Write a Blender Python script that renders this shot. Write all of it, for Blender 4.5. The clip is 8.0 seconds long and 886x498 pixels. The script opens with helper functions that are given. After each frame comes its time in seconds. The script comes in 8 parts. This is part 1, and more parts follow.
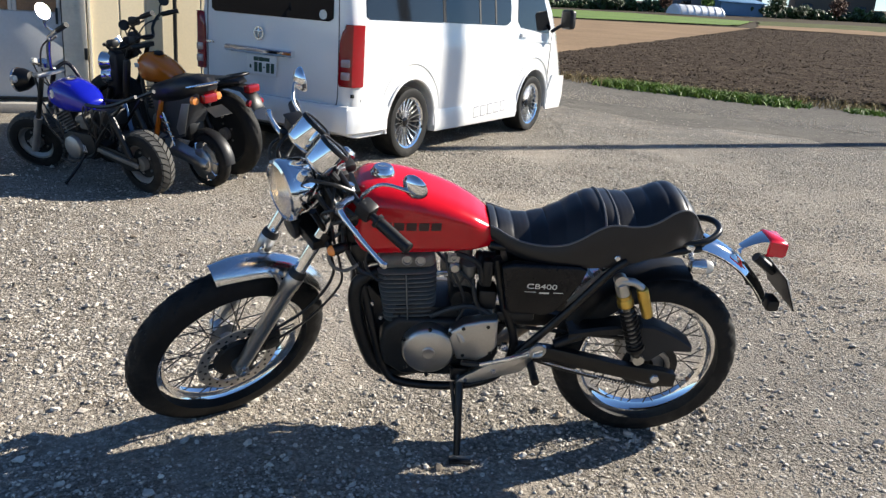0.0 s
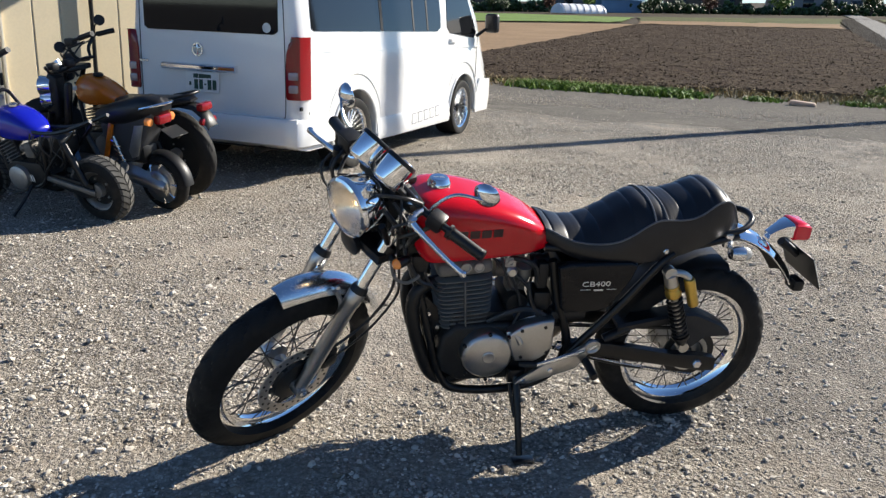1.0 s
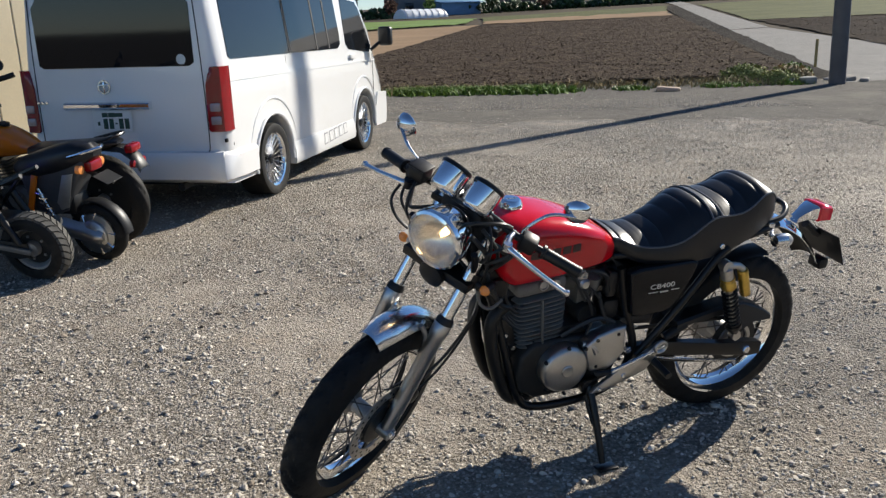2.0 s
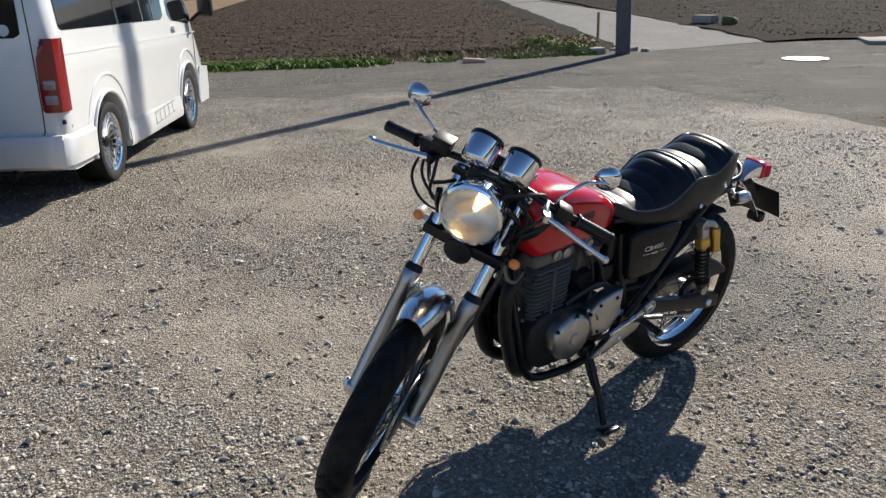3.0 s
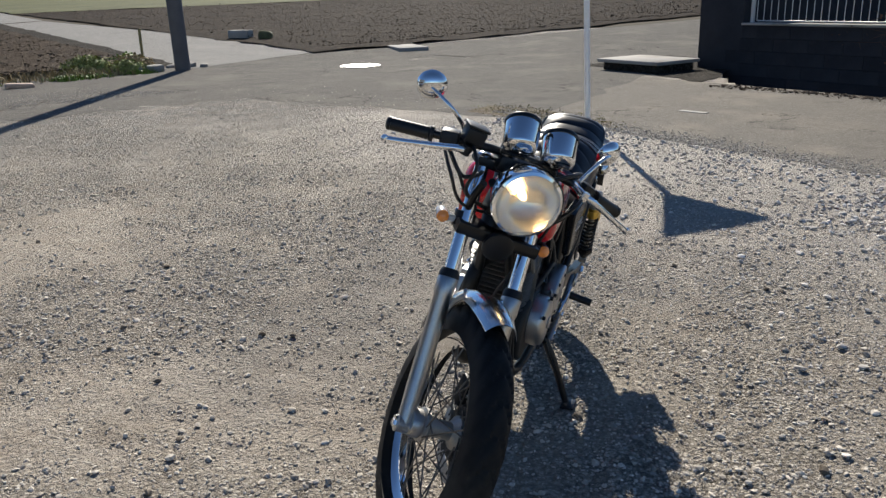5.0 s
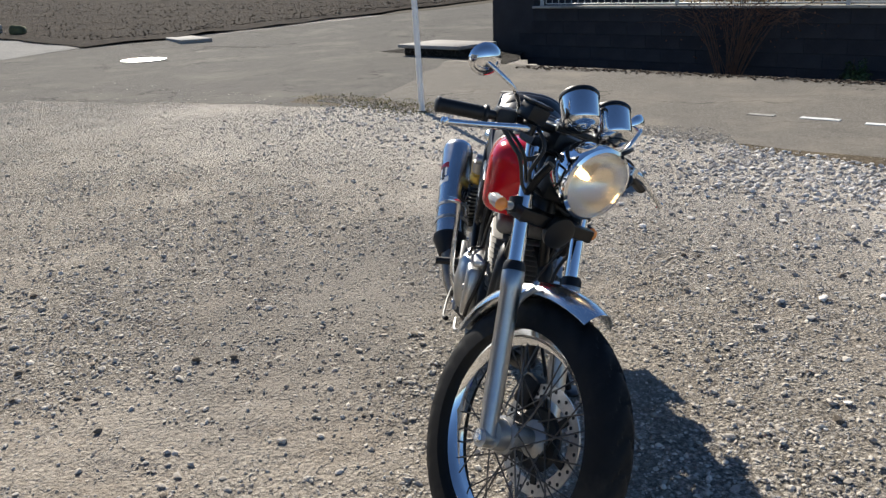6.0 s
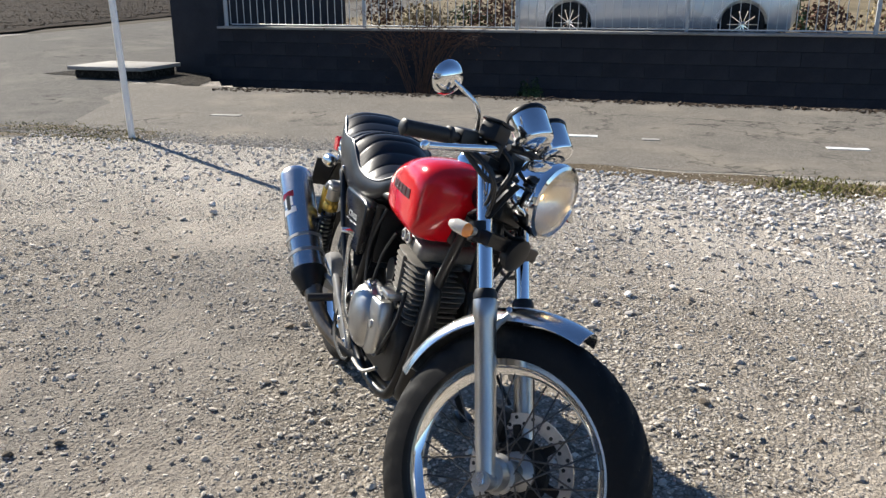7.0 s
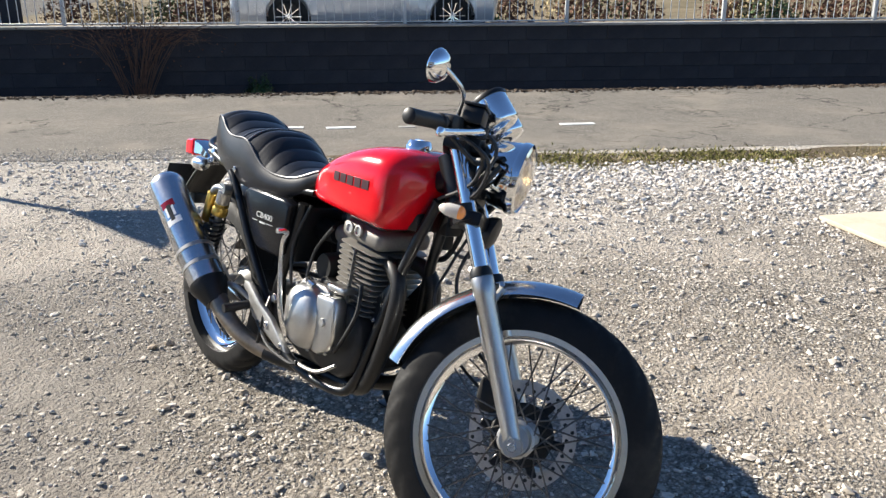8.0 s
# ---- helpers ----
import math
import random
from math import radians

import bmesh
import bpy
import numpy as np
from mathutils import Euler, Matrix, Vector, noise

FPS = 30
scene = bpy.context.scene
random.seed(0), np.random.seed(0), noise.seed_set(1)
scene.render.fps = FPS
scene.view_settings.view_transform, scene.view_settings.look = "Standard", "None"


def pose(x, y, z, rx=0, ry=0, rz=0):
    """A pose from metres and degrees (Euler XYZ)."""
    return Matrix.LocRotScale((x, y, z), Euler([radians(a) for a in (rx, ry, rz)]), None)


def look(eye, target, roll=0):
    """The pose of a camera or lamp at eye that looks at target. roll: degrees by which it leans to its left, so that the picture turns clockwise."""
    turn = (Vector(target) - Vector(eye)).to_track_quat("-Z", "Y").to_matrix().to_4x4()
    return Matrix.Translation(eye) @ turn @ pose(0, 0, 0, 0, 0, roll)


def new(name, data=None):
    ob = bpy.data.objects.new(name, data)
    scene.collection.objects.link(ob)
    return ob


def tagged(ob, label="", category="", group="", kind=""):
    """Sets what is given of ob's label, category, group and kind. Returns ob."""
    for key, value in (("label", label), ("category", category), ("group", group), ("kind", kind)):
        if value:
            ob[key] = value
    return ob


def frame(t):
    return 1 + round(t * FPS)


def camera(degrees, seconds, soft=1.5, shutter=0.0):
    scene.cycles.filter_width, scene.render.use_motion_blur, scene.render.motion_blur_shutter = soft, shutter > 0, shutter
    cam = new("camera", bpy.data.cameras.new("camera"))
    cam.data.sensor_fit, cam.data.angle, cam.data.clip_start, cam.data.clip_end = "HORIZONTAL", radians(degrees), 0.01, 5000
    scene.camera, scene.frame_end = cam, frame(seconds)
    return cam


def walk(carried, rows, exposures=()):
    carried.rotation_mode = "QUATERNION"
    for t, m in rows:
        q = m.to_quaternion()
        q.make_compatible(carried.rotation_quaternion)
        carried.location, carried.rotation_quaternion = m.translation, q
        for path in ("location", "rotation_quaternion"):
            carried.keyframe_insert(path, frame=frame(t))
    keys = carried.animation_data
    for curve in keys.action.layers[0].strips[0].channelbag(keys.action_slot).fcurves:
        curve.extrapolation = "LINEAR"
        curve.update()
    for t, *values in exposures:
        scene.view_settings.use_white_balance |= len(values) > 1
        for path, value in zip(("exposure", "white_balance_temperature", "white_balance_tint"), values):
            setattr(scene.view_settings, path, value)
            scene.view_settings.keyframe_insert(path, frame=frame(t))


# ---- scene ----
cam = camera(56.4, 8.0, 1.4)
PATH = [
    (0, (0.157, 0.134, 1.40), (0.042, 2.045, 0.822), 4.2),
    (0.5, (-0.09, 0.048, 1.405), (-0.109, 1.964, 0.833), 3.2),
    (1, (-0.313, 0.092, 1.394), (-0.192, 2.01, 0.84), 2.1),
    (1.2, (-0.41, 0.157, 1.390), (-0.251, 2.077, 0.854), 1.4),
    (2.3, (-1.119, 0.274, 1.447), (-0.53, 2.104, 0.896), -2.5),
    (2.5, (-1.227, 0.349, 1.428), (-0.537, 2.138, 0.857), -2.3),
    (3, (-1.527, 0.564, 1.431), (-0.613, 2.236, 0.823), -1.4),
    (3.5, (-1.883, 0.741, 1.408), (-0.724, 2.249, 0.789), -1.2),
    (4, (-2.074, 1.011, 1.385), (-0.719, 2.348, 0.774), -2.1),
    (4.5, (-2.21, 1.33, 1.39), (-0.675, 2.464, 0.793), -1.7),
    (4.7, (-2.286, 1.449, 1.376), (-0.678, 2.481, 0.785), -1.4),
    (5.8, (-2.335, 2.191, 1.343), (-0.514, 2.722, 0.709), -2.5),
    (6, (-2.347, 2.346, 1.325), (-0.492, 2.741, 0.693), -2.0),
    (6.5, (-2.352, 2.687, 1.334), (-0.449, 2.676, 0.718), -0.4),
    (7, (-2.197, 3.011, 1.315), (-0.33, 2.618, 0.717), 0.0),
    (7.5, (-2.098, 3.318, 1.303), (-0.351, 2.547, 0.707), 0.0),
    (8, (-1.995, 3.63, 1.307), (-0.402, 2.586, 0.696), -0.2),
]
EXPOSURES = [(0.0, 1.10), (1.0, 1.01), (2.5, 0.66), (3.5, 0.68), (4.0, 0.76), (4.5, 0.64), (6.0, 0.83), (7.0, 1.08), (8.0, 1.34)]
walk(cam, [(t, look(eye, target, roll)) for t, eye, target, roll in PATH], EXPOSURES)

# ---- world, sun, exposure ----
SUN_EL, SUN_AZ = radians(30), math.atan2(0.871, 0.491)
SUN_DIR = Vector((math.sin(SUN_AZ) * math.cos(SUN_EL), math.cos(SUN_AZ) * math.cos(SUN_EL), math.sin(SUN_EL)))
world = bpy.data.worlds.new("world")
scene.world = world
world.use_nodes = True
wn = world.node_tree
wn.nodes.clear()
sky = wn.nodes.new("ShaderNodeTexSky")
sky.sky_type, sky.sun_disc, sky.sun_elevation, sky.sun_rotation = "NISHITA", False, SUN_EL, SUN_AZ
sky.air_density, sky.dust_density, sky.ozone_density, sky.altitude = 1.0, 0.0, 6.0, 1500
bg = wn.nodes.new("ShaderNodeBackground")
bg.inputs["Strength"].default_value = 0.066
wout = wn.nodes.new("ShaderNodeOutputWorld")
wn.links.new(sky.outputs[0], bg.inputs[0])
wn.links.new(bg.outputs[0], wout.inputs[0])
sun_data = bpy.data.lights.new("sun", "SUN")
sun_data.energy, sun_data.angle, sun_data.color = 5.0, radians(0.53), (1.0, 0.935, 0.825)
sun = new("sun", sun_data)
sun.matrix_world = look(SUN_DIR * 40, (0, 0, 0))


# ---- materials ----
def mat(name, base, rough=0.5, metal=0.0, var=0.12, scale=6.0, fine=60.0, bump=0.0, bump_dist=0.002, dirt=None, dirt_amt=0.0,
        coat=0.0, spec=0.5, island=0.0, trans=0.0, emit=None, emit_strength=0.0, rough_var=0.08, rand=0.0):
    """A surface with two scales of variation in colour, gloss and relief, in object metres."""
    m = bpy.data.materials.new(name)
    m.use_nodes = True
    t = m.node_tree
    p = t.nodes["Principled BSDF"]
    co = t.nodes.new("ShaderNodeTexCoord")

    def tex(sc, detail=4.0, rgh=0.6):
        n = t.nodes.new("ShaderNodeTexNoise")
        n.inputs["Scale"].default_value, n.inputs["Detail"].default_value, n.inputs["Roughness"].default_value = sc, detail, rgh
        t.links.new(co.outputs["Object"], n.inputs["Vector"])
        return n

    def math_node(op, a, b):
        n = t.nodes.new("ShaderNodeMath")
        n.operation = op
        for i, v in enumerate((a, b)):
            if isinstance(v, (int, float)):
                n.inputs[i].default_value = v
            else:
                t.links.new(v, n.inputs[i])
        return n.outputs[0]

    big, small = tex(scale), tex(fine, 3.0)
    mix = math_node("ADD", math_node("MULTIPLY", big.outputs[0], 0.6), math_node("MULTIPLY", small.outputs[0], 0.4))
    ramp = t.nodes.new("ShaderNodeMapRange")
    ramp.inputs["From Min"].default_value, ramp.inputs["From Max"].default_value = 0.3, 0.7
    ramp.inputs["To Min"].default_value, ramp.inputs["To Max"].default_value = 1 - var, 1 + var
    t.links.new(mix, ramp.inputs["Value"])
    value = ramp.outputs[0]
    if island:
        g = t.nodes.new("ShaderNodeNewGeometry")
        value = math_node("MULTIPLY", value, math_node("ADD", math_node("MULTIPLY", g.outputs["Random Per Island"], 2 * island), 1 - island))
    if rand:
        g = t.nodes.new("ShaderNodeObjectInfo")
        value = math_node("MULTIPLY", value, math_node("ADD", math_node("MULTIPLY", g.outputs["Random"], 2 * rand), 1 - rand))
    col = t.nodes.new("ShaderNodeVectorMath")
    col.operation = "SCALE"
    col.inputs[0].default_value = base
    t.links.new(value, col.inputs["Scale"])
    colour = col.outputs[0]
    if dirt:
        dn = tex(scale * 0.45, 6.0, 0.7)
        dr = t.nodes.new("ShaderNodeMapRange")
        dr.inputs["From Min"].default_value, dr.inputs["From Max"].default_value = 0.62 - 0.3 * dirt_amt, 0.78 - 0.2 * dirt_amt
        t.links.new(dn.outputs[0], dr.inputs["Value"])
        mx = t.nodes.new("ShaderNodeMix")
        mx.data_type = "RGBA"
        t.links.new(dr.outputs[0], mx.inputs[0])
        t.links.new(colour, mx.inputs[6])
        mx.inputs[7].default_value = (*dirt, 1)
        colour = mx.outputs[2]
    t.links.new(colour, p.inputs["Base Color"])
    rr = t.nodes.new("ShaderNodeMapRange")
    rr.inputs["To Min"].default_value, rr.inputs["To Max"].default_value = max(0.02, rough - rough_var), min(1.0, rough + rough_var)
    t.links.new(mix, rr.inputs["Value"])
    t.links.new(rr.outputs[0], p.inputs["Roughness"])
    p.inputs["Metallic"].default_value = metal
    p.inputs["Coat Weight"].default_value = coat
    p.inputs["Coat Roughness"].default_value = 0.04
    p.inputs["Specular IOR Level"].default_value = spec
    p.inputs["Transmission Weight"].default_value = trans
    if emit:
        p.inputs["Emission Color"].default_value = (*emit, 1)
        p.inputs["Emission Strength"].default_value = emit_strength
    if bump:
        bn = t.nodes.new("ShaderNodeBump")
        bn.inputs["Strength"].default_value, bn.inputs["Distance"].default_value = bump, bump_dist
        t.links.new(mix, bn.inputs["Height"])
        t.links.new(bn.outputs[0], p.inputs["Normal"])
    return m


def granular(name, dark, mid, pale, cell, fine, bump, dist, patch=(0.3, 0.26, 0.2), patch_amt=0.3, crack=0.0, spec=0.25, loam=None):
    """Loose or bound grains: two sizes of cells with a tone of their own, relief, broad patches and, on asphalt, cracks."""
    m = bpy.data.materials.new(name)
    m.use_nodes = True
    t = m.node_tree
    p = t.nodes["Principled BSDF"]
    co = t.nodes.new("ShaderNodeTexCoord").outputs["Object"]

    def math_node(op, a, b2=0.0):
        n = t.nodes.new("ShaderNodeMath")
        n.operation = op
        for i, v in enumerate((a, b2)):
            if isinstance(v, (int, float)):
                n.inputs[i].default_value = v
            else:
                t.links.new(v, n.inputs[i])
        return n.outputs[0]

    def cells(sc, feature="F1"):
        n = t.nodes.new("ShaderNodeTexVoronoi")
        n.feature = feature
        n.inputs["Scale"].default_value = sc
        t.links.new(co, n.inputs["Vector"])
        return n

    def cloud(sc, detail=5.0, rgh=0.65):
        n = t.nodes.new("ShaderNodeTexNoise")
        n.inputs["Scale"].default_value, n.inputs["Detail"].default_value, n.inputs["Roughness"].default_value = sc, detail, rgh
        t.links.new(co, n.inputs["Vector"])
        return n.outputs[0]

    def span(v, a, b2):
        n = t.nodes.new("ShaderNodeMapRange")
        n.inputs["From Min"].default_value, n.inputs["From Max"].default_value = a, b2
        t.links.new(v, n.inputs["Value"])
        return n.outputs[0]

    def blend(f, a, c):
        n = t.nodes.new("ShaderNodeMix")
        n.data_type = "RGBA"
        t.links.new(f, n.inputs[0])
        for i, v in ((6, a), (7, c)):
            if isinstance(v, tuple):
                n.inputs[i].default_value = (*v, 1)
            else:
                t.links.new(v, n.inputs[i])
        return n.outputs[2]

    big, small = cells(cell), cells(fine)
    sep1, sep2 = t.nodes.new("ShaderNodeSeparateColor"), t.nodes.new("ShaderNodeSeparateColor")
    t.links.new(big.outputs["Color"], sep1.inputs[0])
    t.links.new(small.outputs["Color"], sep2.inputs[0])
    tone = math_node("ADD", math_node("MULTIPLY", sep1.outputs[0], 0.5), math_node("MULTIPLY", sep2.outputs[1], 0.5))
    colour = blend(span(tone, 0.15, 0.55), dark, mid)
    colour = blend(span(tone, 0.6, 0.9), colour, pale)
    colour = blend(math_node("MULTIPLY", span(cloud(0.8), 0.5, 0.68), patch_amt), colour, patch)
    colour = blend(math_node("MULTIPLY", span(cloud(2.6), 0.52, 0.66), 0.35), colour, dark)
    rough_bits = None
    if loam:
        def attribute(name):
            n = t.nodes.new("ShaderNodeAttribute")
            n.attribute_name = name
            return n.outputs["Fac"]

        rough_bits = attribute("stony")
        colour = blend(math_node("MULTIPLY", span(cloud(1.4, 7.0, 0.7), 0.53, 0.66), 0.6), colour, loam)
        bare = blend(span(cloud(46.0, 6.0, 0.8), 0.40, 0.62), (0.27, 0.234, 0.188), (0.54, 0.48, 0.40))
        # crevice shade between the stones, painted into the colour at the cell edges
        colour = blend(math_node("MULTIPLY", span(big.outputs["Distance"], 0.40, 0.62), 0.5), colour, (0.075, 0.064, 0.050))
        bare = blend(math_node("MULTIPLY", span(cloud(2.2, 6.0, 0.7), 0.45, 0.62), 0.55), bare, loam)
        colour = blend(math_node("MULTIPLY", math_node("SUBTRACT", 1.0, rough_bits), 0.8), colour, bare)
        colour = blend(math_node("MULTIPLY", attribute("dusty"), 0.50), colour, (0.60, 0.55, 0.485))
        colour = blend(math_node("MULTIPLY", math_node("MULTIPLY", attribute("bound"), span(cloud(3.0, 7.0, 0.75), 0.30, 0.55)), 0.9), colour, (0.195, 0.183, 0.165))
        # a ragged patch of darker grey beside the rear wheel
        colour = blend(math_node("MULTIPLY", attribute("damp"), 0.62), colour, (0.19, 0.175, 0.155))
    height = math_node("ADD", math_node("MULTIPLY", big.outputs["Distance"], -1.0), math_node("MULTIPLY", small.outputs["Distance"], -0.5))
    height = math_node("ADD", height, math_node("MULTIPLY", cloud(fine * 1.6, 3.0), 0.5))
    if rough_bits:
        height = math_node("MULTIPLY", height, math_node("ADD", math_node("MULTIPLY", rough_bits, 0.65), 0.45))
        height = math_node("ADD", height, math_node("MULTIPLY", cloud(14.0, 6.0, 0.7), 1.6))
    if crack:
        warp = t.nodes.new("ShaderNodeVectorMath")
        warp.operation = "ADD"
        wob = t.nodes.new("ShaderNodeTexNoise")
        wob.inputs["Scale"].default_value, wob.inputs["Detail"].default_value = 3.0, 5.0
        t.links.new(co, wob.inputs["Vector"])
        t.links.new(co, warp.inputs[0])
        t.links.new(wob.outputs["Color"], warp.inputs[1])
        n = t.nodes.new("ShaderNodeTexVoronoi")
        n.feature = "DISTANCE_TO_EDGE"
        n.inputs["Scale"].default_value = 0.45
        t.links.new(warp.outputs[0], n.inputs["Vector"])
        line = span(n.outputs["Distance"], 0.012, 0.002)
        line = math_node("MULTIPLY", line, span(cloud(0.5), 0.45, 0.6))
        colour = blend(math_node("MULTIPLY", line, crack), colour, (0.03, 0.028, 0.025))
        height = math_node("SUBTRACT", height, math_node("MULTIPLY", line, 2.0))
    t.links.new(colour, p.inputs["Base Color"])
    p.inputs["Roughness"].default_value = 0.92
    p.inputs["Specular IOR Level"].default_value = spec
    bn = t.nodes.new("ShaderNodeBump")
    bn.inputs["Strength"].default_value, bn.inputs["Distance"].default_value = bump, dist
    t.links.new(height, bn.inputs["Height"])
    t.links.new(bn.outputs[0], p.inputs["Normal"])
    return m


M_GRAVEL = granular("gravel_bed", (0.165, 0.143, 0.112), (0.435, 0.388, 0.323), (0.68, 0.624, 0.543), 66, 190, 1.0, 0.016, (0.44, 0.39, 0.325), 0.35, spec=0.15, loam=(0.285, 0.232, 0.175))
M_STONE = mat("crushed_stone", (0.51, 0.461, 0.394), 0.94, var=0.3, scale=22, fine=160, bump=0.6, bump_dist=0.002, island=0.42, spec=0.12)
M_STONE_PALE = mat("pale_crushed_stone", (0.60, 0.56, 0.51), 0.92, var=0.2, scale=15, fine=120, bump=0.5, bump_dist=0.004, island=0.45, spec=0.2)
M_ASPHALT = granular("worn_asphalt", (0.086, 0.081, 0.073), (0.140, 0.131, 0.117), (0.23, 0.218, 0.196), 90, 230, 0.5, 0.005, (0.205, 0.19, 0.163), 0.7, 0.85, spec=0.03)
M_PALE_LANE = granular("pale_lane_asphalt", (0.16, 0.155, 0.145), (0.23, 0.222, 0.208), (0.33, 0.32, 0.30), 60, 160, 0.4, 0.005, (0.28, 0.268, 0.245), 0.5, 0.4, spec=0.06)
M_LANE = granular("dusty_lane_asphalt", (0.125, 0.114, 0.098), (0.185, 0.169, 0.145), (0.29, 0.268, 0.232), 90, 230, 0.5, 0.005, (0.27, 0.24, 0.195), 0.7, 0.85, spec=0.05)
M_SOIL = granular("ploughed_soil", (0.028, 0.021, 0.0155), (0.060, 0.045, 0.033), (0.15, 0.118, 0.086), 9, 34, 0.9, 0.03, (0.095, 0.073, 0.053), 0.35, spec=0.02)
M_SOIL_DARK = granular("moist_ploughed_soil", (0.018, 0.014, 0.011), (0.040, 0.031, 0.025), (0.082, 0.066, 0.050), 9, 34, 0.8, 0.03, (0.068, 0.053, 0.041), 0.5, spec=0.02)
M_DIRT = granular("brown_dirt_edge", (0.06, 0.046, 0.03), (0.13, 0.10, 0.064), (0.24, 0.20, 0.14), 60, 140, 0.8, 0.008, (0.17, 0.145, 0.075), 0.5, spec=0.1)
M_DITCH = granular("dark_ditch_soil", (0.018, 0.016, 0.013), (0.042, 0.037, 0.031), (0.10, 0.09, 0.078), 30, 90, 0.9, 0.02, (0.065, 0.058, 0.048), 0.4, spec=0.03)
M_CLOD = mat("soil_clod", (0.085, 0.066, 0.050), 0.95, var=0.4, scale=8, fine=60, bump=0.5, bump_dist=0.006, island=0.5, spec=0.03)
M_LUMP = mat("dry_earth_lump", (0.25, 0.21, 0.165), 0.95, var=0.3, scale=12, fine=90, bump=0.6, bump_dist=0.004, island=0.5, spec=0.08)
M_TAN = mat("dry_field", (0.25, 0.175, 0.11), 0.95, var=0.25, scale=0.3, fine=6, bump=0.6, bump_dist=0.05, spec=0.05)
M_GREEN = mat("crop_green", (0.12, 0.19, 0.04), 0.9, var=0.35, scale=0.4, fine=7, bump=0.8, bump_dist=0.06, spec=0.2)
M_OLIVE = mat("stubble_green", (0.10, 0.105, 0.05), 0.9, var=0.35, scale=0.4, fine=7, bump=0.8, bump_dist=0.06, spec=0.05)
M_FAR = mat("far_land", (0.075, 0.062, 0.045), 0.95, var=0.4, scale=0.06, fine=1.5, spec=0.05)
M_GRASS = mat("grass_blade", (0.13, 0.21, 0.035), 0.6, var=0.3, scale=3, fine=40, island=0.5, spec=0.3)
M_STRAW = mat("dry_grass", (0.3, 0.24, 0.13), 0.8, var=0.3, scale=3, fine=40, island=0.4, spec=0.2)
M_MOSS = mat("dry_moss", (0.17, 0.16, 0.05), 0.85, var=0.35, scale=2, fine=30, island=0.5, spec=0.15)
M_YARD = mat("dry_yard_ground", (0.20, 0.16, 0.10), 0.95, var=0.4, scale=1.2, fine=20, bump=0.8, bump_dist=0.02, dirt=(0.09, 0.08, 0.045), dirt_amt=0.5, spec=0.1)
M_WEED = mat("cut_weed", (0.24, 0.27, 0.085), 0.75, var=0.35, scale=3, fine=40, island=0.5, spec=0.2)
M_TAIL_RED = mat("bright_red_lens", (0.80, 0.012, 0.03), 0.12, var=0.06, scale=20, fine=90, trans=0.1, coat=0.6)
M_WEED_STONE = mat("mossy_stone", (0.12, 0.12, 0.06), 0.9, var=0.4, scale=6, fine=50, bump=0.5, bump_dist=0.01, spec=0.15)
M_TWIG = mat("dry_twig", (0.11, 0.065, 0.045), 0.85, var=0.3, scale=8, fine=60, spec=0.2)
M_LEAF_DARK = mat("dark_leaf", (0.04, 0.07, 0.02), 0.55, var=0.35, scale=4, fine=40, island=0.5, spec=0.3)
M_LEAF_BROWN = mat("brown_leaf", (0.11, 0.055, 0.035), 0.8, var=0.3, scale=4, fine=40, island=0.5, spec=0.2)
M_CONCRETE = mat("weathered_concrete", (0.34, 0.32, 0.29), 0.9, var=0.2, scale=2, fine=60, bump=0.5, bump_dist=0.004, dirt=(0.2, 0.18, 0.155), dirt_amt=0.4, spec=0.25)
M_BLOCK = mat("dark_stone_block", (0.035, 0.036, 0.041), 0.95, var=0.3, scale=2.5, fine=50, bump=0.7, bump_dist=0.006, dirt=(0.046, 0.046, 0.048), dirt_amt=0.4, spec=0.12, rand=0.08)
M_POLE = mat("utility_pole_concrete", (0.115, 0.115, 0.12), 0.85, var=0.2, scale=3, fine=60, bump=0.4, bump_dist=0.003, spec=0.2)
M_FADED_LINE = mat("faded_white_paint", (0.36, 0.345, 0.31), 0.8, var=0.25, scale=8, fine=60, dirt=(0.2, 0.185, 0.16), dirt_amt=0.5, spec=0.2)
M_WHITE_LINE = mat("worn_white_paint", (0.75, 0.74, 0.7), 0.7, var=0.2, scale=6, fine=60, dirt=(0.3, 0.28, 0.25), dirt_amt=0.3, spec=0.3)
M_WHITE_METAL = mat("white_enamel", (0.78, 0.78, 0.76), 0.4, var=0.06, scale=3, fine=50, spec=0.5)
M_FENCE = mat("grey_white_fence_paint", (0.46, 0.47, 0.47), 0.45, var=0.1, scale=3, fine=50, spec=0.4)
M_SIGN_RED = mat("sign_red", (0.55, 0.03, 0.03), 0.45, var=0.06, scale=3)
M_STEEL_GREY = mat("galvanised_steel", (0.55, 0.55, 0.54), 0.45, metal=0.8, var=0.12, scale=6, fine=40)
M_IRON = mat("worn_cast_iron", (0.55, 0.54, 0.52), 0.38, metal=0.9, var=0.2, scale=9, fine=40, bump=0.4, bump_dist=0.004)
M_WOOD_STAKE = mat("weathered_stake", (0.33, 0.25, 0.1), 0.8, var=0.25, scale=5, fine=50, bump=0.4)

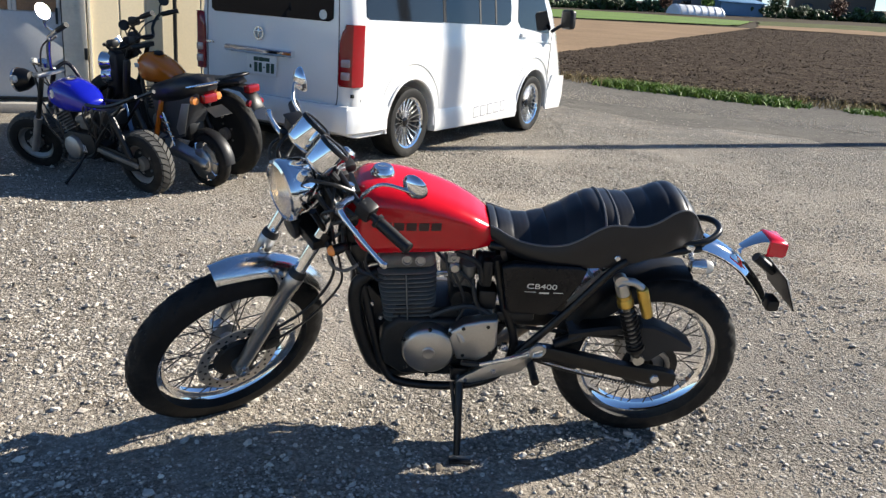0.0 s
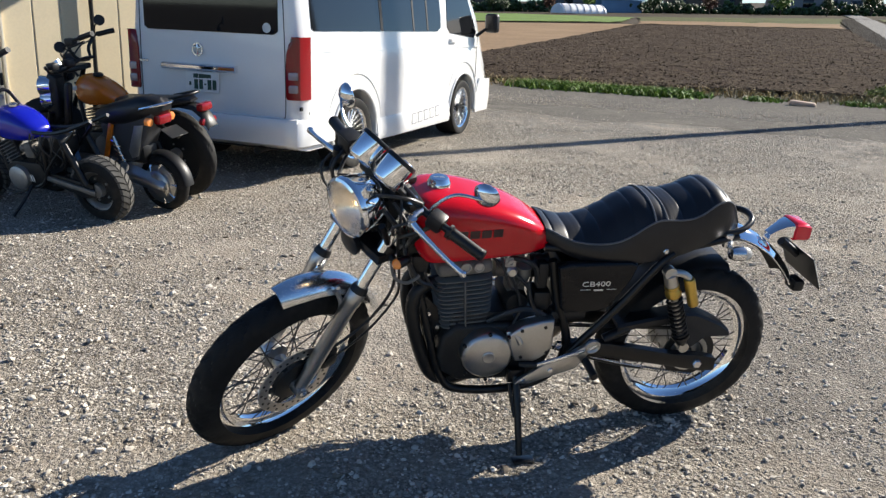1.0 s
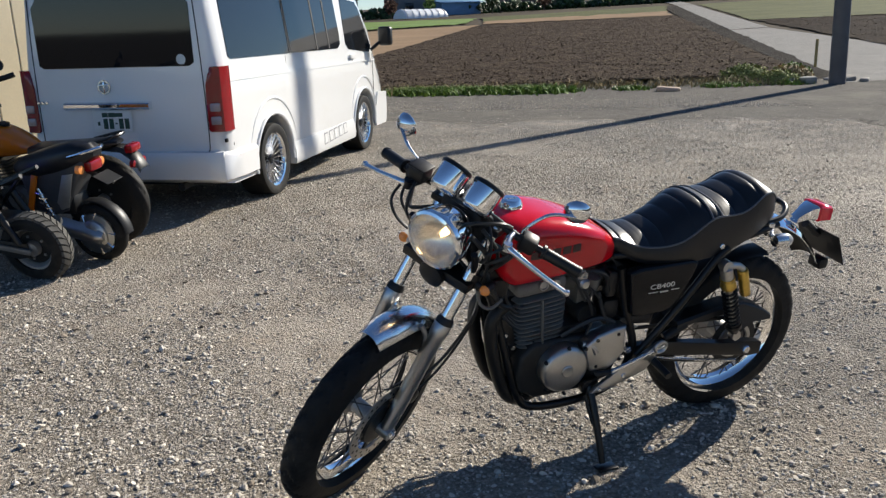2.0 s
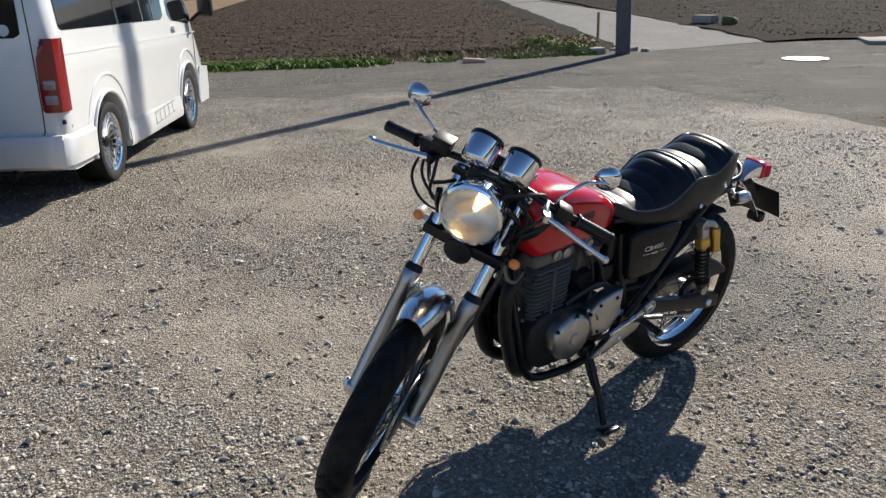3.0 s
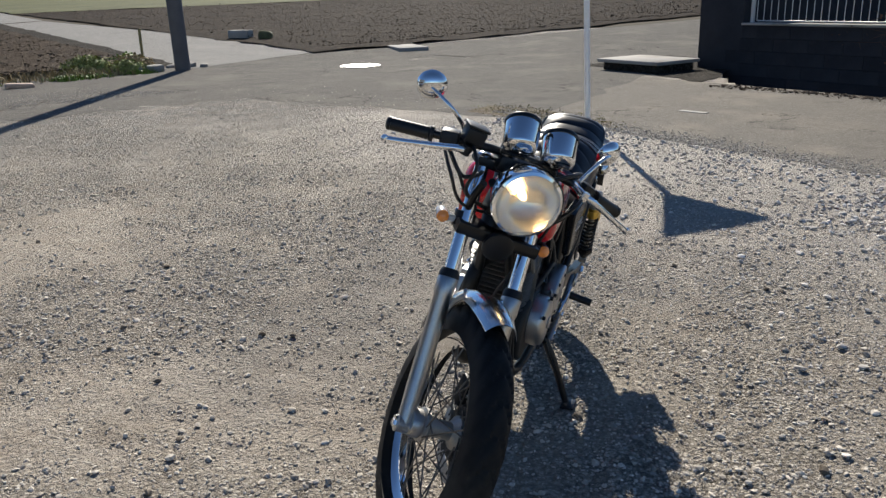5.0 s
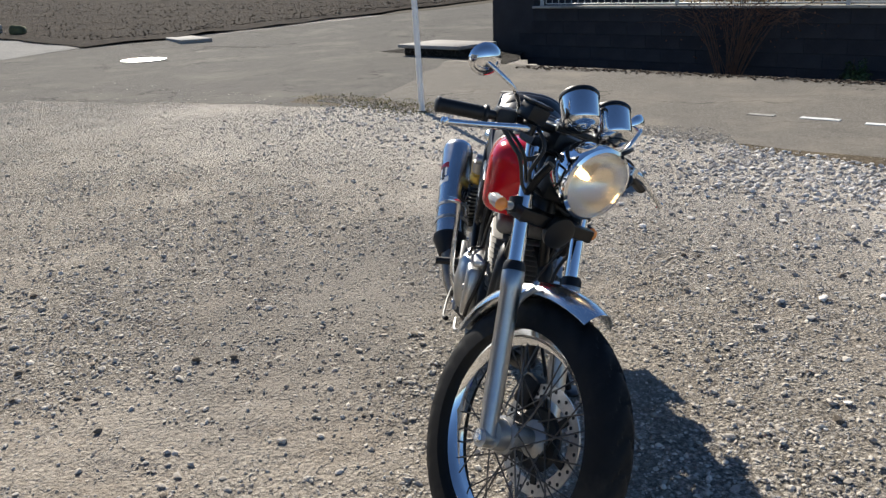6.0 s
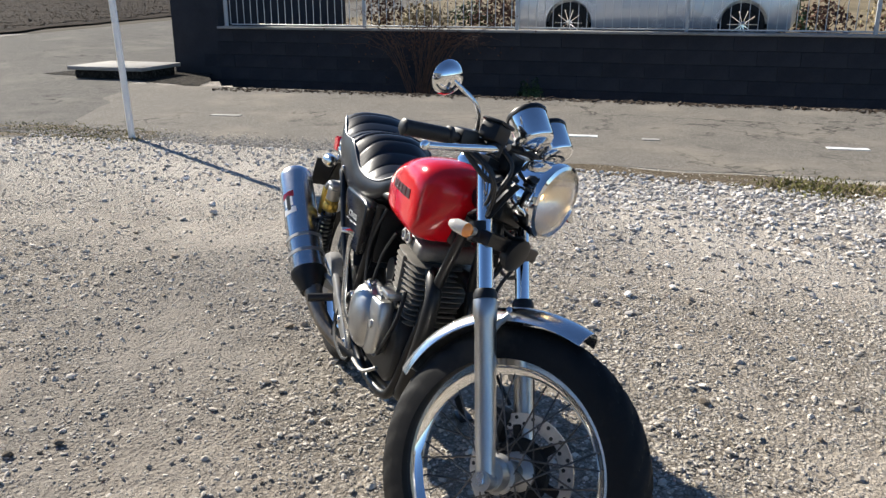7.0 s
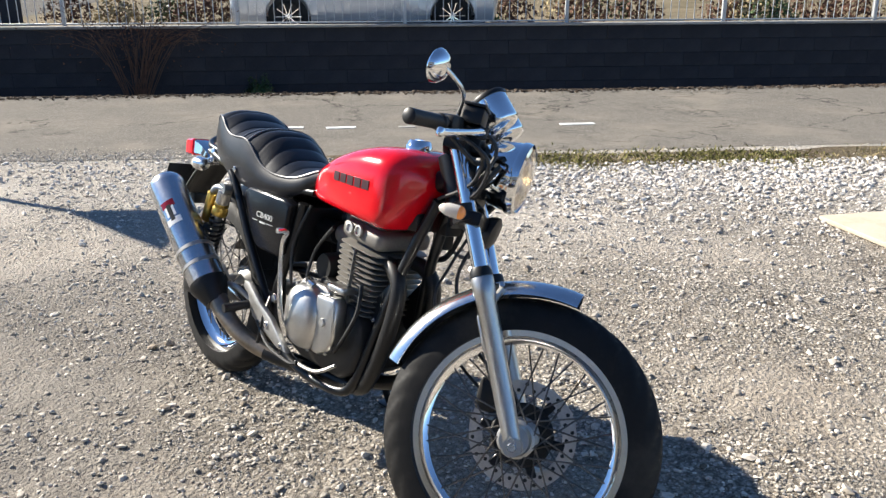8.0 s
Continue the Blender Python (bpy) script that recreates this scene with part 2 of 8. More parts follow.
M_CHROME = mat("chrome", (0.86, 0.87, 0.88), 0.06, metal=1.0, var=0.04, scale=9, fine=90, rough_var=0.03)
M_FENDER = mat("dusty_chrome_fender", (0.80, 0.80, 0.80), 0.2, metal=1.0, var=0.08, scale=9, fine=90, rough_var=0.08)
M_CHROME_WORN = mat("dull_chrome", (0.72, 0.72, 0.72), 0.2, metal=1.0, var=0.12, scale=12, fine=90, rough_var=0.08)
M_RIM = mat("polished_alloy_rim", (0.86, 0.86, 0.86), 0.07, metal=1.0, var=0.06, scale=9, fine=80, rough_var=0.04)
M_ALLOY = mat("cast_alloy", (0.50, 0.495, 0.48), 0.36, metal=1.0, var=0.10, scale=14, fine=140, bump=0.12, bump_dist=0.001, rough_var=0.1)
M_ALLOY_DULL = mat("oxidised_alloy", (0.42, 0.41, 0.39), 0.48, metal=0.85, var=0.2, scale=14, fine=140, bump=0.2, bump_dist=0.001, rough_var=0.12)
M_DARK_METAL = mat("dark_engine_metal", (0.024, 0.0235, 0.0225), 0.45, metal=0.3, var=0.3, scale=14, fine=120, bump=0.2, bump_dist=0.001, spec=0.35, rough_var=0.12)
M_BLACK_PAINT = mat("black_frame_paint", (0.006, 0.006, 0.0065), 0.32, var=0.3, scale=10, fine=90, spec=0.38, rough_var=0.12)
M_BLACK_PLASTIC = mat("black_plastic", (0.008, 0.008, 0.0085), 0.45, var=0.3, scale=12, fine=160, bump=0.15, bump_dist=0.0006, spec=0.4, rough_var=0.1)
M_GLOSS_BLACK = mat("gloss_black_panel", (0.007, 0.007, 0.008), 0.2, var=0.2, scale=6, fine=90, coat=0.0, spec=0.26, rough_var=0.06)
M_RED = mat("red_tank_paint", (0.60, 0.003, 0.010), 0.17, var=0.04, scale=5, fine=120, coat=0.45, spec=0.35, rough_var=0.05)
M_RED_DARK = mat("tank_badge_dark", (0.04, 0.01, 0.012), 0.35, var=0.1, scale=8, fine=80)
M_VINYL = mat("black_vinyl", (0.010, 0.010, 0.0115), 0.36, var=0.3, scale=16, fine=260, bump=0.3, bump_dist=0.0008, spec=0.42, rough_var=0.07)
M_PIPING = mat("grey_piping", (0.12, 0.12, 0.122), 0.3, var=0.1, scale=20, fine=120)
M_RUBBER = mat("tyre_rubber", (0.0105, 0.010, 0.0095), 0.66, var=0.4, scale=12, fine=110, bump=0.3, bump_dist=0.001, dirt=(0.034, 0.031, 0.026), dirt_amt=0.3, spec=0.25, rough_var=0.12)
M_TREAD_DUST = mat("dust_grey_tread", (0.10, 0.096, 0.088), 0.85, var=0.3, scale=14, fine=110, bump=0.3, bump_dist=0.001, dirt=(0.04, 0.037, 0.032), dirt_amt=0.4, spec=0.2)
M_GOLD = mat("gold_anodised", (0.62, 0.42, 0.10), 0.3, metal=0.9, var=0.1, scale=12, fine=90)
M_LENS = mat("ribbed_headlight_glass", (0.98, 0.94, 0.86), 0.08, var=0.03, scale=40, fine=90, bump=0.35, bump_dist=0.002, trans=0.95, coat=0.4, rough_var=0.03)
M_REFLECTOR = mat("warm_reflector", (0.93, 0.90, 0.85), 0.2, metal=1.0, var=0.05, scale=20, fine=70, bump=0.35, bump_dist=0.004)
M_BULB = mat("lit_bulb", (1.0, 0.85, 0.55), 0.3, var=0.02, emit=(1.0, 0.66, 0.30), emit_strength=7.0)
M_FIN = mat("grey_cooling_fin", (0.17, 0.16, 0.143), 0.5, metal=0.2, var=0.25, scale=16, fine=120, bump=0.2, bump_dist=0.001, spec=0.35)
M_SPOKE = mat("dull_spoke", (0.13, 0.12, 0.11), 0.42, metal=0.8, var=0.3, scale=12)
M_AMBER_ON = mat("lit_amber_lens", (0.72, 0.26, 0.07), 0.2, var=0.08, scale=20, fine=90, emit=(1.0, 0.32, 0.04), emit_strength=0.05, coat=0.5)
M_CLEAR_LENS = mat("clear_lens", (0.82, 0.78, 0.7), 0.15, var=0.06, scale=20, fine=90, trans=0.4, coat=0.5)
M_RED_LENS = mat("red_lens", (0.26, 0.004, 0.008), 0.15, var=0.08, scale=20, fine=90, trans=0.1, coat=0.5)
M_DIAL = mat("gauge_dial", (0.02, 0.02, 0.022), 0.25, var=0.2, scale=30, fine=100, coat=1.0)
M_CABLE = mat("cable_sheath", (0.015, 0.015, 0.015), 0.45, var=0.2, scale=20, fine=120)
M_MIRROR = mat("mirror_glass", (0.9, 0.9, 0.9), 0.03, metal=1.0, var=0.02, scale=6, rough_var=0.01)
M_EXHAUST = mat("black_exhaust", (0.008, 0.0078, 0.0075), 0.45, metal=0.2, var=0.3, scale=12, fine=90, dirt=(0.04, 0.03, 0.022), dirt_amt=0.2)
M_EXHAUST_RAW = mat("heat_stained_steel", (0.26, 0.22, 0.175), 0.42, metal=0.9, var=0.25, scale=12, fine=90)
M_MUFFLER = mat("satin_muffler", (0.62, 0.63, 0.65), 0.24, metal=1.0, var=0.08, scale=10, fine=120)
M_BADGE = mat("silver_lettering", (0.75, 0.75, 0.73), 0.3, metal=0.6, var=0.05)
M_LABEL_WHITE = mat("label_white", (0.75, 0.75, 0.75), 0.4, var=0.05)
M_DISC = mat("brake_disc_steel", (0.60, 0.57, 0.53), 0.36, metal=0.95, var=0.2, scale=16, fine=140)

M_VAN = mat("white_van_paint", (0.80, 0.80, 0.79), 0.26, var=0.015, scale=1.5, fine=60, coat=0.8, dirt=(0.75, 0.74, 0.72), dirt_amt=0.05, rough_var=0.03)
M_VAN_GLASS = mat("dark_tinted_glass", (0.010, 0.011, 0.013), 0.04, var=0.1, scale=2, fine=20, spec=0.5, rough_var=0.015)
M_SEAM = mat("panel_gap", (0.02, 0.02, 0.02), 0.7, var=0.1)
M_GHOST = mat("faded_lettering_film", (0.24, 0.24, 0.25), 0.4, var=0.06, scale=6, fine=50)
M_PLATE = mat("number_plate_white", (0.78, 0.78, 0.75), 0.4, var=0.05, scale=10)
M_PLATE_INK = mat("number_plate_green", (0.02, 0.06, 0.04), 0.5, var=0.1)
M_LAMP_GREY = mat("smoky_clear_lens", (0.46, 0.33, 0.33), 0.15, var=0.1, scale=20, trans=0.2, coat=1.0)
M_SILVER_PAINT = mat("silver_car_paint", (0.62, 0.64, 0.66), 0.26, metal=0.4, var=0.03, scale=2, fine=120, coat=1.0)
M_BEIGE = mat("beige_sheet_wall", (0.82, 0.70, 0.48), 0.6, var=0.08, scale=1.2, fine=40, dirt=(0.6, 0.48, 0.32), dirt_amt=0.1, rand=0.03)
M_GREY_DOOR = mat("grey_painted_door", (0.60, 0.60, 0.59), 0.6, var=0.08, scale=1.5, fine=40, dirt=(0.42, 0.40, 0.36), dirt_amt=0.15)
M_PALE_POST = mat("peeling_pale_paint", (0.68, 0.64, 0.54), 0.7, var=0.15, scale=4, fine=30, dirt=(0.26, 0.19, 0.12), dirt_amt=0.2)
M_BROWN_PANE = mat("brown_lit_pane", (0.30, 0.16, 0.08), 0.3, var=0.3, scale=6, fine=40)
M_BLUE = mat("blue_tank_paint", (0.006, 0.010, 0.36), 0.2, var=0.06, scale=6, fine=90, coat=0.5)
M_GUARD = mat("dull_dark_grey_plastic", (0.022, 0.023, 0.025), 0.5, var=0.2, scale=8, fine=90, spec=0.3)
M_ORANGE = mat("orange_tank_paint", (0.70, 0.17, 0.010), 0.22, var=0.06, scale=6, fine=90, coat=0.5)
M_SCOOT_GREY = mat("dark_grey_plastic", (0.045, 0.048, 0.054), 0.38, var=0.2, scale=8, fine=90)
M_ROOF = mat("dark_roof_tile", (0.06, 0.07, 0.085), 0.6, var=0.2, scale=1, fine=12)
M_HOUSE_A = mat("grey_house_wall", (0.17, 0.17, 0.175), 0.85, var=0.12, scale=0.6, fine=10)
M_HOUSE_B = mat("pale_house_wall", (0.26, 0.255, 0.26), 0.85, var=0.12, scale=0.6, fine=10)
M_HOUSE_C = mat("brown_house_wall", (0.13, 0.10, 0.08), 0.85, var=0.15, scale=0.6, fine=10)
M_FILM = mat("greenhouse_film", (0.78, 0.79, 0.8), 0.4, var=0.06, scale=0.6, fine=6)
M_TARP = mat("blue_sheet", (0.12, 0.25, 0.42), 0.5, var=0.1, scale=1)
M_BARK = mat("bark", (0.09, 0.07, 0.055), 0.9, var=0.3, scale=4, fine=40, bump=0.6)
M_BOARD = mat("pale_concrete_board", (0.46, 0.39, 0.30), 0.85, var=0.15, scale=3, fine=60, bump=0.2, dirt=(0.34, 0.28, 0.2), dirt_amt=0.3)
M_PINK = mat("pinkish_rock", (0.42, 0.32, 0.25), 0.9, var=0.2, scale=6, fine=50, bump=0.4, bump_dist=0.01)


# ---- mesh tools ----
def part(name, bm, material, parent=None, label="", m=None, angle=40):
    """Links a bmesh as one mesh object, under a thing or a part where a parent is given."""
    me = bpy.data.meshes.new(name)
    bmesh.ops.recalc_face_normals(bm, faces=bm.faces)
    bm.to_mesh(me)
    bm.free()
    me.materials.append(material)
    for f in me.polygons:
        f.use_smooth = True
    me.set_sharp_from_angle(angle=radians(angle))
    ob = new(name, me)
    if parent:
        ob.parent = parent
    if m is not None:
        ob.matrix_basis = m
    return tagged(ob, label)


def again(ob, m, parent=None):
    """Another object on the same mesh."""
    o = new(ob.name.split(".")[0], ob.data)
    o.parent = parent or ob.parent
    o.matrix_basis = m
    if "label" in ob:
        o["label"] = ob["label"]
    return o


def thing(name, m, label, category, group="", kind=""):
    e = new(name)
    e.empty_display_size = 0.1
    e.matrix_basis = m
    return tagged(e, label, category, group, kind)


def merge(*bms):
    out = bms[0]
    for other in bms[1:]:
        me = bpy.data.meshes.new("tmp")
        other.to_mesh(me)
        out.from_mesh(me)
        bpy.data.meshes.remove(me)
        other.free()
    return out


def moved(bm, m):
    bmesh.ops.transform(bm, matrix=m, verts=bm.verts)
    return bm


def loft(rings, cap=True, closed=False):
    bm = bmesh.new()
    vs = [[bm.verts.new(p) for p in ring] for ring in rings]
    n = len(vs[0])
    pairs = list(zip(vs, vs[1:])) + ([(vs[-1], vs[0])] if closed else [])
    for a, b in pairs:
        for i in range(n):
            j = (i + 1) % n
            bm.faces.new((a[i], a[j], b[j], b[i]))
    if cap and not closed:
        bm.faces.new(list(reversed(vs[0])))
        bm.faces.new(vs[-1])
    return bm


def curve_points(pts, sub=6, closed=False):
    pts = [Vector(p) for p in pts]
    if len(pts) < 3:
        return pts
    out = []
    n = len(pts)
    last = n if closed else n - 1
    for i in range(last):
        if closed:
            p0, p1, p2, p3 = pts[i - 1], pts[i], pts[(i + 1) % n], pts[(i + 2) % n]
        else:
            p0, p1, p2, p3 = pts[max(i - 1, 0)], pts[i], pts[i + 1], pts[min(i + 2, n - 1)]
        for k in range(sub):
            u = k / sub
            out.append(0.5 * (2 * p1 + (p2 - p0) * u + (2 * p0 - 5 * p1 + 4 * p2 - p3) * u * u + (3 * p1 - p0 - 3 * p2 + p3) * u ** 3))
    if not closed:
        out.append(pts[-1])
    return out


def tube(pts, r, n=10, sub=6, closed=False, flat=1.0):
    """A round bar along a smooth line; r is one radius, or one for each of the points given."""
    line = curve_points(pts, sub, closed)
    radii = r if isinstance(r, (list, tuple)) else [r] * len(pts)
    rings = []
    up = None
    for i, p in enumerate(line):
        if closed:
            d = line[(i + 1) % len(line)] - line[i - 1]
        else:
            d = line[min(i + 1, len(line) - 1)] - line[max(i - 1, 0)]
        d.normalize()
        if up is None:
            up = Vector((0, 1, 0)) if abs(d.y) < 0.8 else Vector((0, 0, 1))
        side = d.cross(up).normalized()
        up = side.cross(d).normalized()
        f = i / max(1, len(line) - 1) * (len(radii) - 1)
        k = min(int(f), len(radii) - 2) if len(radii) > 1 else 0
        rad = radii[k] + (radii[min(k + 1, len(radii) - 1)] - radii[k]) * (f - k)
        rings.append([p + (side * math.cos(a) * flat + up * math.sin(a)) * rad for a in [2 * math.pi * j / n for j in range(n)]])
    return loft(rings, closed=closed)


def lathe(profile, n=24, closed=False):
    """Turns (radius, height) round the z axis."""
    rings = [[(max(r, 1e-4) * math.cos(a), max(r, 1e-4) * math.sin(a), h) for a in [2 * math.pi * j / n for j in range(n)]] for r, h in profile]
    return loft(rings, closed=closed)


def to_axis(o, d):
    """Matrix that puts the z axis along d, at o."""
    return Matrix.Translation(o) @ Vector(d).to_track_quat("Z", "Y").to_matrix().to_4x4()


def turned(profile, o, d, n=24, closed=False):
    return moved(lathe(profile, n, closed), to_axis(o, d))


def box(cx, cy, cz, sx, sy, sz, bev=0.004, seg=2):
    bm = bmesh.new()
    bmesh.ops.create_cube(bm, size=1)
    bmesh.ops.scale(bm, vec=(sx, sy, sz), verts=bm.verts)
    if bev:
        bmesh.ops.bevel(bm, geom=bm.edges[:], offset=min(bev, 0.45 * min(sx, sy, sz)), segments=seg, profile=0.5, affect="EDGES")
    bmesh.ops.translate(bm, vec=(cx, cy, cz), verts=bm.verts)
    return bm


def prism(poly, y0, y1, bev=0.004, seg=2):
    """Extrudes an outline in x and z across y."""
    bm = bmesh.new()
    a = [bm.verts.new((x, y0, z)) for x, z in poly]
    b = [bm.verts.new((x, y1, z)) for x, z in poly]
    n = len(poly)
    bm.faces.new(a)
    bm.faces.new(list(reversed(b)))
    for i in range(n):
        bm.faces.new((a[i], b[i], b[(i + 1) % n], a[(i + 1) % n]))
    bmesh.ops.recalc_face_normals(bm, faces=bm.faces)
    if bev:
        es = [e for e in bm.edges if abs(e.verts[0].co.y - e.verts[1].co.y) < 1e-6]
        bmesh.ops.bevel(bm, geom=es, offset=bev, segments=seg, profile=0.5, affect="EDGES")
    return bm


def rod(a, b, r, n=10):
    return tube([a, b], r, n)


def bolt(o, d, r=0.009, h=0.006):
    return turned([(0, 0), (r, 0), (r, h * 0.7), (r * 0.8, h), (0, h)], o, d, 6)


def lerp_table(table, x):
    for (x0, y0), (x1, y1) in zip(table, table[1:]):
        if x0 <= x <= x1:
            u = (x - x0) / (x1 - x0)
            return y0 + (y1 - y0) * u
    return table[0][1] if x < table[0][0] else table[-1][1]


def soft_table(table, x):
    """Smooth reading of a table of (x, y)."""
    w = 0.015
    return sum(lerp_table(table, x + k * w) for k in (-2, -1, 0, 1, 2)) / 5


def letters(body, size, depth, m, material, parent, name="lettering"):
    cu = bpy.data.curves.new("text", "FONT")
    cu.body, cu.size, cu.extrude, cu.align_x, cu.align_y = body, size, depth, "CENTER", "CENTER"
    tmp = bpy.data.objects.new("text", cu)
    me = bpy.data.meshes.new_from_object(tmp)
    bpy.data.objects.remove(tmp)
    bpy.data.curves.remove(cu)
    me.materials.clear()
    me.materials.append(material)
    ob = new(name, me)
    ob.parent = parent
    ob.matrix_basis = m
    return ob


def cut(ob, cutters):
    """Takes bmeshes out of a mesh object for good."""
    bpy.context.view_layer.update()
    for bm in cutters:
        me = bpy.data.meshes.new("cutter")
        bmesh.ops.recalc_face_normals(bm, faces=bm.faces)
        bm.to_mesh(me)
        bm.free()
        c = new("cutter", me)
        mod = ob.modifiers.new("cut", "BOOLEAN")
        mod.operation, mod.object, mod.solver = "DIFFERENCE", c, "EXACT"
        c.matrix_world = ob.matrix_world
        bpy.context.view_layer.update()
        res = bpy.data.meshes.new_from_object(ob.evaluated_get(bpy.context.evaluated_depsgraph_get()))
        ob.modifiers.clear()
        old = ob.data
        ob.data = res
        bpy.data.meshes.remove(old)
        bpy.data.objects.remove(c)
        bpy.data.meshes.remove(me)
    for f in ob.data.polygons:
        f.use_smooth = True
    ob.data.set_sharp_from_angle(angle=radians(35))


# ---- ground, roads and fields ----
def rise(x, y):
    """The land lifts gently beyond the yard."""
    d = math.hypot(x, y)
    if d < 17:
        return 0.0
    return (d - 17) * (0.012 * max(y, 0) + 0.030 * max(x, 0)) / d


def road_side(x, y):
    """Metres across the lane, from the yard towards the block wall."""
    return 0.882 * x - 0.471 * y


def in_yard(x, y):
    wob = 0.12 * noise.noise((x * 0.9, y * 0.9, 3.1))
    return road_side(x, y) < 3.12 + wob and y < 14.6 - 0.443 * x + 2 * wob


def yard_relief(x, y):
    """Low swells, lumps and trodden patches in the gravel."""
    lump = 0.5 + 0.5 * noise.noise((x * 1.1, y * 1.1, 21))
    return 0.014 * noise.noise((x * 1.7, y * 1.7, 0)) + (0.004 + 0.012 * lump) * noise.noise((x * 8, y * 8, 4)) + (0.002 + 0.010 * lump) * noise.noise((x * 24, y * 24, 8))


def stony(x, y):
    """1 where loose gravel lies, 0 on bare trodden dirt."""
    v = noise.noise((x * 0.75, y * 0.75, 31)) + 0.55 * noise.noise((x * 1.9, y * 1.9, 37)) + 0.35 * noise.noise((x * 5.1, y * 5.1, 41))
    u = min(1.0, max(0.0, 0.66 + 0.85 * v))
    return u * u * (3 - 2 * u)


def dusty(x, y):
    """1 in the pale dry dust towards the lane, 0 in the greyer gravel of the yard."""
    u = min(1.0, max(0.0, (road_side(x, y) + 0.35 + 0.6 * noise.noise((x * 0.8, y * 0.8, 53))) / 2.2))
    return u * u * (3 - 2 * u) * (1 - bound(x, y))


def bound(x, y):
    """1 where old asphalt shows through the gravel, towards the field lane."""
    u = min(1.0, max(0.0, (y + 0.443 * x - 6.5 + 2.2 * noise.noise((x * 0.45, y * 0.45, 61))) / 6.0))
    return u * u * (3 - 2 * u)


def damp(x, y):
    """1 in the darker gravel beside the rear wheel, with a ragged outline."""
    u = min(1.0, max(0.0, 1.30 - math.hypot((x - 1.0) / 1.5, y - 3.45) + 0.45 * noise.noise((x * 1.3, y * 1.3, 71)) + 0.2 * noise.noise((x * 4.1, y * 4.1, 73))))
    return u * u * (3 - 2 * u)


def sheet(name, c, n, m, dz, material, jitter=0.0, label="", category="", bumpy=0.0, kind="structure"):
    """A patch of land between four corners, with uneven edges, laid on the rising ground."""
    c00, c10, c11, c01 = [Vector((*p, 0)) for p in c]
    bm = bmesh.new()
    grid = []
    for i in range(n + 1):
        row = []
        for j in range(m + 1):
            u, v = i / n, j / m
            p = (c00 * (1 - u) + c10 * u) * (1 - v) + (c01 * (1 - u) + c11 * u) * v
            if jitter and (i in (0, n) or j in (0, m)):
                p += Vector((noise.noise(p * 1.3), noise.noise(p * 1.3 + Vector((7, 0, 0))), 0)) * jitter
            h = bumpy * noise.noise((p.x * 1.1, p.y * 1.1, 5)) + 0.5 * bumpy * noise.noise((p.x * 3.3, p.y * 3.3, 9)) if bumpy else 0
            far = min(1, max(0, (math.hypot(p.x, p.y) - 16) / 12)) if name != "field" and dz < 0.3 else 1
            row.append(bm.verts.new((p.x, p.y, rise(p.x, p.y) + dz * far + (0.002 + 0.06 * dz) * (1 - far) + h)))
        grid.append(row)
    for i in range(n):
        for j in range(m):
            bm.faces.new((grid[i][j], grid[i + 1][j], grid[i + 1][j + 1], grid[i][j + 1]))
    ob = part(name, bm, material)
    return tagged(ob, label, category, kind=kind)


GX, GY, GN = -0.3, 2.8, 280
axis = 620 * np.sinh(8 * np.linspace(-1, 1, GN)) / math.sinh(8)
verts = []
for yy in axis:
    for xx in axis:
        x, y = xx + GX, yy + GY
        r = math.hypot(xx, yy)
        h = rise(x, y)
        if r < 14 and in_yard(x, y):
            k = (1 - r / 14) * min(1, max(0, 3.0 - road_side(x, y))) * min(1, max(0, 14.0 - 0.443 * x - y))
            h += k * (yard_relief(x, y))
        else:
            h -= 0.002
            across = road_side(x, y)
            if 7.22 < across < 9.5 and 0.471 * x + 0.882 * y < 7.6 + 0.97 * (across - 7.1) and y > -24:
                h = -0.55
        verts.append((x, y, h))
faces = [(j * GN + i, j * GN + i + 1, (j + 1) * GN + i + 1, (j + 1) * GN + i) for j in range(GN - 1) for i in range(GN - 1)]
me = bpy.data.meshes.new("ground")
me.from_pydata(verts, [], faces)
for f in me.polygons:
    f.use_smooth = True
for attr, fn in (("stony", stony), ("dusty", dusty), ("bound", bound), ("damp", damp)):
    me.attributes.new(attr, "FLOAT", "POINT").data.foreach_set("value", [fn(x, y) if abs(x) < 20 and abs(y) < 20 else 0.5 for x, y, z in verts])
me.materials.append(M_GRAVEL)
me.materials.append(M_FAR)
for f in me.polygons:
    if f.center.length > 24:
        f.material_index = 1
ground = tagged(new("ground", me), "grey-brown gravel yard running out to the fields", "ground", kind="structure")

sheet("road", [(-4.1, -14.3), (-0.55, -16.2), (11.15, 5.6), (7.6, 7.6)], 8, 60, 0.003, M_LANE, 0.07, "worn grey asphalt lane beside the dark block wall", "road")
sheet("road", [(-24, 25.5), (9.4, 8.16), (14.2, 13.09), (-23, 28.9)], 150, 8, 0.005, M_ASPHALT, 0.38, "grey asphalt lane along the edge of the field", "road")
sheet("road", [(6.9, 10.0), (6.1, 5.0), (15.8, 5.1), (15.0, 14.2)], 40, 40, 0.007, M_ASPHALT, 0.24, "worn grey asphalt at the crossing of the lanes", "road")
sheet("road", [(10.3, 14.0), (14.6, 13.4), (21.6, 32.9), (19.7, 32.9)], 5, 50, 0.03, M_PALE_LANE, 0.08, "pale grey asphalt lane running off between the fields", "road")
sheet("road", [(19.7, 32.9), (21.6, 32.9), (47.6, 84.3), (46.1, 85.2)], 3, 60, 0.05, M_PALE_LANE, 0.05, "pale grey asphalt lane between the fields", "road")
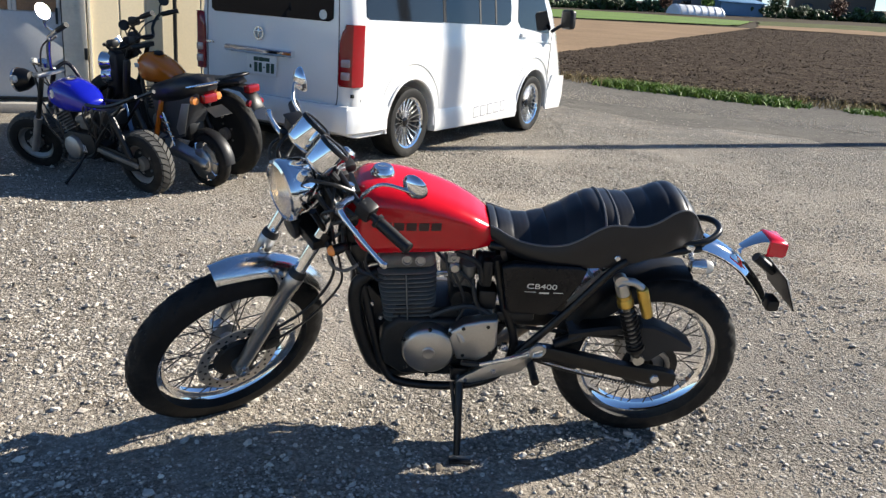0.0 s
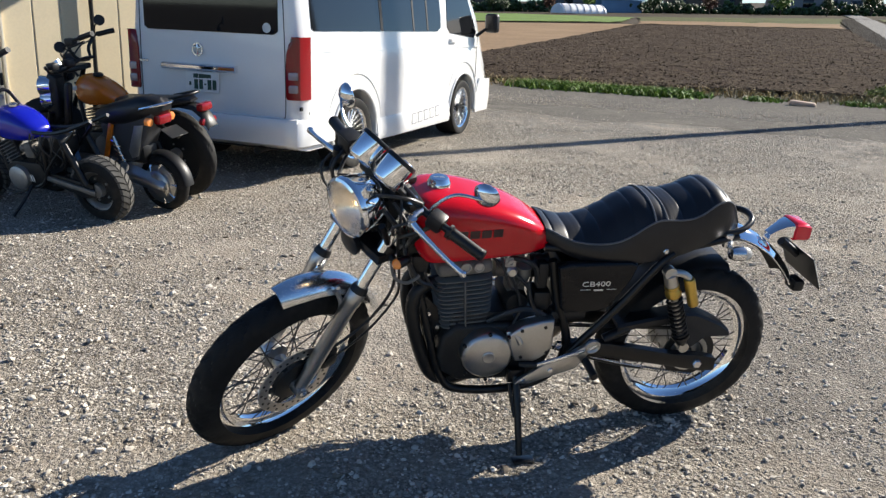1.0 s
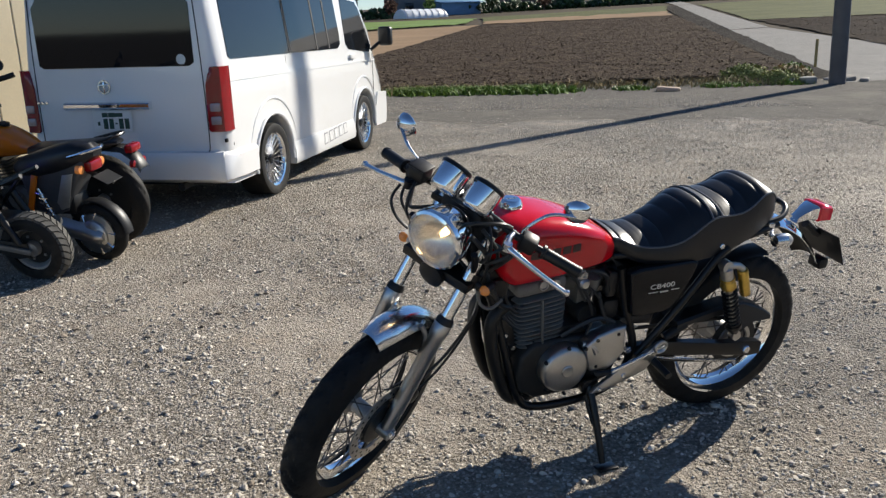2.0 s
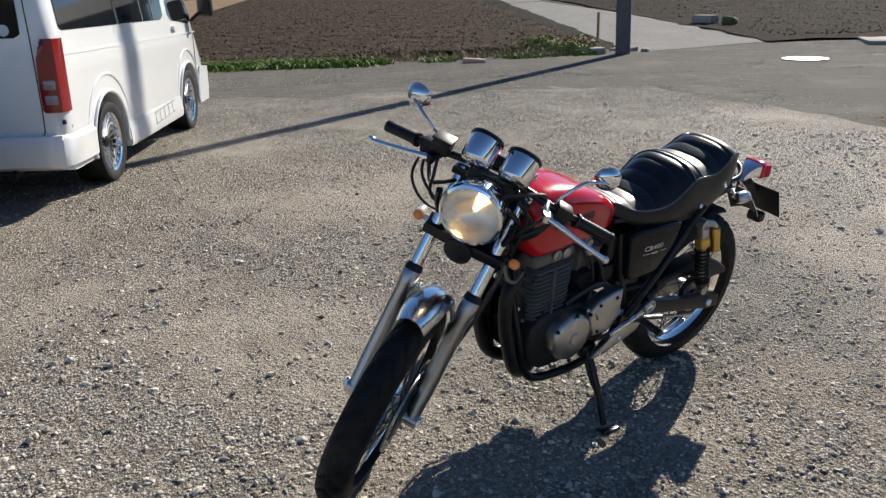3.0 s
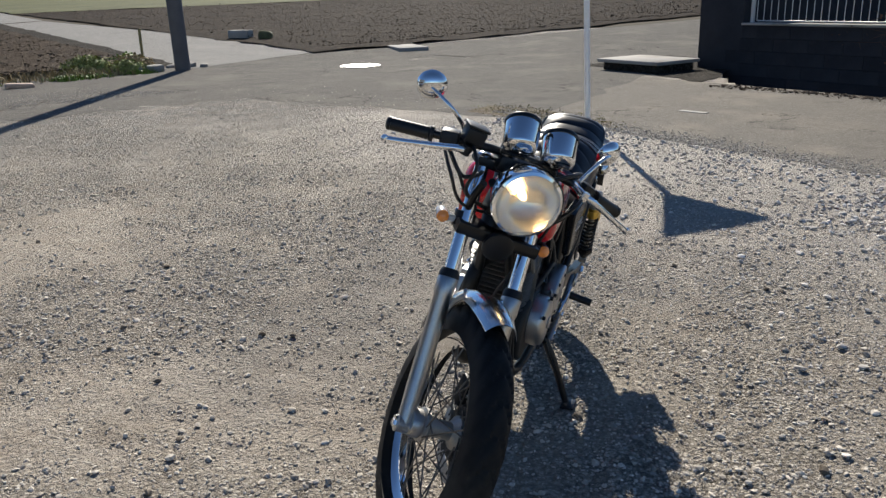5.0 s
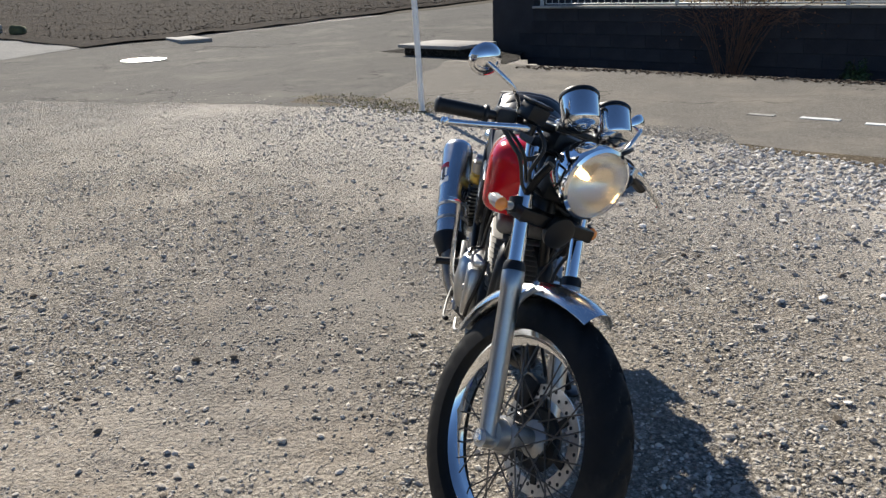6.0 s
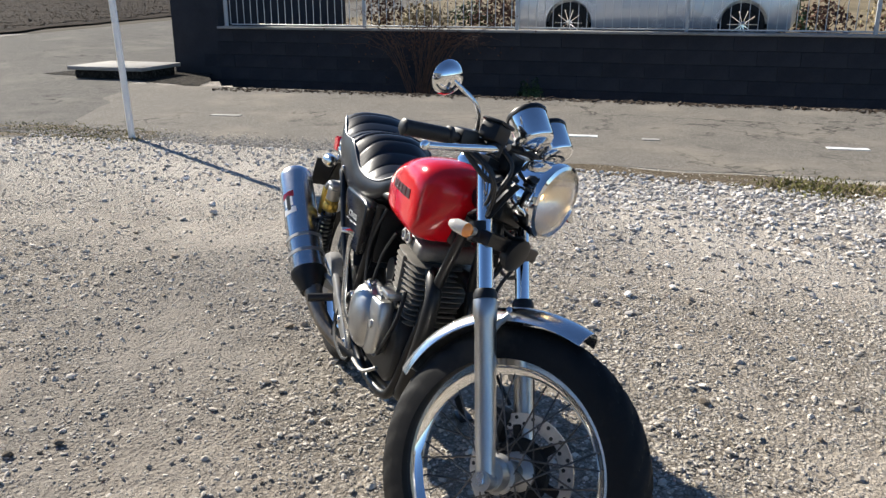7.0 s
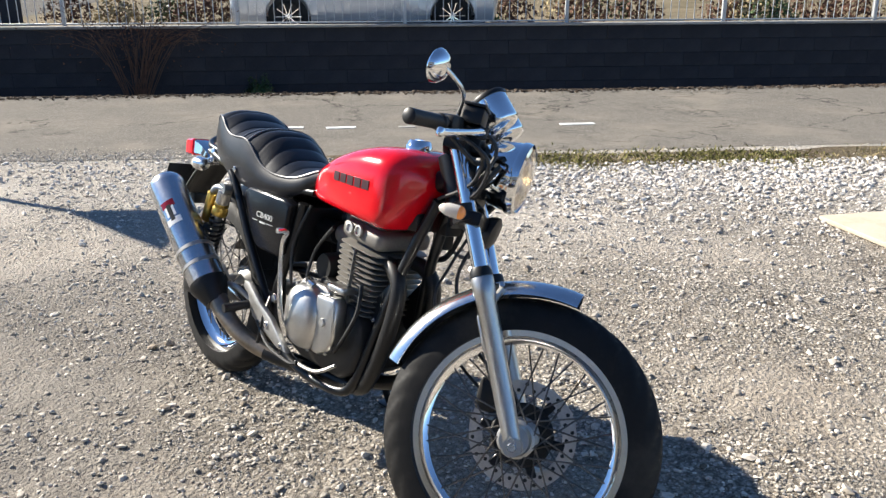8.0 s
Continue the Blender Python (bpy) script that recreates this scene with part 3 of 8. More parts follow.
sheet("road", [(46.1, 85.2), (47.6, 84.3), (85, 160), (82.5, 161)], 2, 40, 0.08, M_PALE_LANE, 0.05, "pale grey asphalt lane in the distance", "road")
sheet("road", [(13.6, 5.2), (14.4, 13.0), (60, -12), (57, -17)], 4, 40, 0.02, M_ASPHALT, 0.08, "pale grey asphalt lane passing behind the wall", "road")
sheet("verge", [(2.72, -0.28), (3.06, -0.60), (0.1, -6.2), (-0.6, -5.8)], 6, 60, 0.026, M_DIRT, 0.16, "brown dirt verge between gravel and lane", "verge")
sheet("verge", [(4.20, 1.42), (4.34, 1.40), (3.08, -0.62), (2.70, -0.28)], 4, 30, 0.028, M_DIRT, 0.10, "brown dirt verge between gravel and lane", "verge")
sheet("verge", [(6.4, 5.9), (7.1, 5.9), (6.3, 4.1), (5.75, 4.1)], 6, 20, 0.027, M_DIRT, 0.25, "brown dirt verge between gravel and lane", "verge")
sheet("verge", [(12.6, 6.5), (10.2, 3.9), (13.2, 3.9), (15.0, 5.4)], 14, 14, 0.09, M_DITCH, 0.3, "dirty ground round the ditch slab", "verge")
sheet("verge", [(10.1, 14.9), (10.9, 14.9), (20.0, 33.4), (18.9, 33.6)], 3, 40, 0.035, M_DITCH, 0.12, "dark weedy verge of the field lane", "verge")
sheet("verge", [(18.9, 33.6), (20.0, 33.4), (46.2, 85.4), (44.6, 85.8)], 3, 40, 0.06, M_DITCH, 0.12, "dark weedy verge of the field lane", "verge")

sheet("field", [(-1.0, 18.6), (10.3, 15.1), (28.4, 53.1), (16.6, 59.6)], 60, 60, 0.085, M_SOIL, 0.1, "dark ploughed field with crumbled clods", "field", 0.06)
sheet("field", [(-60, 45), (-1.0, 18.6), (16.6, 60.5), (-50, 64)], 40, 40, 0.05, M_TAN, 0.1, "light brown harrowed field", "field", 0.03)
sheet("field", [(-50, 64), (12, 64.5), (12, 98), (-50, 101)], 20, 10, 0.09, M_GREEN, 0.2, "green strip of young crop", "field", 0.05)
sheet("field", [(12, 64.5), (17, 65.5), (22.5, 82), (12, 98)], 10, 10, 0.09, M_GREEN, 0.2, "green corner of the young crop", "field", 0.05)
sheet("field", [(17, 61), (28.9, 54.5), (34, 65), (19.5, 69)], 14, 8, 0.09, M_TAN, 0.3, "pale dry stubble strip", "field", 0.05)
sheet("field", [(19.5, 69), (34, 65), (45.2, 85.5), (23.5, 84)], 14, 10, 0.09, M_OLIVE, 0.3, "pale olive stubble field", "field", 0.05)
sheet("field", [(13.8, 13.4), (62, -9), (60, 14), (25.9, 40.5)], 50, 40, 0.045, M_SOIL_DARK, 0.3, "dark ploughed field beyond the pale lane", "field", 0.035)
sheet("field", [(25.9, 40.7), (60, 14.2), (140, 90), (48, 84)], 30, 40, 0.06, M_OLIVE, 0.2, "olive green field beyond the ploughed land", "field", 0.05)


# ---- wheels, shared by all the motorcycles ----
def tyre_mesh(R, w, rim_r, seg=252, knobs=9, depth=0.007):
    """A tyre about the y axis with grooves cut across its tread."""
    prof = []
    steps = 16
    for k in range(steps + 1):
        a = math.pi * k / steps
        yy = -math.cos(a) * w / 2
        prof.append((yy, rim_r + (R - rim_r) * math.sin(a) ** 0.62, math.sin(a)))
    rings = []
    for s in range(seg):
        th = 2 * math.pi * s / seg
        ring = []
        for k, (yy, r, sn) in enumerate(prof):
            zig = (s + 2 * abs(k - steps // 2)) % knobs
            if sn > 0.36 and zig < 2 and 1 < k < steps - 1:
                r -= depth
            ring.append((r * math.cos(th), yy, r * math.sin(th)))
        rings.append(ring + [(rim_r * math.cos(th), w * 0.30, rim_r * math.sin(th)), (rim_r * math.cos(th), -w * 0.30, rim_r * math.sin(th))])
    return loft(rings, closed=True)


def ring_mesh(profile, n=72):
    """Turns (radius, y) round the y axis, closed profile."""
    return loft([[(r * math.cos(a), y, r * math.sin(a)) for r, y in profile] for a in [2 * math.pi * s / n for s in range(n)]], closed=True)


def rim_mesh(r, w, lip=0.012):
    return ring_mesh([(r + lip, -w / 2), (r + lip, -w / 2 + 0.004), (r - 0.002, -w / 2 + 0.012), (r - 0.012, 0 - w * 0.18), (r - 0.012, w * 0.18), (r - 0.002, w / 2 - 0.012),
                      (r + lip, w / 2 - 0.004), (r + lip, w / 2), (r - 0.006, w / 2 - 0.002), (r - 0.014, w / 2 - 0.014), (r - 0.026, w * 0.16), (r - 0.026, -w * 0.16), (r - 0.014, -w / 2 + 0.014), (r - 0.006, -w / 2 + 0.002)])


def spoke_wheel(name, parent, m, R, w, rim_r, hub_r, hub_w, spokes=36, tread=M_RUBBER):
    wheel = part(name, rim_mesh(rim_r, w * 0.56), M_RIM, parent, m=m)
    part("tyre", tyre_mesh(R, w, rim_r + 0.008), tread, wheel, "black rubber tyre with a grooved tread")
    hub = [(0.018, -hub_w / 2), (hub_r * 0.8, -hub_w / 2 + 0.004), (hub_r, -hub_w / 2 + 0.008), (hub_r, -hub_w / 2 + 0.016), (hub_r * 0.55, -hub_w / 4), (hub_r * 0.55, hub_w / 4),
           (hub_r, hub_w / 2 - 0.016), (hub_r, hub_w / 2 - 0.008), (hub_r * 0.8, hub_w / 2 - 0.004), (0.018, hub_w / 2)]
    part("hub", ring_mesh(hub, 32), M_ALLOY_DULL, wheel)
    kinds = []
    for side in (-1, 1):
        for cross in (-1, 1):
            a = cross * radians(52)
            s = rod((hub_r * 0.95 * math.cos(a), side * (hub_w / 2 - 0.012 - 0.004 * cross), hub_r * 0.95 * math.sin(a)), (rim_r - 0.02, side * 0.008, 0), 0.0021, 6)
            kinds.append(s)
    protos = []
    for i in range(spokes):
        k = i % 4
        turn = Matrix.Rotation(2 * math.pi * i / spokes, 4, "Y")
        if i < 4:
            protos.append(part("spoke", kinds[k], M_SPOKE, wheel, m=turn))
        else:
            again(protos[k], turn, wheel)
    return wheel


def disc_mesh(r0, r1, t):
    """A flat brake disc about y."""
    return ring_mesh([(r0, -t / 2), (r1, -t / 2), (r1, t / 2), (r0, t / 2)], 54)


# ---- the red motorcycle ----
LEAN, HEAD, STEER_ANGLE = radians(-11.15), math.pi + radians(7.99), radians(35.85)
BIKE = Matrix.Translation((0.7165, 2.818, 0)) @ Matrix.Rotation(HEAD, 4, "Z") @ Matrix.Rotation(LEAN, 4, "X")
PIVOT, RAKE = Vector((1.36, 0, 0.29)), radians(27)
STEER = Matrix.Translation(PIVOT) @ Matrix.Rotation(STEER_ANGLE, 4, Vector((-math.sin(RAKE), 0, math.cos(RAKE)))) @ Matrix.Translation(-PIVOT)


def superloop(x, zb, zt, w, e_top=2.4, e_bot=4.0, n=36, shoulder=0.0):
    """A closed outline across the bike at x: half-width w, from zb to zt."""
    zm = zb + (zt - zb) * (0.42 - shoulder)
    out = []
    for k in range(n):
        a = 2 * math.pi * k / n
        c, s = math.cos(a), math.sin(a)
        e = e_top if s >= 0 else e_bot
        y = w * math.copysign(abs(c) ** (2 / e), c)
        z = zm + (zt - zm if s >= 0 else zm - zb) * math.copysign(abs(s) ** (2 / e), s)
        out.append((x, y, z))
    return out


def build_motorcycle():
    b = thing("motorcycle", BIKE, "red-tanked motorcycle with ribbed black seat on its side stand", "motorcycle")

    # fuel tank
    top = [(0.574, 0.772), (0.585, 0.788), (0.60, 0.803), (0.65, 0.837), (0.70, 0.863), (0.75, 0.883), (0.80, 0.899), (0.86, 0.912), (0.90, 0.917), (0.95, 0.919), (0.985, 0.914), (1.01, 0.902), (1.028, 0.882), (1.042, 0.85)]
    low = [(0.574, 0.745), (0.585, 0.734), (0.60, 0.727), (0.65, 0.720), (0.75, 0.714), (0.85, 0.709), (0.95, 0.703), (0.975, 0.706), (0.995, 0.724), (1.015, 0.758), (1.03, 0.795), (1.042, 0.83)]
    wid = [(0.574, 0.045), (0.585, 0.068), (0.60, 0.086), (0.65, 0.111), (0.72, 0.127), (0.80, 0.138), (0.88, 0.145), (0.95, 0.1465), (0.975, 0.143), (0.995, 0.132), (1.012, 0.113), (1.028, 0.084), (1.042, 0.045)]

    def even(table, x):
        return sum(lerp_table(table, x + k * 0.006) for k in (-2, -1, 0, 1, 2)) / 5

    rings = []
    for k in range(73):
        x = 0.574 + (1.042 - 0.574) * (0.5 - 0.5 * math.cos(math.pi * k / 72))
        rings.append(superloop(x, even(low, x), even(top, x) - 0.004, even(wid, x), 3.9, 5.5, 56))
    tank = part("fuel_tank", loft(rings), M_RED, b, "glossy red steel fuel tank", angle=60)
    part("fuel_cap", merge(turned([(0, -0.012), (0.036, -0.012), (0.036, 0.003), (0.032, 0.008), (0.030, 0.014), (0.026, 0.018), (0, 0.019)], (0.93, 0, 0.919), (-0.03, 0, 1), 28),
                           box(0.93, 0, 0.937, 0.034, 0.008, 0.006, 0.002)), M_CHROME, tank, "chrome filler cap")
    def tank_y(x, z):
        zb, zt = even(low, x), even(top, x)
        zm = zb + (zt - zb) * 0.42
        k = min(1.0, max(0.0, (z - zm) / (zt - zm)))
        return even(wid, x) * (1 - k ** 3.9) ** (1 / 3.9)

    for side in (-1, 1):
        for i in range(5):
            x0 = 0.912 - 0.036 * i
            bar = loft([[(x, side * (tank_y(x, z) + o), z) for x, o in ((x0 - 0.0145, 0.0016), (x0, 0.0016), (x0 + 0.0145, 0.0016), (x0 + 0.0145, -0.004), (x0 - 0.0145, -0.004))] for z in (0.800, 0.805, 0.810, 0.815, 0.820, 0.824)])
            part("badge_bar", bar, M_RED_DARK, tank)

    # seat
    s_top = [(-0.058, 0.775), (-0.042, 0.820), (-0.022, 0.862), (0.0, 0.892), (0.026, 0.914), (0.062, 0.926), (0.095, 0.917), (0.128, 0.898), (0.165, 0.882), (0.198, 0.873), (0.230, 0.874), (0.268, 0.884), (0.305, 0.885), (0.340, 0.869), (0.372, 0.845), (0.405, 0.823), (0.445, 0.803), (0.49, 0.792), (0.535, 0.792), (0.573, 0.803), (0.605, 0.812)]
    s_pip = [(-0.058, 0.770), (-0.02, 0.858), (0.01, 0.888), (0.056, 0.902), (0.095, 0.872), (0.125, 0.848), (0.18, 0.840), (0.255, 0.846), (0.285, 0.838), (0.310, 0.816), (0.345, 0.784), (0.40, 0.762), (0.47, 0.757), (0.533, 0.766), (0.572, 0.786), (0.605, 0.803)]
    s_bot = [(-0.058, 0.762), (-0.03, 0.772), (0.016, 0.778), (0.065, 0.757), (0.133, 0.731), (0.203, 0.708), (0.312, 0.697), (0.43, 0.695), (0.498, 0.704), (0.55, 0.722), (0.59, 0.748), (0.605, 0.77)]
    s_wid = [(-0.058, 0.030), (-0.045, 0.055), (-0.03, 0.072), (-0.01, 0.087), (0.02, 0.102), (0.06, 0.114), (0.12, 0.124), (0.20, 0.130), (0.30, 0.133), (0.40, 0.126), (0.50, 0.108), (0.58, 0.090), (0.605, 0.075)]
    N = 220
    skirt, cushion = [], []
    edges = {-1: [], 1: []}
    for k in range(N + 1):
        x = -0.057 + (0.604 + 0.057) * k / N
        t, p, bt, w = soft_table(s_top, x), soft_table(s_pip, x), soft_table(s_bot, x), soft_table(s_wid, x)
        p = min(p, t - 0.006)
        bt = min(bt, p - 0.006)
        ring = []
        for j in range(9):
            u = j / 8
            ring.append((x, -(w * (0.93 + 0.12 * math.sin(math.pi * (0.15 + 0.7 * u)))), p + (bt - p) * u))
        ring += [(x, y, z) for x, y, z in [(x, -q[1], q[2]) for q in reversed(ring)]]
        skirt.append(ring)
        rib = abs(math.sin(math.pi * (x - 0.03) / 0.050)) ** 0.32
        amp = 0.0070
        c = []
        for j in range(17):
            u = -1 + 2 * j / 16
            dome = (1 - abs(u) ** 3.0)
            edge = 1 - abs(u) ** 8
            c.append((x, u * w * 0.985, p + (t - p) * dome - amp * (1 - rib) * edge))
        c += [(x, w * 0.9, p - 0.02), (x, -w * 0.9, p - 0.02)]
        cushion.append(c)
        for side in (-1, 1):
            edges[side].append((x, side * w * 0.992, p + 0.001))
    seat = part("seat", loft(skirt), M_VINYL, b, "black vinyl seat with a raised tail hump", angle=50)
    part("ribbed_cushion", loft(cushion), M_VINYL, seat, "ribbed black vinyl seat top", angle=50)
    for side in (-1, 1):
        part("piping", tube(edges[side][::4], 0.003, 6, 2), M_PIPING, seat)
        part("seat_bolt", bolt((0.224, side * 0.136, 0.742), (0, side, 0), 0.010, 0.006), M_CHROME_WORN, seat)
    for xs in (0.236, 0.272):
        t, p, w = soft_table(s_top, xs), soft_table(s_pip, xs), soft_table(s_wid, xs)
        part("cross_piping", tube([(xs, u * w * 0.985, p + (t - p) * (1 - abs(u) ** 3.0)) for u in [-1 + k / 8 for k in range(17)]], 0.0034, 6, 2), M_PIPING, seat)
    part("grab_loop", tube([(0.02, 0.09, 0.775), (-0.05, 0.085, 0.785), (-0.10, 0.05, 0.80), (-0.115, 0, 0.805), (-0.10, -0.05, 0.80), (-0.05, -0.085, 0.785), (0.02, -0.09, 0.775)], 0.010, 10), M_BLACK_PAINT, b)

    # frame
    for side in (-1, 1):
        part("down_tube", tube([(1.06, side * 0.025, 0.80), (0.99, side * 0.045, 0.62), (0.94, side * 0.07, 0.42), (0.895, side * 0.085, 0.27), (0.83, side * 0.095, 0.225), (0.65, side * 0.10, 0.225), (0.53, side * 0.105, 0.28), (0.49, side * 0.105, 0.40), (0.54, side * 0.105, 0.55), (0.575, side * 0.10, 0.70)], 0.0145, 10), M_BLACK_PAINT, b)
        part("seat_rail", tube([(0.60, side * 0.08, 0.735), (0.40, side * 0.10, 0.728), (0.18, side * 0.11, 0.735), (-0.04, side * 0.09, 0.765)], 0.012, 10), M_BLACK_PAINT, b)
        part("rear_stay", tube([(0.19, side * 0.13, 0.73), (0.235, side * 0.132, 0.69), (0.35, side * 0.13, 0.535), (0.48, side * 0.12, 0.37)], 0.013, 10), M_BLACK_PAINT, b)
        part("swingarm", loft([[(x, side * (y + dy), z + dz) for dy, dz in ((-0.014, -h), (0.014, -h), (0.017, -h + 0.006), (0.017, h - 0.006), (0.014, h), (-0.014, h), (-0.017, h - 0.006), (-0.017, -h + 0.006))] for x, y, z, h in ((0.50, 0.10, 0.375, 0.028), (0.36, 0.108, 0.37, 0.026), (0.12, 0.118, 0.325, 0.024), (0.0, 0.12, 0.306, 0.03), (-0.045, 0.12, 0.30, 0.024))]), M_BLACK_PAINT, b)
        # rear shock
        a, c = Vector((0.205, side * 0.152, 0.675)), Vector((0.098, side * 0.145, 0.39))
        d = (c - a).normalized()
        L = (c - a).length
        shock = part("shock_absorber", merge(turned([(0, 0), (0.021, 0.01), (0.022, 0.05), (0.012, 0.055), (0.012, L), (0, L)], a, d, 16), turned([(0, -0.014), (0.02, -0.014), (0.02, 0.014), (0, 0.014)], a, (0, 1, 0), 16), turned([(0, -0.014), (0.018, -0.014), (0.018, 0.014), (0, 0.014)], c, (0, 1, 0), 16)), M_ALLOY, b)
        part("shock_collar", turned([(0.012, 0.05), (0.024, 0.05), (0.024, 0.06), (0.021, 0.064), (0.026, 0.075), (0.026, 0.09), (0.023, 0.094), (0.012, 0.094)], a, d, 20), M_GOLD, shock, "gold anodised preload collar")
        coil = []
        for k in range(91):
            th = 2 * math.pi * k / 10
            p0 = a + d * (0.10 + 0.155 * k / 90)
            q = to_axis(p0, d)
            coil.append(q @ Vector((0.023 * math.cos(th), 0.023 * math.sin(th), 0)))
        part("spring", tube(coil, 0.0048, 6, 1), M_BLACK_PAINT, shock, "black coil spring")
        part("shock_foot", turned([(0.012, 0.255), (0.029, 0.255), (0.029, 0.266), (0.022, 0.275), (0.012, 0.30)], a, d, 20), M_BLACK_PAINT, shock)
        part("reservoir", turned([(0, 0), (0.016, 0), (0.018, 0.004), (0.018, 0.10), (0.015, 0.105), (0, 0.105)], a + Vector((-0.068, side * 0.006, -0.022)), d, 18), M_GOLD, shock, "gold gas reservoir")
        part("reservoir_bridge", tube([a + Vector((0, side * 0.004, 0)), a + Vector((-0.04, side * 0.006, -0.002)), a + Vector((-0.068, side * 0.006, -0.02))], 0.012, 10), M_ALLOY, shock)
        # side cover
        poly = [(0.565, 0.692), (0.53, 0.704), (0.33, 0.706), (0.305, 0.694), (0.318, 0.65), (0.345, 0.60), (0.385, 0.545), (0.41, 0.532), (0.52, 0.530), (0.54, 0.545)]
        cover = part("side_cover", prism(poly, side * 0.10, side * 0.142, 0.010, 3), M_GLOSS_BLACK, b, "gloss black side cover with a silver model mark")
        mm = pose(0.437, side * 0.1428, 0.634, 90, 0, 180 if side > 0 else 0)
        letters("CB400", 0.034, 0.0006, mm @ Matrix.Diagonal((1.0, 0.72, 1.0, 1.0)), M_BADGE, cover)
        part("badge_line", box(0.47, side * 0.1428, 0.615, 0.035, 0.0014, 0.0015, 0), M_BADGE, cover)
        part("badge_line", box(0.385, side * 0.1428, 0.615, 0.03, 0.0014, 0.0015, 0), M_BADGE, cover)
        part("badge_line", box(0.428, side * 0.1428, 0.613, 0.030, 0.0014, 0.005, 0), M_BADGE, cover)
    part("backbone", tube([(1.09, 0, 0.86), (0.85, 0, 0.80), (0.60, 0, 0.74), (0.40, 0, 0.69)], 0.03, 12), M_BLACK_PAINT, b)
    part("head_stock", rod((1.135, 0, 0.755), (1.055, 0, 0.915), 0.033, 16), M_BLACK_PAINT, b)
    part("battery_box", box(0.44, 0, 0.60, 0.2, 0.18, 0.17, 0.01), M_BLACK_PLASTIC, b)
    part("inner_fender", loft([[(0.33 * math.cos(a) * k + 0.0, y, 0.305 + 0.345 * math.sin(a) * k) for y, k in ((-0.075, 0.98), (-0.06, 1.01), (0.06, 1.01), (0.075, 0.98), (0.06, 1.0), (-0.06, 1.0))] for a in [radians(v) for v in range(22, 106, 7)]]), M_BLACK_PLASTIC, b)

    # engine
    eng = part("engine", merge(prism([(0.90, 0.30), (0.915, 0.36), (0.905, 0.43), (0.86, 0.475), (0.60, 0.475), (0.55, 0.44), (0.535, 0.36), (0.56, 0.29), (0.65, 0.262), (0.84, 0.262)], -0.105, 0.105, 0.016, 3),
                               prism([(0.66, 0.47), (0.88, 0.47), (0.87, 0.51), (0.68, 0.51)], -0.085, 0.085, 0.01)), M_DARK_METAL, b, "air-cooled single-cylinder engine in dark and bare metal")
    for k in range(12):
        z = 0.46 + 0.0155 * k
        grow = 0.90 + 0.10 * min(1, k / 9) + 0.01 * math.sin(k * 2.1)
        ring = []
        for q in range(36):
            a = 2 * math.pi * q / 36
            c0, s0 = math.cos(a), math.sin(a)
            ring.append((0.092 * grow * math.copysign(abs(c0) ** 0.34, c0), 0.100 * grow * math.copysign(abs(s0) ** 0.34, s0)))
        fin = loft([[(x * 0.985, y * 0.985, -0.0018) for x, y in ring], [(x, y, -0.0008) for x, y in ring], [(x, y, 0.0008) for x, y in ring], [(x * 0.985, y * 0.985, 0.0018) for x, y in ring]])
        part("cooling_fin", moved(fin, pose(0.825 + 0.10 * (z - 0.455), 0, z, 0, 5, 0)), M_FIN, eng)
    part("cylinder", moved(box(0, 0, 0, 0.12, 0.135, 0.21, 0.03, 3), pose(0.833, 0, 0.55, 0, 5, 0)), M_BLACK_PLASTIC, eng)
    head = part("cylinder_head", merge(moved(box(0, 0, 0, 0.175, 0.185, 0.05, 0.02, 4), pose(0.845, 0, 0.668, 0, 5, 0)), moved(box(0, 0, 0, 0.13, 0.14, 0.03, 0.012, 3), pose(0.84, 0, 0.706, 0, 4, 0))), M_FIN, eng, "grey alloy cylinder head")
    for side in (-1, 1):
        for dx in (-0.02, 0.02):
            part("head_plug", turned([(0, 0), (0.016, 0), (0.016, 0.006), (0.012, 0.007), (0.010, 0.003), (0, 0.003)], (0.825 + dx, side * 0.094, 0.678), (0, side, 0), 18), M_ALLOY_DULL, eng)
    # left covers
    part("generator_cover", merge(turned([(0, -0.02), (0.083, -0.02), (0.083, 0.02), (0.079, 0.031), (0.070, 0.037), (0.02, 0.041), (0, 0.041)], (0.762, 0.115, 0.384), (0, 1, 0), 40), turned([(0, 0), (0.021, 0), (0.021, 0.004), (0.018, 0.006), (0, 0.004)], (0.762, 0.155, 0.386), (0, 1, 0), 24)), M_ALLOY, eng, "brushed alloy generator cover")
    part("sprocket_cover", prism([(0.556, 0.512), (0.60, 0.508), (0.66, 0.492), (0.70, 0.462), (0.695, 0.41), (0.672, 0.362), (0.61, 0.358), (0.585, 0.372), (0.565, 0.392), (0.551, 0.415)], 0.10, 0.152, 0.010, 3), M_ALLOY, eng, "brushed alloy sprocket cover")
    part("cover_rib", tube([(0.70, 0.13, 0.46), (0.675, 0.145, 0.455), (0.66, 0.15, 0.43)], 0.010, 8), M_ALLOY, eng)
    for x, z in ((0.70, 0.455), (0.685, 0.325), (0.84, 0.43), (0.83, 0.325), (0.762, 0.300), (0.762, 0.468), (0.66, 0.478), (0.585, 0.488), (0.57, 0.392), (0.655, 0.38)):
        part("cover_bolt", bolt((x, 0.146, z), (0, 1, 0), 0.0065, 0.010), M_DARK_METAL, eng)
    # right covers
    dome = []
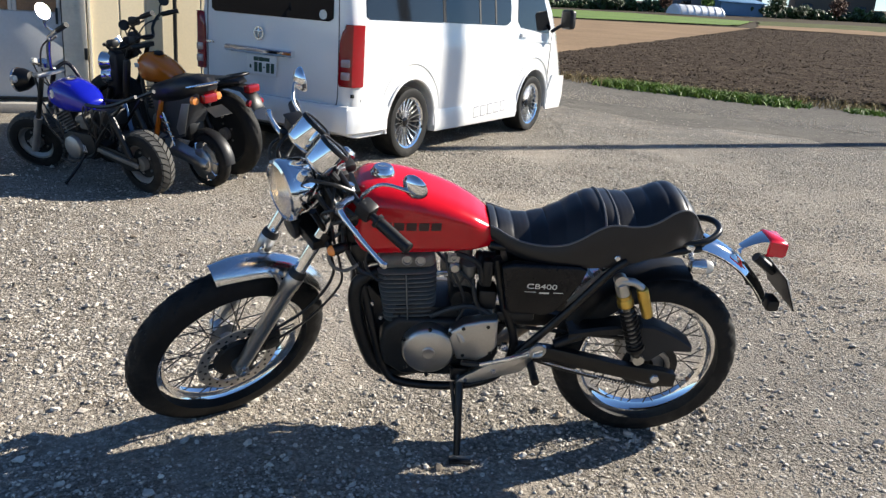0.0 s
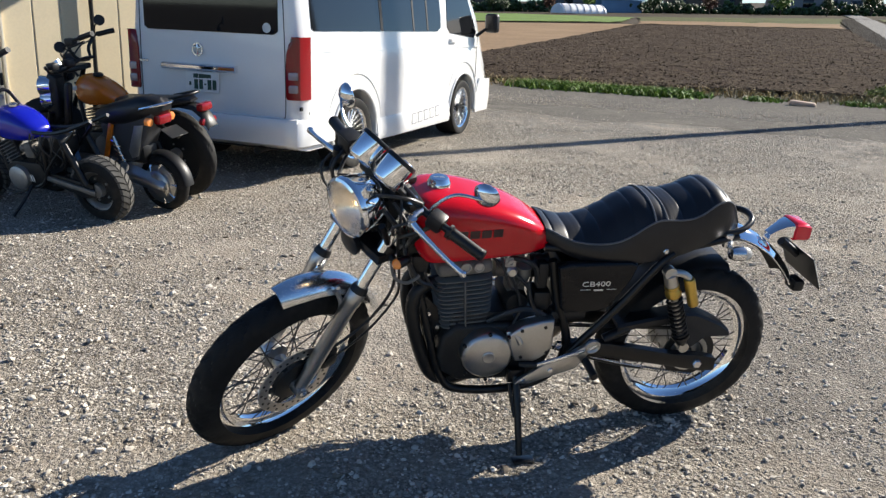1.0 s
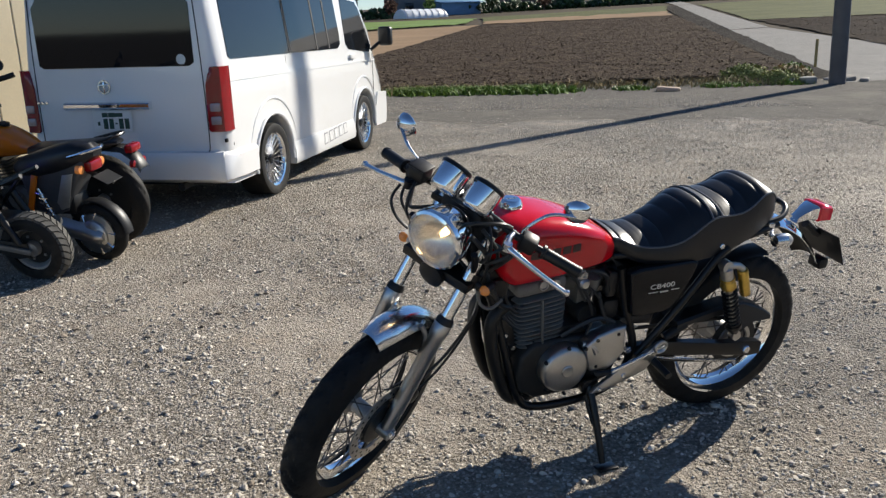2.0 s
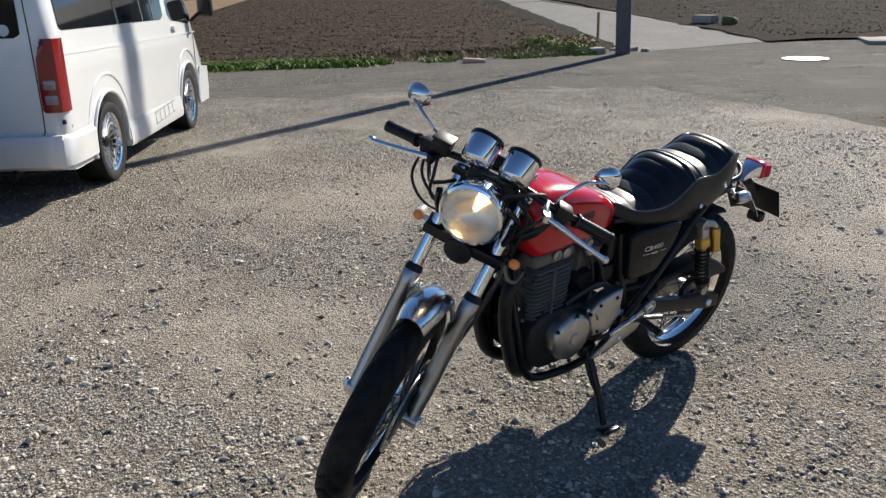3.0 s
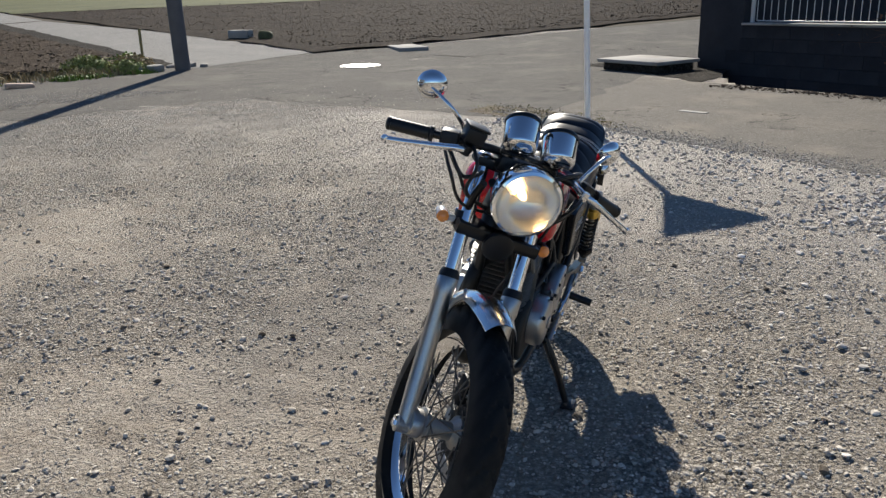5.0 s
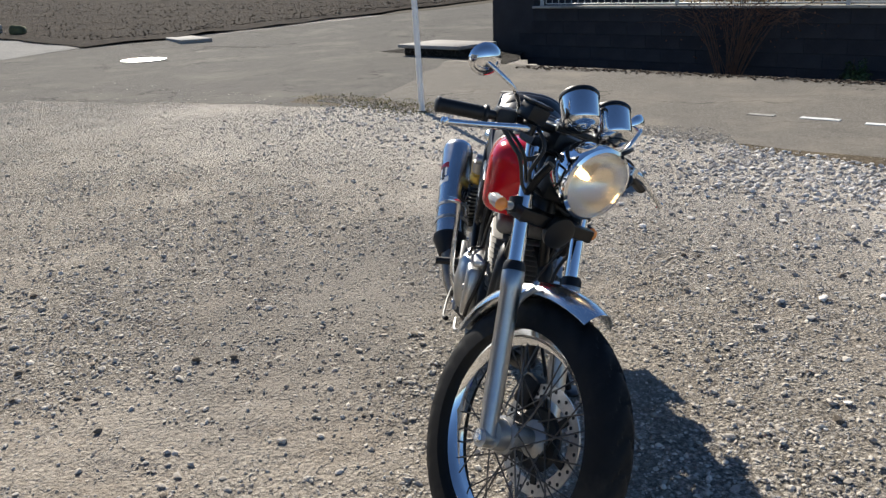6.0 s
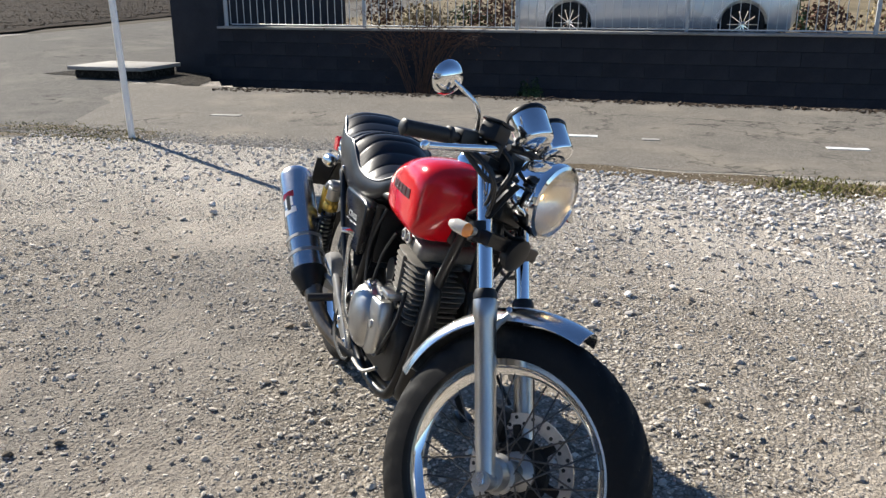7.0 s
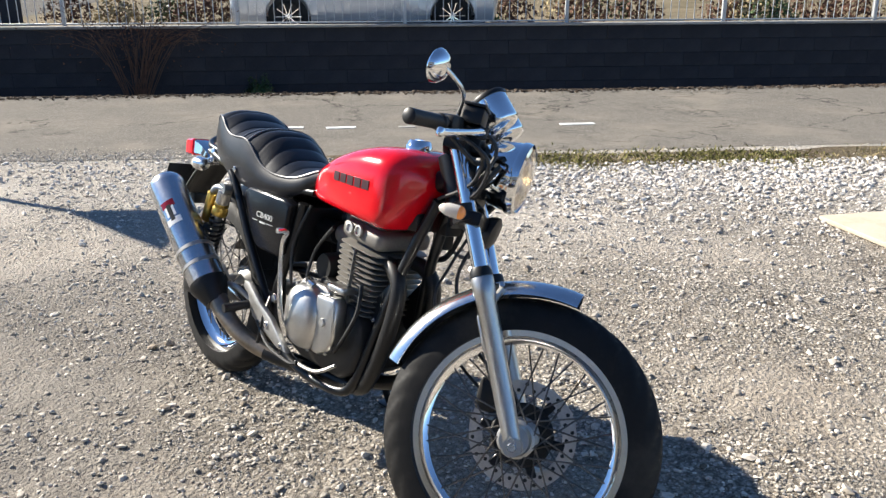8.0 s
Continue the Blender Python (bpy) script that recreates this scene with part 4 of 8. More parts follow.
    for k in range(9):
        u = k / 8
        sc = math.sqrt(max(0.0, 1 - (0.985 * u) ** 3.2)) if u < 1 else 0.12
        dome.append([(0.695 + 0.079 * sc * math.copysign(abs(math.cos(a)) ** 0.85, math.cos(a)), -0.115 - 0.062 * u, 0.402 + 0.094 * sc * math.copysign(abs(math.sin(a)) ** 0.85, math.sin(a))) for a in [2 * math.pi * j / 44 for j in range(44)]])
    part("clutch_cover", loft(dome), M_ALLOY, eng, "smooth bright alloy clutch cover")
    part("cover_flange", prism([(0.64, 0.312), (0.76, 0.306), (0.80, 0.33), (0.805, 0.475), (0.76, 0.503), (0.65, 0.50), (0.612, 0.46), (0.612, 0.35)], -0.122, -0.10, 0.006, 2), M_ALLOY_DULL, eng)
    part("timing_cover", prism([(0.755, 0.485), (0.835, 0.490), (0.846, 0.475), (0.850, 0.385), (0.835, 0.345), (0.785, 0.318), (0.755, 0.32)], -0.146, -0.10, 0.012, 3), M_ALLOY, eng, "bright alloy timing cover")
    part("inspection_plug", turned([(0, 0), (0.012, 0), (0.011, 0.005), (0.006, 0.006), (0, 0.004)], (0.80, -0.146, 0.415), (0, -1, 0), 18), M_ALLOY_DULL, eng)
    part("oil_pipe", tube([(0.845, -0.13, 0.345), (0.88, -0.125, 0.40), (0.90, -0.11, 0.47), (0.885, -0.095, 0.54)], 0.006, 7), M_DARK_METAL, eng)
    part("case_step", box(0.815, -0.105, 0.512, 0.075, 0.055, 0.020, 0.006), M_ALLOY, eng)
    part("clutch_arm", tube([(0.66, -0.11, 0.50), (0.70, -0.14, 0.505), (0.74, -0.145, 0.50)], 0.007, 7), M_CHROME_WORN, eng)
    part("oil_line", tube([(0.86, -0.13, 0.31), (0.80, -0.15, 0.275), (0.70, -0.15, 0.268)], 0.0055, 8), M_ALLOY_DULL, eng)
    for x, z in ((0.628, 0.478), (0.625, 0.335), (0.70, 0.500), (0.79, 0.490), (0.80, 0.325), (0.715, 0.308)):
        part("cover_bolt", bolt((x, -0.121, z), (0, -1, 0), 0.0065, 0.008), M_ALLOY_DULL, eng)
    part("carburettor", merge(turned([(0, 0), (0.028, 0), (0.028, 0.12), (0, 0.12)], (0.735, 0.01, 0.63), (-1, 0, -0.05), 18), box(0.665, 0.02, 0.60, 0.06, 0.07, 0.09, 0.012), turned([(0, 0), (0.024, 0), (0.024, 0.05), (0, 0.055)], (0.665, 0.02, 0.645), (0, 0, 1), 16)), M_FIN, b, "grey carburettor behind the cylinder")
    part("carburettor_boot", rod((0.63, 0.0, 0.625), (0.55, 0, 0.62), 0.034, 16), M_BLACK_PLASTIC, b)
    part("float_knob", turned([(0, 0), (0.016, 0), (0.018, 0.012), (0.012, 0.02), (0, 0.02)], (0.70, 0.085, 0.66), (0, 1, 0), 14), M_ALLOY, b)
    for k, pts in enumerate(([(0.76, 0.06, 0.70), (0.70, 0.10, 0.64), (0.66, 0.10, 0.54), (0.68, 0.11, 0.48)], [(0.70, 0.09, 0.66), (0.64, 0.10, 0.60), (0.62, 0.10, 0.52)], [(0.95, 0.08, 0.74), (0.97, 0.09, 0.66), (0.93, 0.09, 0.60), (0.90, 0.08, 0.62)], [(0.72, -0.09, 0.66), (0.66, -0.10, 0.58), (0.64, -0.11, 0.48)], [(0.60, -0.09, 0.70), (0.56, -0.11, 0.58), (0.57, -0.11, 0.46)])):
        part("hose", tube(pts, 0.005, 7), M_CABLE, b)
    part("engine_mount", prism([(0.985, 0.53), (0.955, 0.56), (0.90, 0.50), (0.885, 0.44), (0.93, 0.40)], 0.052, 0.06, 0.002), M_BLACK_PAINT, b)
    part("engine_mount", prism([(0.985, 0.53), (0.955, 0.56), (0.90, 0.50), (0.885, 0.44), (0.93, 0.40)], -0.06, -0.052, 0.002), M_BLACK_PAINT, b)
    for side in (-1, 1):
        for x, z in ((0.945, 0.50), (0.915, 0.45)):
            part("mount_bolt", bolt((x, side * 0.06, z), (0, side, 0), 0.009, 0.008), M_CHROME_WORN, b)
    part("ignition_coil", box(0.99, -0.02, 0.735, 0.06, 0.06, 0.05, 0.01), M_BLACK_PLASTIC, b)

    # exhaust
    for side, dx in ((1, 0.0), (-1, 0.01)):
        part("header_pipe", tube([(0.905, side * 0.04, 0.605), (0.955, side * 0.052, 0.60), (0.995, side * 0.06, 0.555), (0.992, side * 0.066, 0.465), (0.965, side * 0.07, 0.36), (0.925, side * 0.068, 0.275), (0.86, side * 0.05, 0.238), (0.74, side * 0.02 - 0.03, 0.225), (0.62, side * 0.015 - 0.07, 0.222), (0.52, -0.13 + side * 0.01, 0.235)], 0.0215, 12), M_EXHAUST, b, "black header pipe")
    part("link_pipe", tube([(0.56, -0.11, 0.228), (0.47, -0.155, 0.25), (0.40, -0.185, 0.285), (0.33, -0.20, 0.335), (0.27, -0.207, 0.385)], [0.026, 0.026, 0.026, 0.03, 0.04], 14), M_EXHAUST_RAW, b, "heat-stained link pipe with a clamp")
    m0, m1 = Vector((0.285, -0.208, 0.365)), Vector((-0.055, -0.238, 0.655))
    md = (m1 - m0).normalized()
    ml = (m1 - m0).length
    muf = part("muffler", turned([(0.02, -0.01), (0.03, -0.01), (0.05, 0.02), (0.0585, 0.035), (0.0585, ml - 0.03), (0.055, ml - 0.012), (0.046, ml), (0.03, ml), (0.028, ml - 0.05), (0.02, ml - 0.05)], m0, md, 32), M_MUFFLER, b, "satin silver upswept muffler")
    part("muffler_cone", turned([(0.026, -0.045), (0.034, -0.045), (0.046, -0.012), (0.0605, 0.018), (0.0605, 0.032), (0.05, 0.034)], m0, md, 32), M_EXHAUST, muf, "black cone at the muffler mouth")
    for h in (0.085, 0.145):
        part("muffler_band", turned([(0.0585, h), (0.0615, h + 0.001), (0.0615, h + 0.012), (0.0585, h + 0.013)], m0, md, 32, True), M_ALLOY_DULL, muf)
    qm = to_axis(m0, md)
    out = (qm.inverted().to_3x3() @ Vector((0.7, -1, 0.35))).to_2d().angle_signed(Vector((1, 0)))
    for z0, wd, ht, mt in ((0.31, 0.045, 0.024, M_RED_LENS), (0.275, 0.03, 0.036, M_LABEL_WHITE), (0.245, 0.05, 0.022, M_LABEL_WHITE), (0.258, 0.015, 0.06, M_BLACK_PAINT)):
        seg = []
        for k in range(7):
            a = out + (k / 6 - 0.5) * wd / 0.056
            seg.append(a)
        rings = [[(0.0592 * math.cos(a), 0.0592 * math.sin(a), z0), (0.0592 * math.cos(a), 0.0592 * math.sin(a), z0 + ht), (0.0582 * math.cos(a), 0.0582 * math.sin(a), z0 + ht), (0.0582 * math.cos(a), 0.0582 * math.sin(a), z0)] for a in seg]
        part("muffler_label", moved(loft(rings), qm), mt, muf)
    part("muffler_hanger", rod((0.12, -0.14, 0.55), (0.11, -0.185, 0.52), 0.010, 8), M_BLACK_PAINT, b)

    # rear wheel and drive
    rw = spoke_wheel("rear_wheel", b, pose(0.026, 0, 0.312), 0.311, 0.108, 0.228, 0.062, 0.13, 36)
    part("sprocket", ring_mesh([(0.05, 0.068), (0.094, 0.068), (0.094, 0.074), (0.05, 0.074)], 48), M_DARK_METAL, rw)
    part("sprocket_bolt_ring", ring_mesh([(0.052, 0.074), (0.07, 0.074), (0.068, 0.081), (0.054, 0.081)], 24), M_ALLOY, rw)
    part("axle", rod((0, -0.145, 0), (0, 0.148, 0), 0.010, 10), M_CHROME_WORN, rw)
    part("axle_nut", bolt((0, 0.137, 0), (0, 1, 0), 0.017, 0.012), M_CHROME_WORN, rw)
    part("brake_drum", ring_mesh([(0.02, -0.095), (0.078, -0.090), (0.084, -0.07), (0.084, -0.05), (0.02, -0.05)], 40), M_ALLOY_DULL, rw)
    chain = part("chain", merge(tube([(0.595, 0.075, 0.455), (0.3, 0.074, 0.43), (0.0, 0.072, 0.407)], 0.0065, 6, 4, flat=1.2), tube([(0.595, 0.075, 0.385), (0.3, 0.074, 0.285), (0.0, 0.072, 0.218)], 0.0065, 6, 4, flat=1.2)), M_DARK_METAL, b)
    for i in range(60):
        u = i / 59
        p = Vector((0.595, 0.075, 0.385)).lerp(Vector((0.0, 0.072, 0.2175)), u) + Vector((0, 0, -0.014 * math.sin(math.pi * u)))
        if i == 0:
            link = part("chain_link", box(0, 0, 0, 0.013, 0.012, 0.013, 0.003, 1), M_CHROME_WORN, chain, m=Matrix.Translation(p))
        else:
            again(link, Matrix.Translation(p), chain)
    def guard(rows):
        return loft([[(x, y, z + dz) for y, dz in ((0.045, h), (0.104, h), (0.112, h - 0.008), (0.112, lo), (0.106, lo), (0.106, h - 0.014), (0.045, h - 0.008))] for x, z, h, lo in rows])

    part("chain_guard", guard(((0.32, 0.40, 0.055, 0.03), (0.22, 0.42, 0.055, 0.03), (0.12, 0.44, 0.050, 0.015), (0.09, 0.44, 0.05, 0.0))), M_BLACK_PLASTIC, b, "black front chain guard")
    part("chain_guard", guard(((0.088, 0.44, 0.052, -0.05), (0.05, 0.44, 0.05, -0.085), (0.0, 0.43, 0.04, -0.03), (-0.05, 0.40, 0.045, 0.0), (-0.085, 0.375, 0.045, 0.025))), M_GUARD, b, "dark grey rear chain guard")
    part("brake_pedal_link", tube([(0.05, -0.12, 0.40), (0.25, -0.125, 0.36), (0.44, -0.13, 0.33)], 0.006, 7), M_CHROME_WORN, b)
    part("tensioner", rod((0.28, 0.10, 0.44), (0.36, 0.10, 0.40), 0.016, 10), M_BLACK_PLASTIC, b)

    # tail
    fend, underside = [], []
    path = [(-0.02, 0.783), (-0.08, 0.770), (-0.145, 0.744), (-0.21, 0.704), (-0.262, 0.656), (-0.300, 0.612), (-0.322, 0.580)]
    line = curve_points([(x, 0, z) for x, z in path], 4)
    for i, p in enumerate(line):
        d = (line[min(i + 1, len(line) - 1)] - line[max(i - 1, 0)]).normalized()
        nrm = Vector((-d.z, 0, d.x))
        if nrm.z < 0:
            nrm = -nrm
        ring = []
        for t in (0.0, -0.003):
            row = []
            for j in range(9):
                u = -1 + 2 * j / 8
                row.append(p + nrm * (t + 0.028 * (1 - abs(u) ** 2.4) - 0.028) + Vector((0, 0.063 * u, 0)))
            ring += row if t == 0 else list(reversed(row))
        fend.append(ring)
        # a thin dark sheet added just below the chrome, so the underside is dark
        under = [p + nrm * (0.028 * (1 - abs(u) ** 2.4) - 0.033) + Vector((0, 0.059 * u, 0)) for u in [-1 + j / 4 for j in range(9)]]
        underside.append(under + [q - nrm * 0.002 for q in reversed(under)])
    part("rear_fender", loft(fend), M_CHROME, b, "curved chrome rear fender")
    part("fender_liner", loft(underside), M_DARK_METAL, b)
    tail = part("tail_light", loft([[(x, y * w, z + dz * h) for y, dz in ((-1, -0.8), (-0.8, -1), (0.8, -1), (1, -0.8), (1, 0.8), (0.8, 1), (-0.8, 1), (-1, 0.8))] for x, z, w, h in ((-0.205, 0.724, 0.018, 0.010), (-0.228, 0.736, 0.022, 0.016), (-0.255, 0.748, 0.030, 0.022), (-0.276, 0.750, 0.038, 0.027))]), M_CHROME, b, "chrome tail light bracket with a red lens")
    part("red_lens", loft([[(x, y * w, z + dz * h) for y, dz in ((-1, -0.8), (-0.85, -1), (0.85, -1), (1, -0.8), (1, 0.8), (0.85, 1), (-0.85, 1), (-1, 0.8))] for x, z, w, h in ((-0.276, 0.750, 0.040, 0.028), (-0.280, 0.750, 0.044, 0.030), (-0.328, 0.746, 0.044, 0.028), (-0.339, 0.744, 0.039, 0.022))]), M_TAIL_RED, tail, "bright red tail lens")
    tray = part("plate_holder", merge(moved(box(0, 0, 0, 0.004, 0.206, 0.128, 0.001, 1), pose(-0.356, 0.0, 0.622, 0, 26, 0)), tube([(-0.265, 0, 0.70), (-0.30, 0, 0.675), (-0.335, 0, 0.65)], 0.016, 8), box(-0.340, 0.03, 0.552, 0.04, 0.06, 0.04, 0.008)), M_BLACK_PLASTIC, b, "black number plate bracket")
    part("number_plate", moved(box(0, 0, 0, 0.0016, 0.20, 0.118, 0.0006, 1), pose(-0.3602, 0, 0.6240, 0, 26, 0)), M_PLATE, tray, "white number plate with green marks")
    for k in range(4):
        part("plate_bar", moved(box(0, 0, 0, 0.001, 0.022, 0.055, 0), pose(-0.3602, 0, 0.6240, 0, 26, 0) @ pose(-0.0012, -0.06 + 0.04 * k, -0.015)), M_PLATE_INK, tray)
    part("plate_bar", moved(box(0, 0, 0, 0.001, 0.09, 0.018, 0), pose(-0.3602, 0, 0.6240, 0, 26, 0) @ pose(-0.0012, 0, 0.04)), M_PLATE_INK, tray)
    for side in (-1, 1):
        sig = part("rear_turn_signal", merge(rod((-0.015, side * 0.05, 0.735), (-0.02, side * 0.115, 0.725), 0.009, 10), turned([(0, -0.012), (0.018, -0.006), (0.023, 0.008), (0.023, 0.038), (0, 0.038)], (-0.012, side * 0.125, 0.722), (-1, 0, -0.04), 20), box(-0.005, side * 0.09, 0.755, 0.03, 0.03, 0.05, 0.008)), M_CHROME_WORN, b)
        part("signal_lens", turned([(0.0, 0.038), (0.023, 0.038), (0.022, 0.052), (0.015, 0.062), (0, 0.066)], (-0.012, side * 0.125, 0.722), (-1, 0, -0.04), 20), M_CLEAR_LENS, sig, "clear signal lens with an amber tint")

    # stands and pegs
    stand = part("side_stand", merge(tube([(0.655, 0.13, 0.29), (0.655, 0.185, 0.21), (0.652, 0.258, 0.07)], [0.015, 0.013, 0.011], 10), moved(box(0, 0, 0, 0.07, 0.045, 0.008, 0.003), pose(0.642, 0.268, 0.058, 11.15, 0, 0)), box(0.655, 0.125, 0.295, 0.06, 0.03, 0.05, 0.008)), M_BLACK_PAINT, b, "black steel side stand")
    part("stand_spring", tube([(0.68, 0.15, 0.275), (0.672, 0.175, 0.22), (0.664, 0.20, 0.18)], 0.006, 6), M_DARK_METAL, stand)
    for side in (-1, 1):
        brk = part("footrest_bracket", prism([(0.67, 0.285), (0.655, 0.302), (0.57, 0.36), (0.50, 0.388), (0.43, 0.432), (0.405, 0.432), (0.40, 0.41), (0.43, 0.395), (0.45, 0.36), (0.47, 0.335), (0.56, 0.305), (0.62, 0.285)], side * 0.150, side * 0.168, 0.005), M_ALLOY if side > 0 else M_ALLOY_DULL, b, "bare alloy footrest bracket")
        part("footpeg", rod((0.44, side * 0.16, 0.365), (0.435, side * 0.245, 0.355), 0.013, 12), M_BLACK_PLASTIC, brk, "black rubber footpeg")
        part("bracket_bolt", bolt((0.555, side * 0.165, 0.335), (0, side, 0), 0.010, 0.008), M_CHROME_WORN, brk)
        part("bracket_bolt", bolt((0.64, side * 0.165, 0.298), (0, side, 0), 0.008, 0.007), M_CHROME_WORN, brk)
        part("bracket_bolt", bolt((0.525, side * 0.125, 0.405), (0, side, 0), 0.014, 0.012), M_CHROME_WORN, b)
    part("gear_lever", tube([(0.60, 0.16, 0.352), (0.52, 0.165, 0.38), (0.42, 0.165, 0.415), (0.405, 0.165, 0.435)], 0.007, 8), M_CHROME_WORN, b)
    part("gear_toe", tube([(0.655, 0.15, 0.35), (0.64, 0.155, 0.352), (0.60, 0.16, 0.352)], 0.009, 8), M_DARK_METAL, b)
    part("linkage_loop", tube([(0.405, 0.172, 0.425), (0.425, 0.172, 0.44), (0.445, 0.172, 0.425), (0.44, 0.172, 0.402), (0.415, 0.172, 0.405)], 0.006, 7, 3, True), M_ALLOY, b)
    part("kick_lever", tube([(0.655, -0.165, 0.345), (0.650, -0.19, 0.42), (0.640, -0.198, 0.585), (0.664, -0.20, 0.632)], [0.010, 0.0075, 0.0065, 0.0065], 9), M_CHROME_WORN, b, "steel kick-start lever")
    part("kick_lever_pedal", tube([(0.664, -0.20, 0.632), (0.668, -0.215, 0.640), (0.668, -0.235, 0.641)], 0.008, 9), M_CHROME_WORN, b)
    part("brake_pedal", tube([(0.50, -0.165, 0.33), (0.60, -0.185, 0.29), (0.72, -0.19, 0.28), (0.75, -0.18, 0.285)], [0.006, 0.005, 0.005, 0.008], 8), M_DARK_METAL, b, "steel rear brake pedal")
    part("peg_hanger", tube([(0.50, -0.13, 0.40), (0.53, -0.165, 0.35), (0.52, -0.17, 0.27)], 0.006, 8), M_DARK_METAL, b)
    part("passenger_peg_stay", tube([(0.40, -0.13, 0.36), (0.34, -0.16, 0.395), (0.27, -0.16, 0.385)], 0.008, 8), M_ALLOY_DULL, b)

    # front end, turned with the steering
    fw = spoke_wheel("front_wheel", b, STEER @ pose(1.404, 0, 0.304), 0.329, 0.096, 0.243, 0.045, 0.12, 36)
    disc = part("brake_disc", disc_mesh(0.098, 0.132, 0.005), M_DISC, fw, "drilled steel brake disc", m=pose(0, 0.066, 0))
    for i in range(36):
        a = 2 * math.pi * i / 36
        r = 0.108 if i % 2 else 0.122
        mm = Matrix.Translation((r * math.cos(a), 0, r * math.sin(a)))
        if i == 0:
            hole = part("disc_hole", turned([(0, -0.0031), (0.0048, -0.0031), (0.0048, 0.0031), (0, 0.0031)], (0, 0, 0), (0, 1, 0), 10), M_SEAM, disc, m=mm)
        else:
            again(hole, mm, disc)
    for i in range(6):
        mm = pose(0, 0.062, 0) @ Matrix.Rotation(2 * math.pi * i / 6, 4, "Y")
        if i == 0:
            arm = part("carrier_arm", box(0.083, 0, 0, 0.045, 0.006, 0.022, 0.003, 1), M_BLACK_PAINT, fw, m=mm)
        else:
            again(arm, mm, fw)
    part("disc_carrier", ring_mesh([(0.012, 0.052), (0.072, 0.052), (0.078, 0.058), (0.072, 0.070), (0.03, 0.074), (0.012, 0.074)], 36), M_DARK_METAL, fw, "dark brake disc centre")
    part("speedo_drive", ring_mesh([(0.01, -0.085), (0.034, -0.085), (0.038, -0.07), (0.038, -0.058), (0.01, -0.058)], 28), M_ALLOY, fw)
    part("axle", rod((0, -0.125, 0), (0, 0.125, 0), 0.009, 10), M_CHROME_WORN, fw)
    up = Vector((-math.sin(RAKE), 0, math.cos(RAKE)))
    for side in (-1, 1):
        foot = Vector((1.407, side * 0.095, 0.293))
        leg = part("fork_leg", merge(turned([(0, -0.012), (0.02, -0.012), (0.021, 0.0), (0.0215, 0.05), (0.0235, 0.09), (0.024, 0.34), (0.0265, 0.345), (0.0275, 0.385), (0.024, 0.392), (0, 0.392)], foot, up, 24),
                                     turned([(0, -0.022), (0.022, -0.022), (0.022, 0.022), (0, 0.022)], foot + Vector((0, 0, 0.0)), (0, 1, 0), 18),
                                     moved(box(0, 0, 0, 0.035, 0.02, 0.09, 0.008), to_axis(foot + up * 0.26 + Vector((-0.018, -side * 0.014, -0.008)), up))), M_ALLOY, b, "satin alloy lower fork leg", m=STEER)
        part("dust_seal", turned([(0.019, 0.388), (0.0275, 0.39), (0.0265, 0.402), (0.022, 0.412), (0.019, 0.412)], foot, up, 20, True), M_BLACK_PLASTIC, leg)
        part("fork_tube", turned([(0, 0.38), (0.019, 0.38), (0.019, 0.72), (0, 0.72)], foot, up, 20), M_CHROME, b, "chrome fork tube", m=STEER)
        part("fork_cap", turned([(0, 0.705), (0.024, 0.705), (0.024, 0.72), (0.018, 0.728), (0.010, 0.73), (0.010, 0.735), (0, 0.735)], foot, up, 20), M_CHROME_WORN, b, m=STEER)
        part("axle_clamp_bolt", bolt(foot + Vector((0.0, side * 0.022, 0)), (0, side, 0), 0.012, 0.010), M_CHROME_WORN, b, m=STEER)
        # signals
        o = Vector((1.148, side * 0.128, 0.765))
        sig = part("front_turn_signal", merge(rod((1.15, side * 0.09, 0.772), o + Vector((0, side * 0.01, 0)), 0.011, 10), turned([(0, -0.05), (0.009, -0.044), (0.016, -0.026), (0.0165, -0.004), (0.0165, 0.002), (0, 0.002)], o + Vector((0, side * 0.026, 0)), (1, 0, -0.03), 20)), M_CLEAR_LENS if side < 0 else M_BLACK_PLASTIC, b, "small round front turn signal", m=STEER)
        part("signal_lens", turned([(0, 0.002), (0.0165, 0.002), (0.015, 0.009), (0.009, 0.015), (0, 0.017)], o + Vector((0, side * 0.026, 0)), (1, 0, -0.03), 20), M_AMBER_ON, sig, "lit amber lens")
        part("signal_collar", turned([(0.021, -0.02), (0.029, -0.02), (0.029, 0.02), (0.021, 0.02)], Vector((1.148, side * 0.095, 0.772)), up, 18, True), M_BLACK_PLASTIC, b, m=STEER)
    part("lower_yoke", moved(prism([(-0.03, -0.12), (0.03, -0.12), (0.035, 0.0), (0.03, 0.12), (-0.03, 0.12), (-0.055, 0.03), (-0.055, -0.03)], -0.017, 0.017, 0.006), pose(1.165, 0, 0.765, 90, 0, 0)), M_BLACK_PAINT, b, m=STEER)
    part("upper_yoke", moved(prism([(-0.03, -0.12), (0.025, -0.12), (0.03, 0.0), (0.025, 0.12), (-0.03, 0.12), (-0.05, 0.03), (-0.05, -0.03)], -0.013, 0.013, 0.006), pose(1.085, 0, 0.925, 90, 0, 0)), M_BLACK_PAINT, b, m=STEER)
    part("steering_nut", bolt((1.05, 0, 0.935), (-0.1, 0, 1), 0.02, 0.016), M_CHROME, b, m=STEER)
    ff = []
